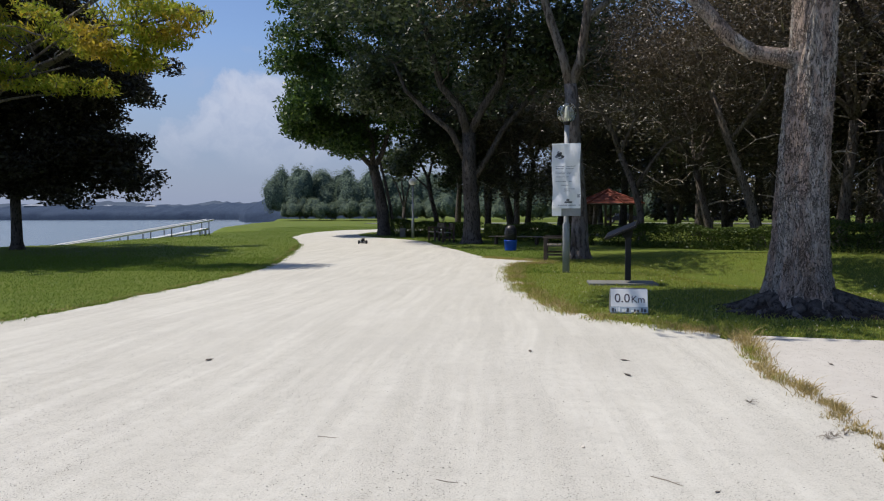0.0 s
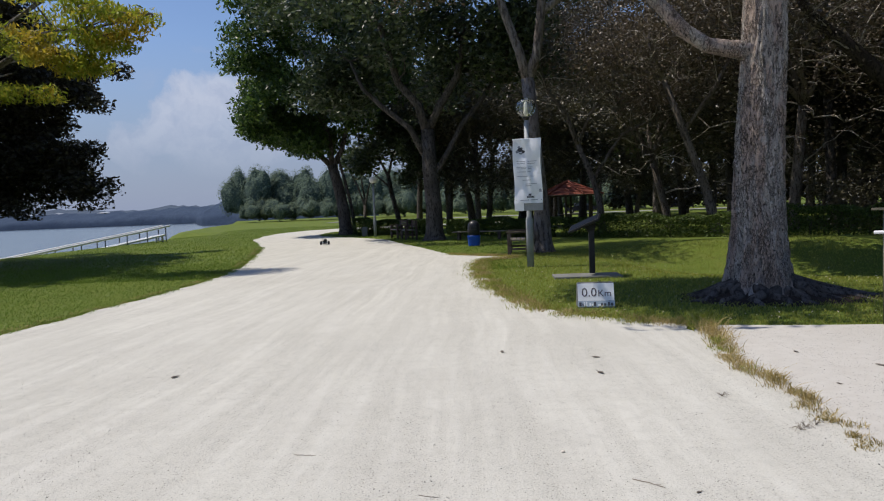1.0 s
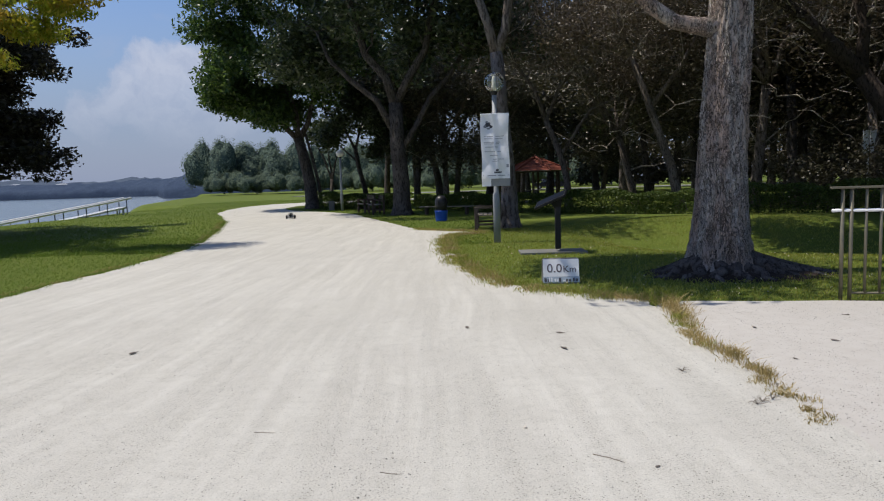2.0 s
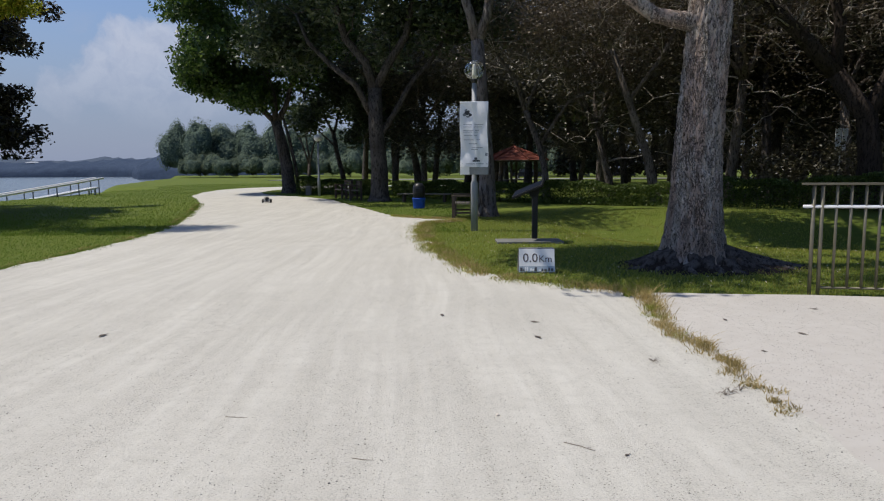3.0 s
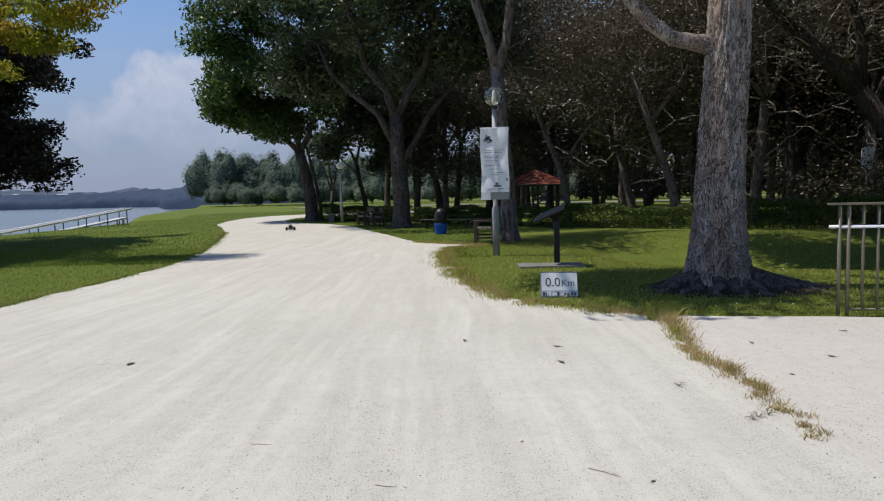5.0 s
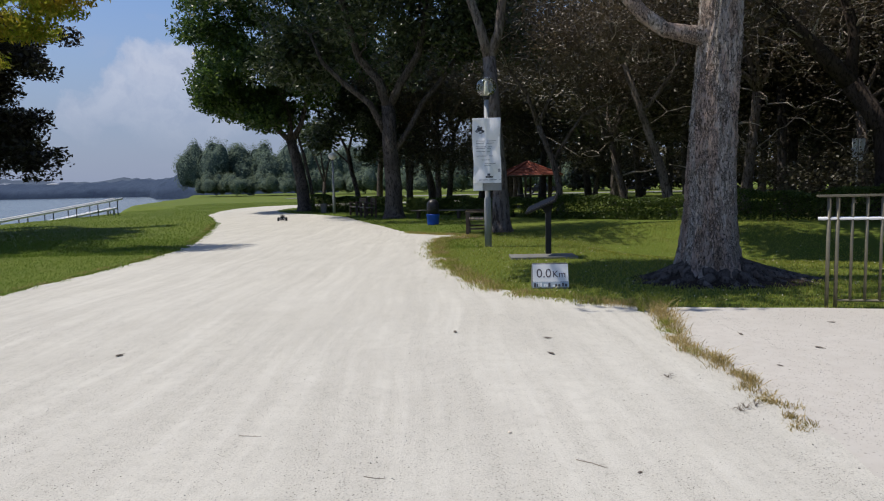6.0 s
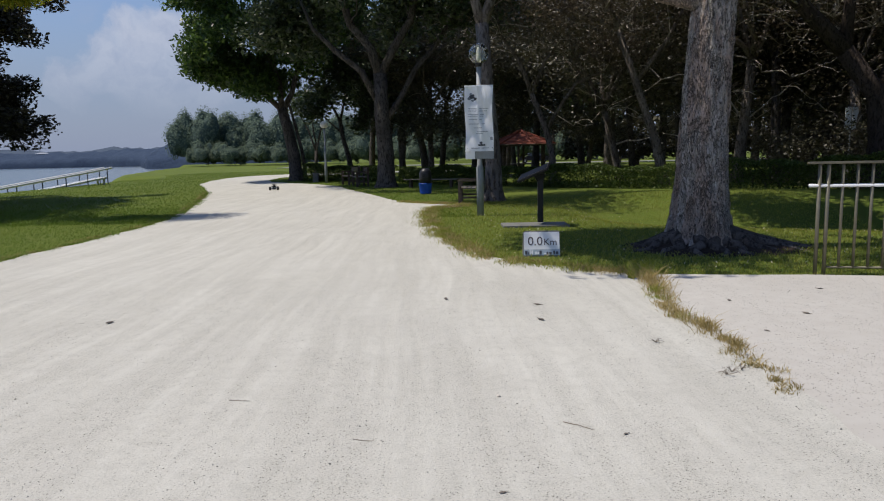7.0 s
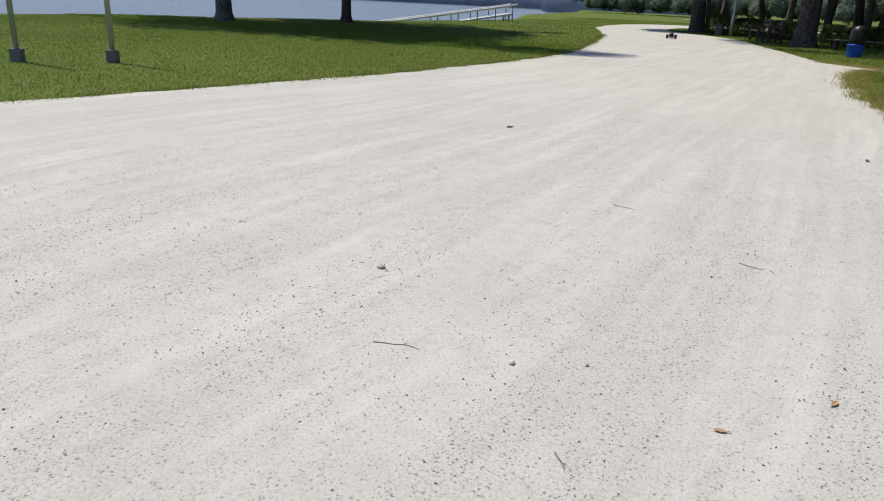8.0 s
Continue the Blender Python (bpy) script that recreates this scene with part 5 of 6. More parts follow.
# hedge: separate clipped runs
def hedge(line, height, depth, count, seed, label):
    rg = np.random.default_rng(seed)
    pts = np.array(line, float)
    seg = np.linalg.norm(np.diff(pts, axis=0), axis=1)
    at = np.r_[0, np.cumsum(seg)]
    pos = rg.uniform(0, at[-1], count)
    face = rg.uniform(0, 1, count)
    off = np.where(face < 0.45, -depth / 2, rg.uniform(-depth / 2, depth / 2, count)) + rg.normal(0, 0.07, count)
    hgt = height * (1 + 0.10 * np.sin(pos * 1.3 + seed) + 0.07 * np.sin(pos * 3.7))
    z = np.where(face < 0.45, rg.uniform(0.03, 1, count) * hgt, hgt - np.abs(rg.normal(0, 0.10, count)))
    z = np.where(face > 0.85, rg.uniform(0.05, 1, count) * hgt, z)
    x, y = np.interp(pos, at, pts[:, 0]), np.interp(pos, at, pts[:, 1])
    d = np.gradient(pts, axis=0)[0]
    nx, ny = -d[1] / np.hypot(*d), d[0] / np.hypot(*d)
    c = np.stack([x + nx * off, y + ny * off, z + ground_z(x, y)], 1)
    base = thing("hedge", (pts[0][0], pts[0][1], float(ground_z(*pts[0]))), label, "hedge", "hedge runs")
    org = np.array(base.matrix_basis.translation)
    part("foliage", quads_mesh("foliage", leaf_corners(c - org, 0.075, rg, aspect=0.6), M_LEAF_HEDGE), M_LEAF_HEDGE, base)
    stems = Buf()
    for s in np.arange(0.2, at[-1], 0.45):
        sx, sy = np.interp(s, at, pts[:, 0]) - org[0], np.interp(s, at, pts[:, 1]) - org[1]
        gz = float(ground_z(sx + org[0], sy + org[1])) - org[2]
        for k in range(2):
            stems.tube([(sx, sy, gz - 0.03), (sx + rg.normal(0, 0.08), sy + rg.normal(0, 0.08), gz + height * 0.45), (sx + rg.normal(0, 0.2), sy + rg.normal(0, 0.12), gz + height * 0.88)], [0.018, 0.013, 0.006], 4)
    part("stem_tangle", stems, M_BARK_DARK, base)


hedge([(-7.6, 39.6), (-4.6, 38.4)], 0.95, 0.9, 15000, 90, "low clipped dark green hedge beside the far lamp")
hedge([(-4.2, 38.2), (-2.4, 36.6)], 0.80, 0.9, 12000, 94, "low clipped dark green hedge behind the benches")
hedge([(-1.6, 34.4), (0.8, 31.4), (3.3, 28.4)], 0.80, 0.8, 24000, 91, "low clipped green hedge behind the litter bin")
hedge([(3.5, 28.1), (5.9, 25.8), (8.4, 23.3)], 0.84, 0.8, 20000, 92, "low clipped green hedge along the lawn")
hedge([(8.5, 23.0), (10.4, 19.6), (12.4, 16.0), (14.4, 12.4)], 0.88, 0.9, 26000, 93, "low clipped green hedge in the shade of the wood")

# pale service road behind the hedge
far_road = new("road_far", sheet("road_far", ragged([(80, 70), (40, 88), (14, 96), (-2, 98), (-24, 100)], 1.0, 0.05, rng) + ragged([(-24, 108), (-2, 107), (14, 105), (40, 98), (80, 82)], 1.0, 0.05, rng), 0.03, 0.06, M_ROAD_FAR))
tagged(far_road, "pale asphalt service road far behind the trees", "road", kind="structure")

# ---- things ----


def lamp_post(at, banner, label):
    p = thing("lamp_post", at, label, "street lamp", "park lamps")
    b = Buf()
    b.tube([(0, 0, -0.1), (0, 0, 1.05), (0, 0, 1.10), (0, 0, 3.26)], [0.078, 0.078, 0.056, 0.052], 20)
    part("pole", b, M_POLE, p, smooth=True)
    b = Buf()
    b.turned([(0.054, 3.22), (0.066, 3.24), (0.075, 3.275), (0.082, 3.295), (0.06, 3.305)], 20)
    part("collar", b, M_BLACK, p, smooth=True)
    b = Buf()
    b.turned([(0.05, 3.30), (0.055, 3.40), (0.048, 3.44), (0.045, 3.56), (0.03, 3.62), (0.004, 3.64)], 16)
    part("bulb", b, M_BULB, p, "white lamp holder and bulb", True)
    b = Buf()
    b.turned([(0.222 * math.sin(a), 3.50 - 0.222 * math.cos(a)) for a in [radians(v) for v in range(20, 181, 8)]], 30)
    part("globe", b, M_GLASS if banner else M_BULB, p, "clear round plastic globe" if banner else "frosted white globe", True)
    return p


lamp_post((1.15, 14.35, 0), True, "grey lamp post with clear round globe")
far_lamp = lamp_post((-6.02, 36.6, 0), False, "grey lamp post with frosted globe at the path's bend")
far_lamp.scale = (1.0, 1.0, 0.885)


def banner():
    s = thing("banner_sign", (1.14, 14.24, 0), "white printed vinyl banner tied over a grey sign plate", "banner", turn=-7)
    b = Buf()
    b.soft_box((-0.285, 0.0, 1.235), (0.315, 0.03, 2.70), 0.008)
    part("sign_plate", b, M_POLE, s, "grey metal sign plate")
    for z in (1.5, 2.45):
        b = Buf()
        b.turned([(0.085, z - 0.03), (0.088, z), (0.085, z + 0.03)], 18, (0.01, 0.11, 0))
        part("clamp", b, M_STEEL, s, smooth=True)
    nx, nz = 40, 80
    w, z0, z1 = 0.62, 1.40, 2.80

    def cloth(u, v):
        x = (u - 0.5) * w * (1 - 0.04 * math.sin(math.pi * v)) + 0.012 * math.sin(v * 7)
        z = z0 + (z1 - z0) * v - 0.012 * math.sin(u * math.pi) * v
        y = -0.03 - 0.020 * math.sin(u * 5.2 + v * 3.2) - 0.016 * math.sin(v * 11 + u * 6) - 0.010 * math.sin((u + v) * 15) * (1 - v) - 0.014 * abs(math.sin(u * 4.1 - v * 6.3 + 0.6)) - 0.012 * abs(math.sin(u * 6.0 + v * 9.0)) - 0.022 * math.exp(-((u - 0.42 - 0.2 * (1 - v)) / 0.10) ** 2)
        return x, y, z

    b = Buf()
    vs = [cloth(i / nx, j / nz) for j in range(nz + 1) for i in range(nx + 1)]
    back = [(x, y + 0.003, z) for x, y, z in vs]
    n = len(vs)
    fs = [(j * (nx + 1) + i, j * (nx + 1) + i + 1, (j + 1) * (nx + 1) + i + 1, (j + 1) * (nx + 1) + i) for j in range(nz) for i in range(nx)]
    b.add(vs + back, fs + [tuple(k + n for k in reversed(f)) for f in fs])
    sheet_ob = part("banner", b, M_BANNER, s, "creased white vinyl banner with faded print", True)
    # hem and the strip folded below it
    b = Buf()
    b.soft_box((-0.31, -0.045, 2.775), (0.31, -0.015, 2.815), 0.008)
    part("top_hem", b, M_BANNER, s)
    b = Buf()
    b.soft_box((-0.305, -0.03, 1.235), (-0.10, -0.008, 1.43), 0.006)
    part("lower_flap", b, M_BANNER, s)

    def bar(u0, u1, v0, v1, mat, name="print_bar"):
        k = Buf()
        m = 5
        low = [cloth(u0 + (u1 - u0) * i / m, v0) for i in range(m + 1)]
        top = [cloth(u0 + (u1 - u0) * i / m, v1) for i in range(m + 1)]
        k.add([(x, y - 0.003, z) for x, y, z in low + top], [(i, i + 1, m + 2 + i, m + 1 + i) for i in range(m)])
        part(name, k, mat, sheet_ob)

    def blot(u, v, ru, rv, mat, seed):
        k = Buf()
        rim = [cloth(u + ru * math.cos(a) * (1 + 0.25 * math.sin(a * 3 + seed)), v + rv * math.sin(a) * (1 + 0.25 * math.cos(a * 2 + seed))) for a in [2 * math.pi * q / 14 for q in range(14)]]
        mid = cloth(u, v)
        k.add([(x, y - 0.004, z) for x, y, z in [mid] + rim], [(0, 1 + q, 1 + (q + 1) % 14) for q in range(14)])
        part("emblem", k, mat, sheet_ob, "dark printed emblem")

    for u, v, ru, rv, mat in ((0.27, 0.845, 0.085, 0.040, M_PRINT_DARK), (0.17, 0.815, 0.060, 0.022, M_PRINT_GREY), (0.37, 0.815, 0.060, 0.026, M_PRINT_DARK), (0.30, 0.785, 0.070, 0.018, M_PRINT_GREY), (0.22, 0.885, 0.045, 0.016, M_PRINT_GREY)):
        blot(u, v, ru, rv, mat, u * 20)
    for v, u0, u1 in ((0.655, 0.14, 0.86), (0.62, 0.14, 0.80), (0.565, 0.12, 0.70), (0.54, 0.12, 0.66), (0.49, 0.14, 0.62), (0.42, 0.12, 0.72), (0.36, 0.30, 0.60), (0.30, 0.40, 0.80), (0.27, 0.38, 0.62)):
        bar(u0, u1, v, v + 0.009, M_PRINT_GREY)
    bar(0.44, 0.70, 0.085, 0.11, M_PRINT_DARK, "emblem")
    bar(0.50, 0.60, 0.115, 0.15, M_PRINT_DARK, "emblem")
    bar(0.88, 0.97, 0.17, 0.22, M_PRINT_GREY, "emblem")
    bar(0.06, 0.97, 0.045, 0.056, M_PRINT_GREY)


banner()


def marker():
    s = thing("distance_marker", (1.62, 8.05, 0), "low white distance marker reading 0.0Km on the lawn's edge", "sign", turn=-3)
    b = Buf()
    prof = [(-0.245, -0.14, -0.05), (0.245, -0.14, -0.05), (0.245, 0.10, -0.05), (-0.245, 0.10, -0.05), (-0.236, -0.045, 0.305), (0.236, -0.045, 0.305), (0.236, 0.06, 0.305), (-0.236, 0.06, 0.305)]
    bm = bmesh.new()
    vv = [bm.verts.new(p) for p in prof]
    for f in ((0, 3, 2, 1), (4, 5, 6, 7), (0, 1, 5, 4), (1, 2, 6, 5), (2, 3, 7, 6), (3, 0, 4, 7)):
        bm.faces.new([vv[i] for i in f])
    bmesh.ops.bevel(bm, geom=bm.edges[:], offset=0.012, segments=2, affect="EDGES")
    me = bpy.data.meshes.new("block")
    bm.to_mesh(me)
    bm.free()
    me.materials.append(M_SLAB)
    part("block", me, M_SLAB, s, "grey cast concrete block")

    def face(x0, x1, z0, z1, lift, mat, name, label=""):
        k = Buf()
        y = lambda z: -0.14 + 0.095 * (z + 0.05) / 0.355 - lift
        k.add([(x0, y(z0), z0), (x1, y(z0), z0), (x1, y(z1), z1), (x0, y(z1), z1), (x0, y(z0) + 0.006, z0), (x1, y(z0) + 0.006, z0), (x1, y(z1) + 0.006, z1), (x0, y(z1) + 0.006, z1)],
              [(0, 1, 2, 3), (7, 6, 5, 4), (0, 4, 5, 1), (1, 5, 6, 2), (2, 6, 7, 3), (3, 7, 4, 0)])
        return part(name, k, mat, s, label)

    face(-0.232, 0.232, 0.075, 0.298, 0.006, M_SIGN_WHITE, "sign_face", "white enamelled face")
    face(-0.236, 0.236, 0.0, 0.073, 0.006, M_SIGN_BAND, "sign_band", "blue-grey band with a dark skyline")
    rg = np.random.default_rng(5)
    x = -0.22
    while x < 0.20:
        w = rg.uniform(0.012, 0.035)
        face(x, x + w, 0.012, 0.02 + rg.uniform(0.01, 0.045), 0.010, M_PRINT_DARK if rg.uniform() < 0.6 else M_SIGN_WHITE, "skyline_bar")
        x += w + rg.uniform(0.004, 0.03)
    txt = lettering("0.0", 0.165, 0.0015, M_SIGN_TEXT, "lettering")
    ob = part("lettering", txt, M_SIGN_TEXT, s, "dark numerals 0.0")
    ob.matrix_basis = pose(-0.085, -0.0862, 0.178, -15.0, 0, 0)
    txt = lettering("Km", 0.125, 0.0015, M_SIGN_TEXT, "lettering")
    ob = part("lettering", txt, M_SIGN_TEXT, s, "dark letters Km")
    ob.matrix_basis = pose(0.112, -0.0894, 0.166, -15.0, 0, 0)


marker()


def lectern():
    s = thing("information_lectern", (2.14, 11.85, 0), "black steel information lectern with tilted panel on a stone slab", "lectern")
    b = Buf()
    b.soft_box((-0.72, -0.32, -0.05), (0.50, 0.32, 0.022), 0.008)
    part("stone_base", b, M_SLAB, s, "flat grey stone slab")
    b = Buf()
    b.soft_box((-0.052, -0.04, 0.05), (0.052, 0.04, 0.96), 0.012)
    part("post", b, M_BLACK, s)
    m = Matrix.Translation((-0.12, 0, 0.98)) @ pose(0, 0, 0, 9, -23, -16)
    b = Buf()
    b.soft_box((-0.30, -0.31, -0.028), (0.30, 0.31, 0.02), 0.012, m)
    part("panel_frame", b, M_BLACK, s)
    b = Buf()
    b.soft_box((-0.275, -0.285, 0.018), (0.275, 0.285, 0.024), 0.002, m)
    part("panel", b, M_PANEL, s, "dark blue-grey printed panel")
    b = Buf()
    b.add([(-0.05, -0.035, 0.80), (0.05, -0.035, 0.80), (0.05, 0.035, 0.80), (-0.05, 0.035, 0.80), (-0.14, -0.06, 0.925), (0.08, -0.06, 0.975), (0.08, 0.06, 1.0), (-0.14, 0.06, 0.95)],
          [(0, 3, 2, 1), (4, 5, 6, 7), (0, 1, 5, 4), (1, 2, 6, 5), (2, 3, 7, 6), (3, 0, 4, 7)])
    part("bracket", b, M_BLACK, s)


lectern()


def railing():
    s = thing("railing", (4.285, 6.22, -0.02), "weathered steel pedestrian railing with upright bars along the pavement", "railing", turn=-11.5)
    long = 5.2
    b = Buf()
    b.soft_box((-0.12, -0.03, 1.175), (long, 0.03, 1.20), 0.008)
    part("top_rail", b, M_RAIL, s)
    b = Buf()
    b.tube([(-0.10, 0, 0.95), (long, 0, 0.95)], 0.018, 12)
    part("hand_rail", b, M_WHITE, s, "paler polished middle rail", True)
    b = Buf()
    b.tube([(0.07, 0, 0.085), (long, 0, 0.085)], 0.013, 10)
    part("bottom_rail", b, M_RAIL, s, smooth=True)
    posts = [0.0, 0.085, 2.325, 2.41, 4.65, 4.735]
    for x in posts:
        b = Buf()
        b.tube([(x, 0, -0.05), (x, 0, 1.176)], 0.020, 12)
        part("post", b, M_RAIL, s, smooth=True)
    first = None
    x = 0.225
    while x < long:
        if min(abs(x - p) for p in posts) > 0.06:
            if first is None:
                b = Buf()
                b.tube([(0, 0, 0.085), (0, 0, 1.176)], 0.0155, 10)
                first = b.mesh("bar", M_RAIL, True)
            ob = part("bar", first, M_RAIL, s)
            ob.matrix_basis = pose(x, 0, 0)
        x += 0.14


railing()


def bench(at, turn, label):
    s = thing("park_bench", at, label, "bench", "benches along the path", turn=turn)
    for x in (-0.72, 0.72):
        for y, h in ((-0.24, 0.62), (0.26, 0.88)):
            b = Buf()
            b.soft_box((x - 0.045, y - 0.045, -0.03), (x + 0.045, y + 0.045, h), 0.008)
            part("leg", b, M_WOOD, s)
        b = Buf()
        b.soft_box((x - 0.05, -0.30, 0.62), (x + 0.05, 0.22, 0.665), 0.01)
        part("armrest", b, M_WOOD, s)
        b = Buf()
        b.soft_box((x - 0.03, -0.20, 0.16), (x + 0.03, 0.22, 0.22), 0.008)
        part("stretcher", b, M_WOOD, s)
    for k in range(4):
        b = Buf()
        y = -0.24 + k * 0.125
        b.soft_box((-0.675, y - 0.052, 0.41), (0.675, y + 0.052, 0.445), 0.006)
        part("seat_slat", b, M_TIMBER_PALE, s, "weathered grey seat slat")
    for k in range(3):
        b = Buf()
        z = 0.56 + k * 0.11
        b.soft_box((-0.675, 0.245, z), (0.675, 0.275, z + 0.08), 0.006)
        part("back_slat", b, M_WOOD, s)


bench((1.05, 18.35, 0), -93, "dark timber park bench at the path's edge beside the lamp post")
bench((-3.55, 31.4, 0), -76, "dark timber park bench under the trees")
bench((-4.25, 33.2, 0), -70, "dark timber park bench near the far lamp")


def plank_bench(at, turn, long):
    s = thing("plank_bench", at, "low backless bench with a pale weathered plank", "bench", turn=turn)
    for x in (-long * 0.38, long * 0.38):
        b = Buf()
        b.soft_box((x - 0.05, -0.12, -0.05), (x + 0.05, 0.12, 0.31), 0.012)
        part("leg", b, M_WOOD, s)
    for y in (-0.085, 0.085):
        b = Buf()
        b.soft_box((-long / 2, y - 0.075, 0.31), (long / 2, y + 0.075, 0.35), 0.008)
        part("seat_plank", b, M_TIMBER_PALE, s, "weathered grey plank")


plank_bench((-0.20, 28.6, 0), -18, 2.4)


def litter_bin():
    s = thing("litter_bin", (-0.31, 23.7, 0), "litter bin with black domed hood over a blue tub", "bin")
    b = Buf()
    b.turned([(0.20, -0.02), (0.205, 0.02), (0.235, 0.33), (0.245, 0.345), (0.235, 0.36)], 24)
    part("tub", b, M_BLUE, s, "bright blue plastic tub", True)
    b = Buf()
    b.turned([(0.215, 0.34), (0.22, 0.55), (0.215, 0.72), (0.19, 0.80), (0.13, 0.87), (0.05, 0.90), (0.005, 0.905)], 24)
    part("hood", b, M_BIN_BLACK, s, "black domed hood", True)
    b = Buf()
    b.soft_box((-0.11, -0.226, 0.56), (0.11, -0.195, 0.70), 0.02)
    part("flap", b, M_BLACK, s)


litter_bin()


def shelter():
    s = thing("park_shelter", (5.15, 42.0, 0), "open park shelter with red tiled hipped roof on dark posts", "shelter", turn=18)
    for k in range(6):
        a = radians(60 * k)
        b = Buf()
        b.tube([(1.55 * math.cos(a), 1.55 * math.sin(a), -0.05), (1.55 * math.cos(a), 1.55 * math.sin(a), 2.02)], 0.07, 10)
        part("post", b, M_WOOD, s, smooth=True)
        # each roof face and its courses of tiles
        rows = 9
        f = Buf()
        a0, a1 = a - radians(30), a + radians(30)
        for r in range(rows):
            t0, t1 = r / rows, (r + 1) / rows
            r0, r1 = 2.12 * (1 - t0) + 0.02, 2.12 * (1 - t1) + 0.02
            z0, z1 = 1.88 + 0.86 * t0 ** 1.05, 1.88 + 0.86 * t1 ** 1.05
            f.add([(r0 * math.cos(a0), r0 * math.sin(a0), z0 + 0.03), (r0 * math.cos(a1), r0 * math.sin(a1), z0 + 0.03), (r1 * math.cos(a1), r1 * math.sin(a1), z1), (r1 * math.cos(a0), r1 * math.sin(a0), z1),
                   (r0 * math.cos(a0), r0 * math.sin(a0), z0 - 0.02), (r0 * math.cos(a1), r0 * math.sin(a1), z0 - 0.02)], [(0, 1, 2, 3), (4, 5, 1, 0)])
        part("roof_face", f, M_TILE, s)
        b = Buf()
        b.tube([(2.14 * math.cos(a0), 2.14 * math.sin(a0), 1.92), (1.0 * math.cos(a0), 1.0 * math.sin(a0), 2.37), (0, 0, 2.78)], [0.05, 0.05, 0.06], 8)
        part("ridge", b, M_TILE, s, smooth=True)
        b = Buf()
        b.tube([(2.1 * math.cos(a0), 2.1 * math.sin(a0), 1.88), (2.1 * math.cos(a1), 2.1 * math.sin(a1), 1.88)], 0.05, 6)
        part("eave_beam", b, M_WOOD, s)
    b = Buf()
    b.turned([(0.09, 2.72), (0.10, 2.79), (0.04, 2.85), (0.004, 2.9)], 12)
    part("finial", b, M_TILE, s, smooth=True)
    b = Buf()
    b.turned([(2.0, -0.1), (2.0, 0.05), (1.98, 0.06)], 6)
    part("floor_slab", b, M_SLAB, s)
    b = Buf()
    b.soft_box((-0.6, -0.35, 0.70), (0.6, 0.35, 0.76), 0.01)
    part("tabletop", b, M_TIMBER_PALE, s)
    b = Buf()
    b.tube([(0, 0, 0.05), (0, 0, 0.71)], 0.09, 10)
    part("table_leg", b, M_SLAB, s)


shelter()


M_RAIL_POST = plain_material("dark_grey_post", (0.09, 0.10, 0.12), 0.6)


def gangway():
    s = thing("gangway", (-21.7, 36.6, -1.3), "white-railed sloping gangway down the lake bank", "gangway")
    a, b_ = Vector((1.02, 6.4, 2.29)), Vector((-1.9, -8.6, 0.75))
    away = Vector((-0.55, 0.1, 0))

    def at(t, off, dz):
        return a.lerp(b_, t) + away * off + Vector((0, 0, dz))

    for off in (0.0, 1.0):
        k = Buf()
        k.tube([at(0, off, 0), at(0.12, off, -0.02), at(1, off, 0)], 0.065, 8)
        part("hand_rail", k, M_WHITE, s, smooth=True)
        for n in range(9):
            t = 0.03 + n / 8.4
            k = Buf()
            k.tube([at(t, off, 0.0), at(t, off, -1.15)], 0.035, 6)
            part("post", k, M_RAIL_POST, s)
    k = Buf()
    e = [at(0.03, 0.08, -0.50), at(0.03, 0.92, -0.50), at(1, 0.92, -0.50), at(1, 0.08, -0.50)]
    k.add(e + [p + Vector((0, 0, -0.11)) for p in e], [(0, 1, 2, 3), (7, 6, 5, 4), (0, 4, 5, 1), (1, 5, 6, 2), (2, 6, 7, 3), (3, 7, 4, 0)])
    part("deck", k, M_WHITE, s, "pale deck boards")
    for t in (0.05, 0.5, 0.95):
        for off in (0.1, 0.9):
            k = Buf()
            p = at(t, off, -0.55)
            k.tube([p, (p.x, p.y, -1.2)], 0.07, 8)
            part("pile", k, M_STEEL, s)


gangway()


def mooring_post(at):
    s = thing("mooring_post", at, "short dark timber mooring post at the water's edge", "post")
    b = Buf()
    b.turned([(0.16, 0.0), (0.15, 1.15), (0.12, 1.22), (0.02, 1.25)], 12)
    part("post", b, M_WOOD, s, smooth=True)
    b = Buf()
    b.turned([(0.165, 0.85), (0.175, 0.88), (0.175, 0.96), (0.165, 0.99)], 12)
    part("collar", b, M_BLACK, s, "dark steel collar")


mooring_post((-45.6, 99.3, -1.75))


def sign_posts():
    for x, y, label in ((-10.0, 4.36, "galvanised post in a square concrete footing on the lawn"), (-9.26, 5.32, "second galvanised post in a square concrete footing on the lawn")):
        s = thing("sign_post", (x, y, 0), label, "post", "posts on the lawn", turn=38)
        b = Buf()
        b.soft_box((-0.075, -0.075, -0.05), (0.075, 0.075, 0.16), 0.012)
        part("footing", b, M_SLAB, s, "grey concrete footing")
        b = Buf()
        b.tube([(0, 0, 0.15), (0, 0, 2.7)], 0.038, 14)
        part("pole", b, M_STEEL, s, smooth=True)
        b = Buf()
        b.turned([(0.04, 2.69), (0.04, 2.71), (0.02, 2.73)], 14)
        part("cap", b, M_STEEL, s)


sign_posts()


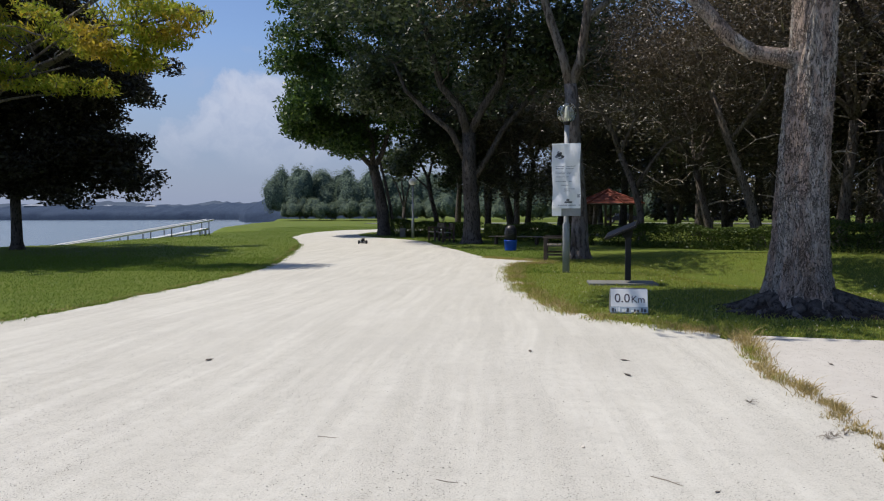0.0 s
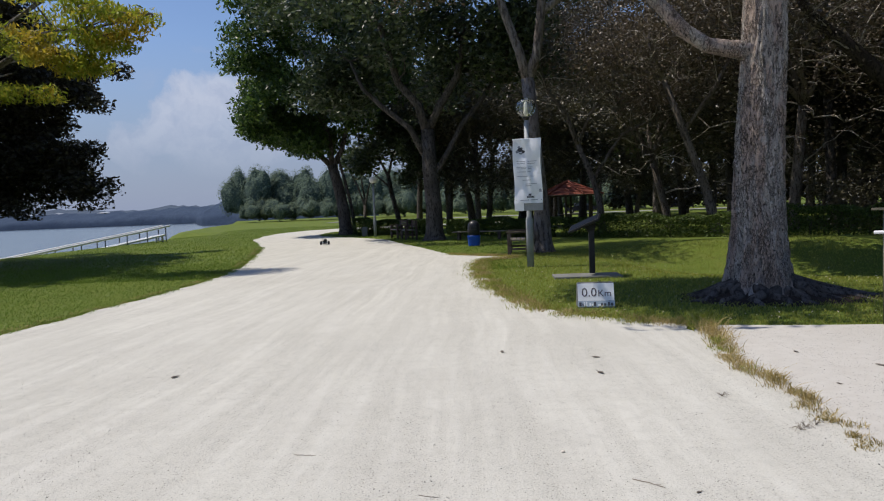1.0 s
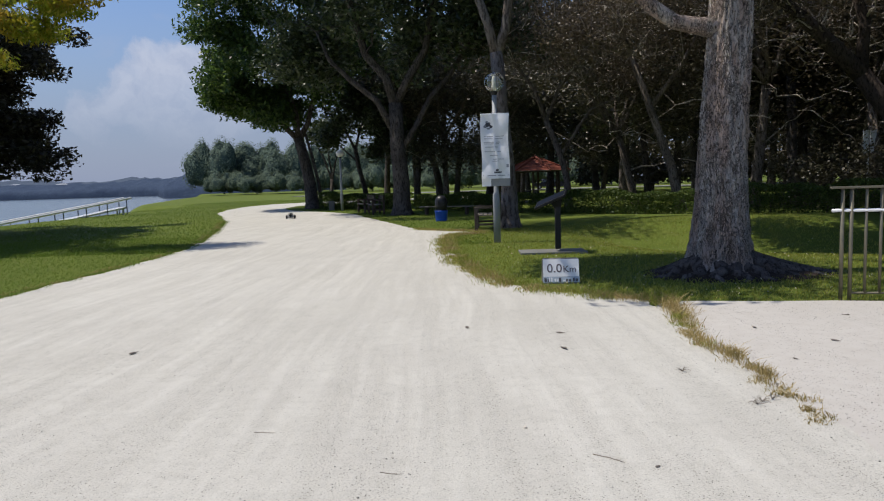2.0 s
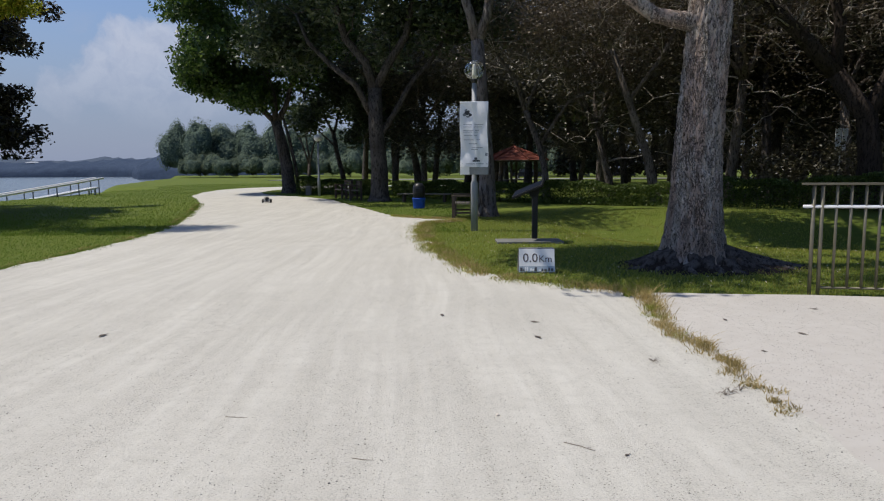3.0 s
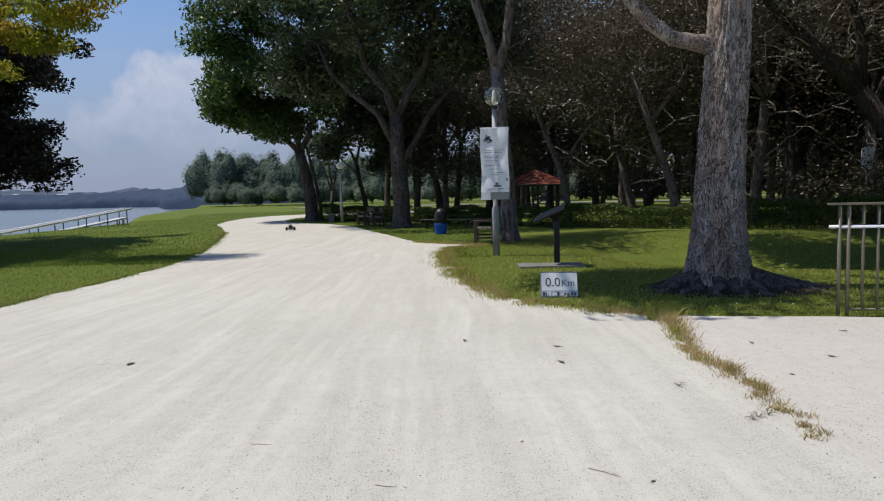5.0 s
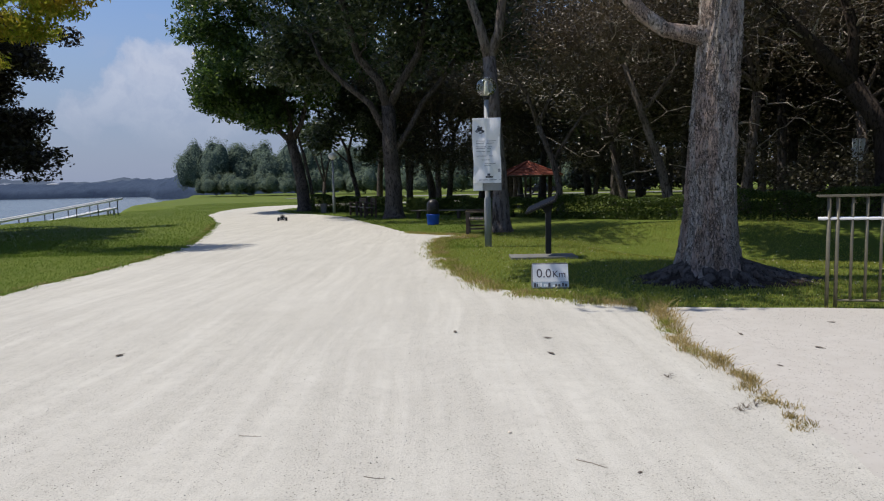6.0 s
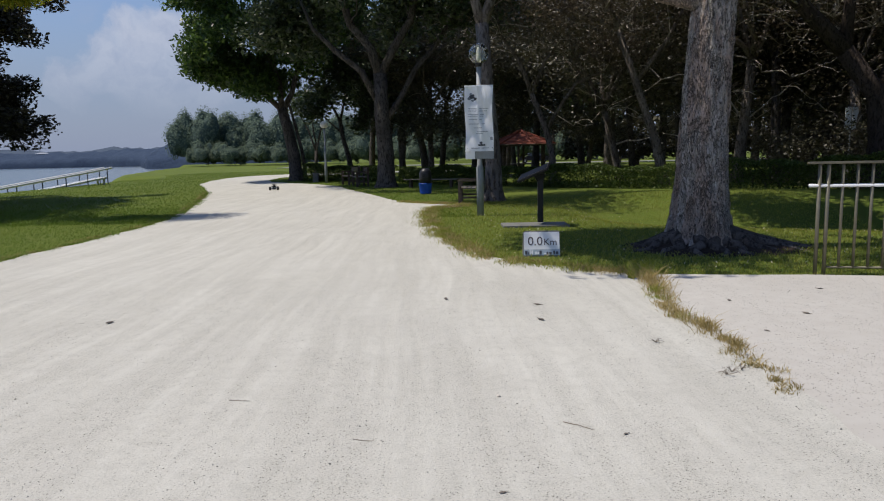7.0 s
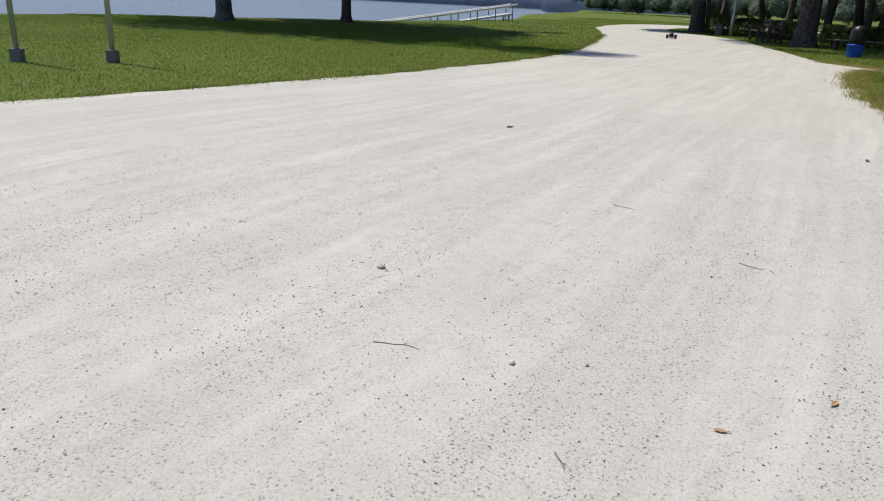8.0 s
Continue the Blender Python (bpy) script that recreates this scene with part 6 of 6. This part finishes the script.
def traffic_sign(at, turn):
    s = thing("road_sign", at, "two narrow white sign panels on a grey post", "sign", turn=turn)
    b = Buf()
    b.tube([(0, 0, -0.05), (0, 0, 2.75)], 0.035, 10)
    part("post", b, M_STEEL, s)
    for x in (-0.17, 0.17):
        b = Buf()
        b.soft_box((x - 0.14, -0.06, 1.95), (x + 0.14, -0.04, 2.75), 0.006)
        part("sign_panel", b, M_WHITE, s)


traffic_sign((15.0, 24.2, 0), 20)


def utility_box(at):
    s = thing("utility_box", at, "small pale concrete utility pillar at the path's edge", "utility box")
    b = Buf()
    b.soft_box((-0.15, -0.13, -0.03), (0.15, 0.13, 0.46), 0.02)
    part("body", b, M_SLAB, s)
    b = Buf()
    b.soft_box((-0.17, -0.15, 0.455), (0.17, 0.15, 0.50), 0.012)
    part("lid", b, M_SLAB, s)


utility_box((-6.9, 38.3, 0))


def parked_car(at, turn):
    s = thing("parked_car", at, "dark parked saloon car on the service road", "car", turn=turn)
    side = [(-2.15, 0.35), (-2.2, 0.62), (-1.95, 0.86), (-1.15, 0.95), (-0.55, 1.38), (0.75, 1.42), (1.35, 1.02), (2.05, 0.92), (2.2, 0.65), (2.15, 0.35)]
    b = Buf()
    n = len(side)
    vs = [(x, -0.86 * (1 - 0.16 * max(0, z - 0.9) / 0.5), z) for x, z in side] + [(x, 0.86 * (1 - 0.16 * max(0, z - 0.9) / 0.5), z) for x, z in side]
    b.add(vs, [tuple(range(n)), tuple(range(2 * n - 1, n - 1, -1))] + [(i, i + n, (i + 1) % n + n, (i + 1) % n) for i in range(n)])
    body = part("body", b, M_CAR_PAINT, s)
    for y, sg in ((-0.82, -1), (0.82, 1)):
        for x0, x1 in ((-0.85, -0.05), (0.02, 0.95)):
            k = Buf()
            k.add([(x0 - 0.15 * (x0 < -0.5), y, 0.99), (x1 + 0.2 * (x1 > 0.5), y, 0.99), (x1, y * 0.90, 1.30), (x0 + 0.28 * (x0 < -0.5), y * 0.90, 1.30)], [(0, 1, 2, 3) if sg < 0 else (3, 2, 1, 0)])
            for v in range(len(k.v)):
                x, yy, z = k.v[v]
                k.v[v] = (x, yy + sg * 0.035, z)
            part("side_window", k, M_WINDOW, body)
    for x in (-1.35, 1.35):
        for y in (-0.80, 0.80):
            k = Buf()
            k.tube([(x, y - 0.10, 0.31), (x, y - 0.09, 0.31), (x, y + 0.09, 0.31), (x, y + 0.10, 0.31)], [0.27, 0.31, 0.31, 0.27], 20)
            wheel = part("wheel", k, M_RUBBER, s, smooth=False)
            k = Buf()
            k.tube([(x, y - 0.108, 0.31), (x, y + 0.108, 0.31)], 0.18, 16)
            part("rim", k, M_ALLOY, wheel)


parked_car((13.5, 99.5, 0.03), -10)
parked_car((26.0, 96.0, 0.03), -14)


def model_car(at, turn):
    """A radio-controlled buggy; its nose points to -y."""
    s = thing("model_car", at, "black radio-controlled buggy with fat tyres on the pale path", "model car", turn=turn)
    r = 0.072
    for x, y, name in ((-0.165, -0.20, "front"), (0.165, -0.20, "front"), (-0.165, 0.21, "rear"), (0.165, 0.21, "rear")):
        k = Buf()
        w = 0.038 if name == "front" else 0.044
        k.tube([(x - w, y, r), (x - w * 0.8, y, r), (x - w * 0.3, y, r), (x + w * 0.3, y, r), (x + w * 0.8, y, r), (x + w, y, r)], [r * 0.72, r * 0.93, r, r, r * 0.93, r * 0.72], 22)
        wheel = part("wheel", k, M_RUBBER, s, "fat black rubber tyre", True)
        k = Buf()
        k.tube([(x - w - 0.002, y, r), (x + w + 0.002, y, r)], r * 0.55, 14)
        part("rim", k, M_BIN_BLACK, wheel)
        for j in range(18):
            a = 2 * math.pi * j / 18
            k = Buf()
            m = Matrix.Translation((x, y, r)) @ pose(0, 0, 0, math.degrees(a), 0, 0)
            k.soft_box((-w * 0.7, -0.006, r * 0.985), (w * 0.7, 0.006, r * 1.05), 0.002, m)
            part("tread_block", k, M_RUBBER, wheel)
        k = Buf()
        k.tube([(x * 0.35, y * 0.92, 0.075), (x - math.copysign(w, x), y, r)], 0.008, 6)
        part("axle_arm", k, M_ALLOY, s)
        k = Buf()
        k.tube([(x * 0.42, y * 0.85, 0.145), (x * 0.78, y, 0.075)], [0.012, 0.009], 8)
        part("shock_absorber", k, M_ALLOY, s)
    k = Buf()
    k.soft_box((-0.065, -0.26, 0.045), (0.065, 0.24, 0.07), 0.008)
    part("chassis", k, M_BIN_BLACK, s)
    k = Buf()
    k.soft_box((-0.09, -0.295, 0.04), (0.09, -0.255, 0.085), 0.012)
    part("front_bumper", k, M_BIN_BLACK, s)
    k = Buf()
    k.soft_box((-0.15, 0.285, 0.075), (0.15, 0.315, 0.11), 0.01)
    part("rear_bumper", k, M_BIN_BLACK, s)
    # shell: nose, cabin with open window frames, roof and rear deck
    k = Buf()
    k.add([(-0.075, -0.265, 0.085), (0.075, -0.265, 0.085), (0.10, -0.10, 0.085), (-0.10, -0.10, 0.085), (-0.062, -0.255, 0.125), (0.062, -0.255, 0.125), (0.095, -0.085, 0.165), (-0.095, -0.085, 0.165)],
          [(0, 3, 2, 1), (4, 5, 6, 7), (0, 1, 5, 4), (1, 2, 6, 5), (2, 3, 7, 6), (3, 0, 4, 7)])
    part("bonnet", k, M_CARBODY, s)
    k = Buf()
    k.soft_box((-0.102, -0.10, 0.07), (0.102, 0.14, 0.155), 0.016)
    part("door_panels", k, M_CARBODY, s)
    k = Buf()
    k.soft_box((-0.082, -0.035, 0.232), (0.082, 0.115, 0.246), 0.007)
    part("roof", k, M_CARBODY, s)
    for x in (-1, 1):
        for line in ([(0.094, -0.10, 0.155), (0.078, -0.03, 0.238)], [(0.098, 0.045, 0.15), (0.08, 0.05, 0.238)], [(0.096, 0.14, 0.15), (0.078, 0.11, 0.238)]):
            k = Buf()
            k.tube([(x * p, q, z) for p, q, z in line], 0.0075, 6)
            part("roof_pillar", k, M_CARBODY, s)
    k = Buf()
    k.soft_box((-0.085, 0.14, 0.115), (0.085, 0.285, 0.175), 0.022)
    part("rear_deck", k, M_CARBODY, s)
    k = Buf()
    k.tube([(-0.05, 0.235, 0.155), (-0.04, 0.235, 0.155), (0.04, 0.235, 0.155), (0.05, 0.235, 0.155)], [0.055, 0.068, 0.068, 0.055], 18)
    part("spare_tyre", k, M_RUBBER, s, smooth=True)
    k = Buf()
    k.tube([(0.05, 0.09, 0.245), (0.05, 0.09, 0.33)], 0.0018, 4)
    part("aerial", k, M_BIN_BLACK, s)
    for x in (-0.05, 0.05):
        k = Buf()
        k.tube([(x, -0.262, 0.105), (x, -0.258, 0.105)], 0.013, 10)
        part("headlight", k, M_WHITE, s)


model_car((-7.0, 28.9, 0.0), 12)

# ---- small things on the path ----


def pebble(x, y, size, mat, label, seed, z=0.0):
    rg = np.random.default_rng(seed)
    bm = bmesh.new()
    bmesh.ops.create_icosphere(bm, subdivisions=2, radius=1.0)
    for p in bm.verts:
        k = 1 + 0.22 * noise.noise(p.co * 1.4 + Vector((seed, 0, 0)))
        p.co = Vector((p.co.x * size * 0.62, p.co.y * size * 0.48, p.co.z * size * 0.34 + size * 0.26)) * k
    me = bpy.data.meshes.new("pebble")
    bm.to_mesh(me)
    bm.free()
    me.materials.append(mat)
    ob = new("pebble", me)
    ob.matrix_basis = pose(x, y, z, 0, 0, rg.uniform(0, 180))
    tagged(ob, label, "pebble", "pebbles on the path")


def fallen_leaf(x, y, size, mat, label, seed, z=0.0):
    rg = np.random.default_rng(seed)
    b = Buf()
    n = 7
    rows = []
    for i in range(n + 1):
        t = i / n
        w = 0.20 * size * math.sin(math.pi * min(1, t * 0.94 + 0.03)) ** 0.8
        lift = 0.05 * size * (t - 0.4) ** 2 * 4 + 0.003
        rows.append([(t * size - size / 2, -w, lift + w * 0.5), (t * size - size / 2, 0, lift), (t * size - size / 2, w, lift + w * 0.35)])
    vs = [p for r in rows for p in r]
    fs = [(i * 3 + k, i * 3 + k + 1, i * 3 + k + 4, i * 3 + k + 3) for i in range(n) for k in range(2)]
    m = len(vs)
    b.add(vs + [(x_, y_, z_ - 0.0012) for x_, y_, z_ in vs], fs + [tuple(q + m for q in reversed(f)) for f in fs])
    b.tube([(-size / 2, 0, 0.004 + 0.06 * size), (-size * 0.72, 0.02 * size, 0.004)], 0.0015, 4)
    ob = new("fallen_leaf", b.mesh("fallen_leaf", mat))
    ob.matrix_basis = pose(x, y, z, 0, 0, rg.uniform(0, 360))
    tagged(ob, label, "leaf", "fallen leaves on the path")


def twig(x, y, length, turn, r, seed, z=0.0):
    rg = np.random.default_rng(seed)
    b = Buf()
    pts = wander((-length / 2, 0, r), (length / 2, 0, r * 1.4), 5, 0.16, rg)
    pts = [Vector((p.x, p.y, max(r, p.z * 0.3 + r))) for p in pts]
    b.tube(pts, [r, r, r * 0.9, r * 0.8, r * 0.7, r * 0.4], 6)
    b.tube([pts[3], pts[3] + Vector((length * 0.12, length * 0.1, r))], [r * 0.6, r * 0.3], 5)
    ob = new("twig", b.mesh("twig", M_TWIG))
    ob.matrix_basis = pose(x, y, z, 0, 0, turn)
    tagged(ob, "thin dry grey-brown twig lying on the path", "twig", "twigs on the path")


for i, (x, y, s) in enumerate(((-0.10, 2.21, 0.030), (-0.18, 1.79, 0.034), (-0.35, 0.744, 0.036), (1.51, 3.22, 0.026), (2.14, 2.36, 0.032), (2.20, 2.06, 0.03), (-0.34, 2.13, 0.026), (-0.28, 3.17, 0.022),
                                (0.34, 1.21, 0.026), (-0.85, 1.01, 0.028), (0.2, 1.42, 0.022), (0.31, 0.59, 0.022), (-0.31, 2.11, 0.02), (2.66, 2.9, 0.03))):
    pebble(x, y, s * 0.29, M_DARK_STONE, "small dark grey pebble on the pale path", 200 + i, -0.006 if x > 2.3 else 0.0)
for i, (x, y, s) in enumerate(((-1.347, 1.03, 0.045), (-0.55, 0.62, 0.03), (0.62, 2.6, 0.03))):
    pebble(x, y, s * 0.7, M_PALE_STONE, "small pale tan pebble on the path", 230 + i)
for i, (x, y, s, dead) in enumerate(((0.324, 0.952, 0.055, 1), (0.07, 0.613, 0.05, 1), (0.55, 1.5, 0.045, 0), (0.34, 5.24, 0.11, 0), (1.15, 4.92, 0.10, 0), (1.10, 4.36, 0.13, 0), (-2.46, 4.54, 0.13, 0),
                                     (2.86, 4.97, 0.10, 0), (3.26, 4.42, 0.10, 0), (1.18, 2.05, 0.045, 0), (3.9, 5.4, 0.08, 0), (2.7, 3.9, 0.06, 0))):
    fallen_leaf(x, y, s * 0.72, M_DEAD_LEAF if dead else M_DARK_LEAF, "curled orange-brown dead leaf on the path" if dead else "dry dark brown leaf on pale ground", 250 + i, -0.006 if x > 2.35 else 0.0)
for i, (x, y, ln, turn, r) in enumerate(((-0.905, 0.505, 0.16, 16, 0.0022), (0.977, 2.16, 0.17, -40, 0.003), (-0.06, 2.04, 0.11, -14, 0.0025), (-0.81, 2.61, 0.13, -8, 0.0022), (-0.24, 0.245, 0.07, -50, 0.003),
                                         (0.60, 0.77, 0.10, -60, 0.0025))):
    twig(x, y, ln, turn, r * 0.72, 280 + i)


def dry_sprig(x, y, seed):
    rg = np.random.default_rng(seed)
    b = Buf()
    for k in range(9):
        a = rg.uniform(0, 2 * math.pi)
        ln = rg.uniform(0.025, 0.065)
        b.tube([(0, 0, 0.002), (math.cos(a) * ln * 0.5, math.sin(a) * ln * 0.5, rg.uniform(0.01, 0.04)), (math.cos(a) * ln, math.sin(a) * ln, rg.uniform(0.0, 0.03))], [0.002, 0.0016, 0.0008], 4)
    ob = new("weed_sprig", b.mesh("weed_sprig", M_TWIG))
    ob.matrix_basis = pose(x, y, 0.0)
    tagged(ob, "small dry weed sprig growing from the path", "weed", "dry weeds")


for i, (x, y) in enumerate(((1.80, 3.63), (2.05, 2.95), (2.0, 2.9), (2.12, 2.98))):
    dry_sprig(x, y, 300 + i)


# loose chippings, thicker towards the camera's end of the path
def chippings():
    rg = np.random.default_rng(41)
    n = 130000
    y = -0.9 + 7.0 * rg.uniform(0, 1, n) ** 1.6
    y = np.where(y < 0.0, y - rg.exponential(0.5, n), y)
    x = rg.uniform(-4.0, 4.6, n)
    keep = np.array([noise.noise(Vector((p * 3.2, q * 0.55, 2.0))) + 0.5 * noise.noise(Vector((p * 9.0, q * 6.0, 7.0))) for p, q in zip(x, y)]) > rg.normal(0.0, 0.22, n)
    x, y = x[keep], y[keep]
    n = len(x)
    s = rg.uniform(0.0012, 0.0025, n) * rg.choice([1, 1, 1, 1, 1.4, 2.1], n)
    c = np.stack([x, y, np.where(x > 2.26, -0.006, 0.0) + s * 0.1], 1)
    unit = np.array([(1, 0, 0), (-0.5, 0.87, 0), (-0.5, -0.87, 0), (0, 0, 0.8)])
    turn = rg.uniform(0, 2 * np.pi, n)
    rot = np.stack([np.cos(turn), -np.sin(turn), np.sin(turn), np.cos(turn)], 1).reshape(n, 2, 2)
    v = np.repeat(unit[None], n, 0) * s[:, None, None] * rg.uniform(0.6, 1.4, (n, 1, 3))
    v[:, :, :2] = np.einsum("nij,nkj->nki", rot, v[:, :, :2])
    v += c[:, None]
    me = bpy.data.meshes.new("loose_chippings")
    faces = np.array([(0, 1, 3), (1, 2, 3), (2, 0, 3)])
    f = (np.arange(n)[:, None, None] * 4 + faces[None]).reshape(-1, 3)
    me.from_pydata(v.reshape(-1, 3).tolist(), [], f.tolist())
    me.materials.append(M_STONE_BITS)
    ob = new("loose_chippings", me)
    tagged(ob, "scattered grey stone chippings on the pale path", "gravel", kind="stuff")


chippings()

# ---- grass ----


def blade_corners(x, y, z, height, rg, width=0.006, lean=0.45):
    n = len(x)
    a = rg.uniform(0, 2 * np.pi, n)
    h = height * rg.uniform(0.5, 1.3, n)
    w = width * rg.uniform(0.7, 1.4, n)
    sx, sy = np.cos(a) * w, np.sin(a) * w
    l = rg.normal(0, lean, (n, 2)) * h[:, None]
    base = np.stack([x, y, z - 0.01], 1)
    p0, p1 = base + np.stack([sx, sy, 0 * sx], 1), base - np.stack([sx, sy, 0 * sx], 1)
    mid = base + np.stack([l[:, 0] * 0.35, l[:, 1] * 0.35, h * 0.6], 1)
    tip = base + np.stack([l[:, 0], l[:, 1], h], 1)
    return np.stack([p0, mid + np.stack([sx, sy, 0 * sx], 1) * 0.7, tip, mid - np.stack([sx, sy, 0 * sx], 1) * 0.7], 1).reshape(-1, 3), p1


def inside(px, py, loop):
    """Which of the points lie inside the outline."""
    res = np.zeros(len(px), bool)
    for (ax, ay), (bx, by) in zip(loop, loop[1:] + loop[:1]):
        if ay != by:
            hit = ((ay > py) != (by > py)) & (px < (bx - ax) * (py - ay) / (by - ay) + ax)
            res ^= hit
    return res


def grass(name, label, region, count, height, mat, seed, power=1.0, width=0.006):
    rg = np.random.default_rng(seed)
    (x0, x1), (y0, y1) = region
    x = rg.uniform(x0, x1, count)
    y = y0 + (y1 - y0) * rg.uniform(0, 1, count) ** power
    loop = left_edge + right_edge
    ok = ~inside(x, y, loop) & ~inside(x, y, pave_loop) & (x > shore_x(y) + 0.3) & (np.hypot(x - 3.9, (y - 8.4) * 1.3) > 0.75)
    x, y = x[ok], y[ok]
    v, _ = blade_corners(x, y, ground_z(x, y), height, rg, width)
    ob = new(name, quads_mesh(name, v, mat))
    tagged(ob, label, "grass", kind="stuff")


grass("grass", "short green lawn grass beside the marker and railing", ((0, 9.5), (5.2, 19)), 90000, 0.050, M_GRASS, 61, 1.5)
grass("grass", "short green lawn grass between path and lake", ((-26, -5.6), (0.5, 19)), 220000, 0.036, M_GRASS_LAKE, 62, 1.1, 0.006)
grass("grass", "lawn grass farther along the path", ((-26, 1), (14, 75)), 120000, 0.05, M_GRASS_LAKE, 63, 1.7, 0.014)


def edge_tufts(name, label, line, per_m, spread, height, mat, seed, width=0.005):
    rg = np.random.default_rng(seed)
    xs, ys = [], []
    for (ax, ay), (bx, by) in zip(line, line[1:]):
        n = int(math.hypot(bx - ax, by - ay) * per_m)
        t = rg.uniform(0, 1, n)
        xs.append(ax + (bx - ax) * t + rg.normal(0, spread, n))
        ys.append(ay + (by - ay) * t + rg.normal(0, spread, n))
    x, y = np.concatenate(xs), np.concatenate(ys)
    keep = np.array([noise.noise(Vector((p * 2.2, q * 2.2, seed))) for p, q in zip(x, y)]) > -0.12
    v, _ = blade_corners(x[keep], y[keep], ground_z(x[keep], y[keep]) + 0.01, height, rg, width, 0.6)
    ob = new(name, quads_mesh(name, v, mat))
    tagged(ob, label, "grass", kind="stuff")


RIGHT_LAWN = [p for p in PATH_RIGHT if 6.3 < p[1] < 20 and p[0] > -1.2]
edge_tufts("edge_grass", "dry ragged grass along the lawn's edge", RIGHT_LAWN, 900, 0.10, 0.075, M_GRASS_DRY, 71)
edge_tufts("edge_grass", "green ragged grass along the lawn's edge", RIGHT_LAWN, 700, 0.14, 0.085, M_GRASS, 72)
edge_tufts("edge_grass", "ragged grass along the lakeside edge of the path", [p for p in PATH_LEFT if 1 < p[1] < 30], 380, 0.075, 0.040, M_GRASS_LAKE, 73, 0.006)
edge_tufts("edge_grass", "yellowed grass along the lakeside edge of the path", [(x - 0.12, y) for x, y in PATH_LEFT if 1 < y < 30], 190, 0.10, 0.035, M_GRASS_DRY, 74, 0.006)
JOINT = [(2.60, 6.7), (2.36, 5.55), (2.22, 4.7), (2.24, 4.2), (2.27, 3.8), (2.26, 3.35), (2.26, 2.95), (2.24, 2.55)]


def joint_tufts():
    """Separate dry tussocks in the joint between path and pavement, larger towards the lawn."""
    rg = np.random.default_rng(75)
    k = -1
    for y in np.arange(6.55, 2.55, -0.075):
        y = y + rg.normal(0, 0.02)
        if y < 5.6 and noise.noise(Vector((0.0, y * 2.3, 5.0))) < -0.45:
            continue
        k += 1
        x = np.interp(y, [p[1] for p in JOINT][::-1], [p[0] for p in JOINT][::-1]) + rg.normal(0, 0.035)
        n = int(rg.uniform(25, 110))
        h = np.interp(y, [2.6, 4, 5.5, 6.5], [0.045, 0.065, 0.085, 0.14]) * rg.uniform(0.55, 1.25)
        sp = np.interp(y, [2.6, 5, 6.5], [0.028, 0.045, 0.075]) * rg.uniform(0.7, 1.2)
        px, py = rg.normal(0, sp, n), rg.normal(0, sp * 1.2, n)
        v, _ = blade_corners(px, py, np.zeros(n), h, rg, 0.0040, 0.75)
        green = k < 4 or rg.uniform() < 0.12
        ob = new("grass_tuft", quads_mesh("grass_tuft", v, M_GRASS if green else M_GRASS_DRY))
        ob.matrix_basis = pose(x, y, -0.005)
        tagged(ob, "green and straw-coloured grass tuft in the paving joint" if green else "dry straw-coloured grass tuft in the paving joint", "grass tuft", "tufts in the paving joint", "stuff")


joint_tufts()


def lawn_litter():
    """Small pale dry leaves and clover heads scattered through the shaded lawn."""
    rg = np.random.default_rng(77)
    n = 1500
    x, y = rg.uniform(-0.2, 9.0, n), 6.6 + 11.0 * rg.uniform(0, 1, n) ** 1.4
    ok = ~inside(x, y, left_edge + right_edge) & ~inside(x, y, pave_loop)
    x, y = x[ok], y[ok]
    c = np.stack([x, y, ground_z(x, y) + rg.uniform(0.02, 0.05, len(x))], 1)
    ob = new("leaf_litter", quads_mesh("leaf_litter", leaf_corners(c, 0.030, rg, 0.8, 0.0, 0.6), M_LITTER))
    tagged(ob, "tiny pale dry leaves scattered over the lawn", "leaves", kind="stuff")


lawn_litter()
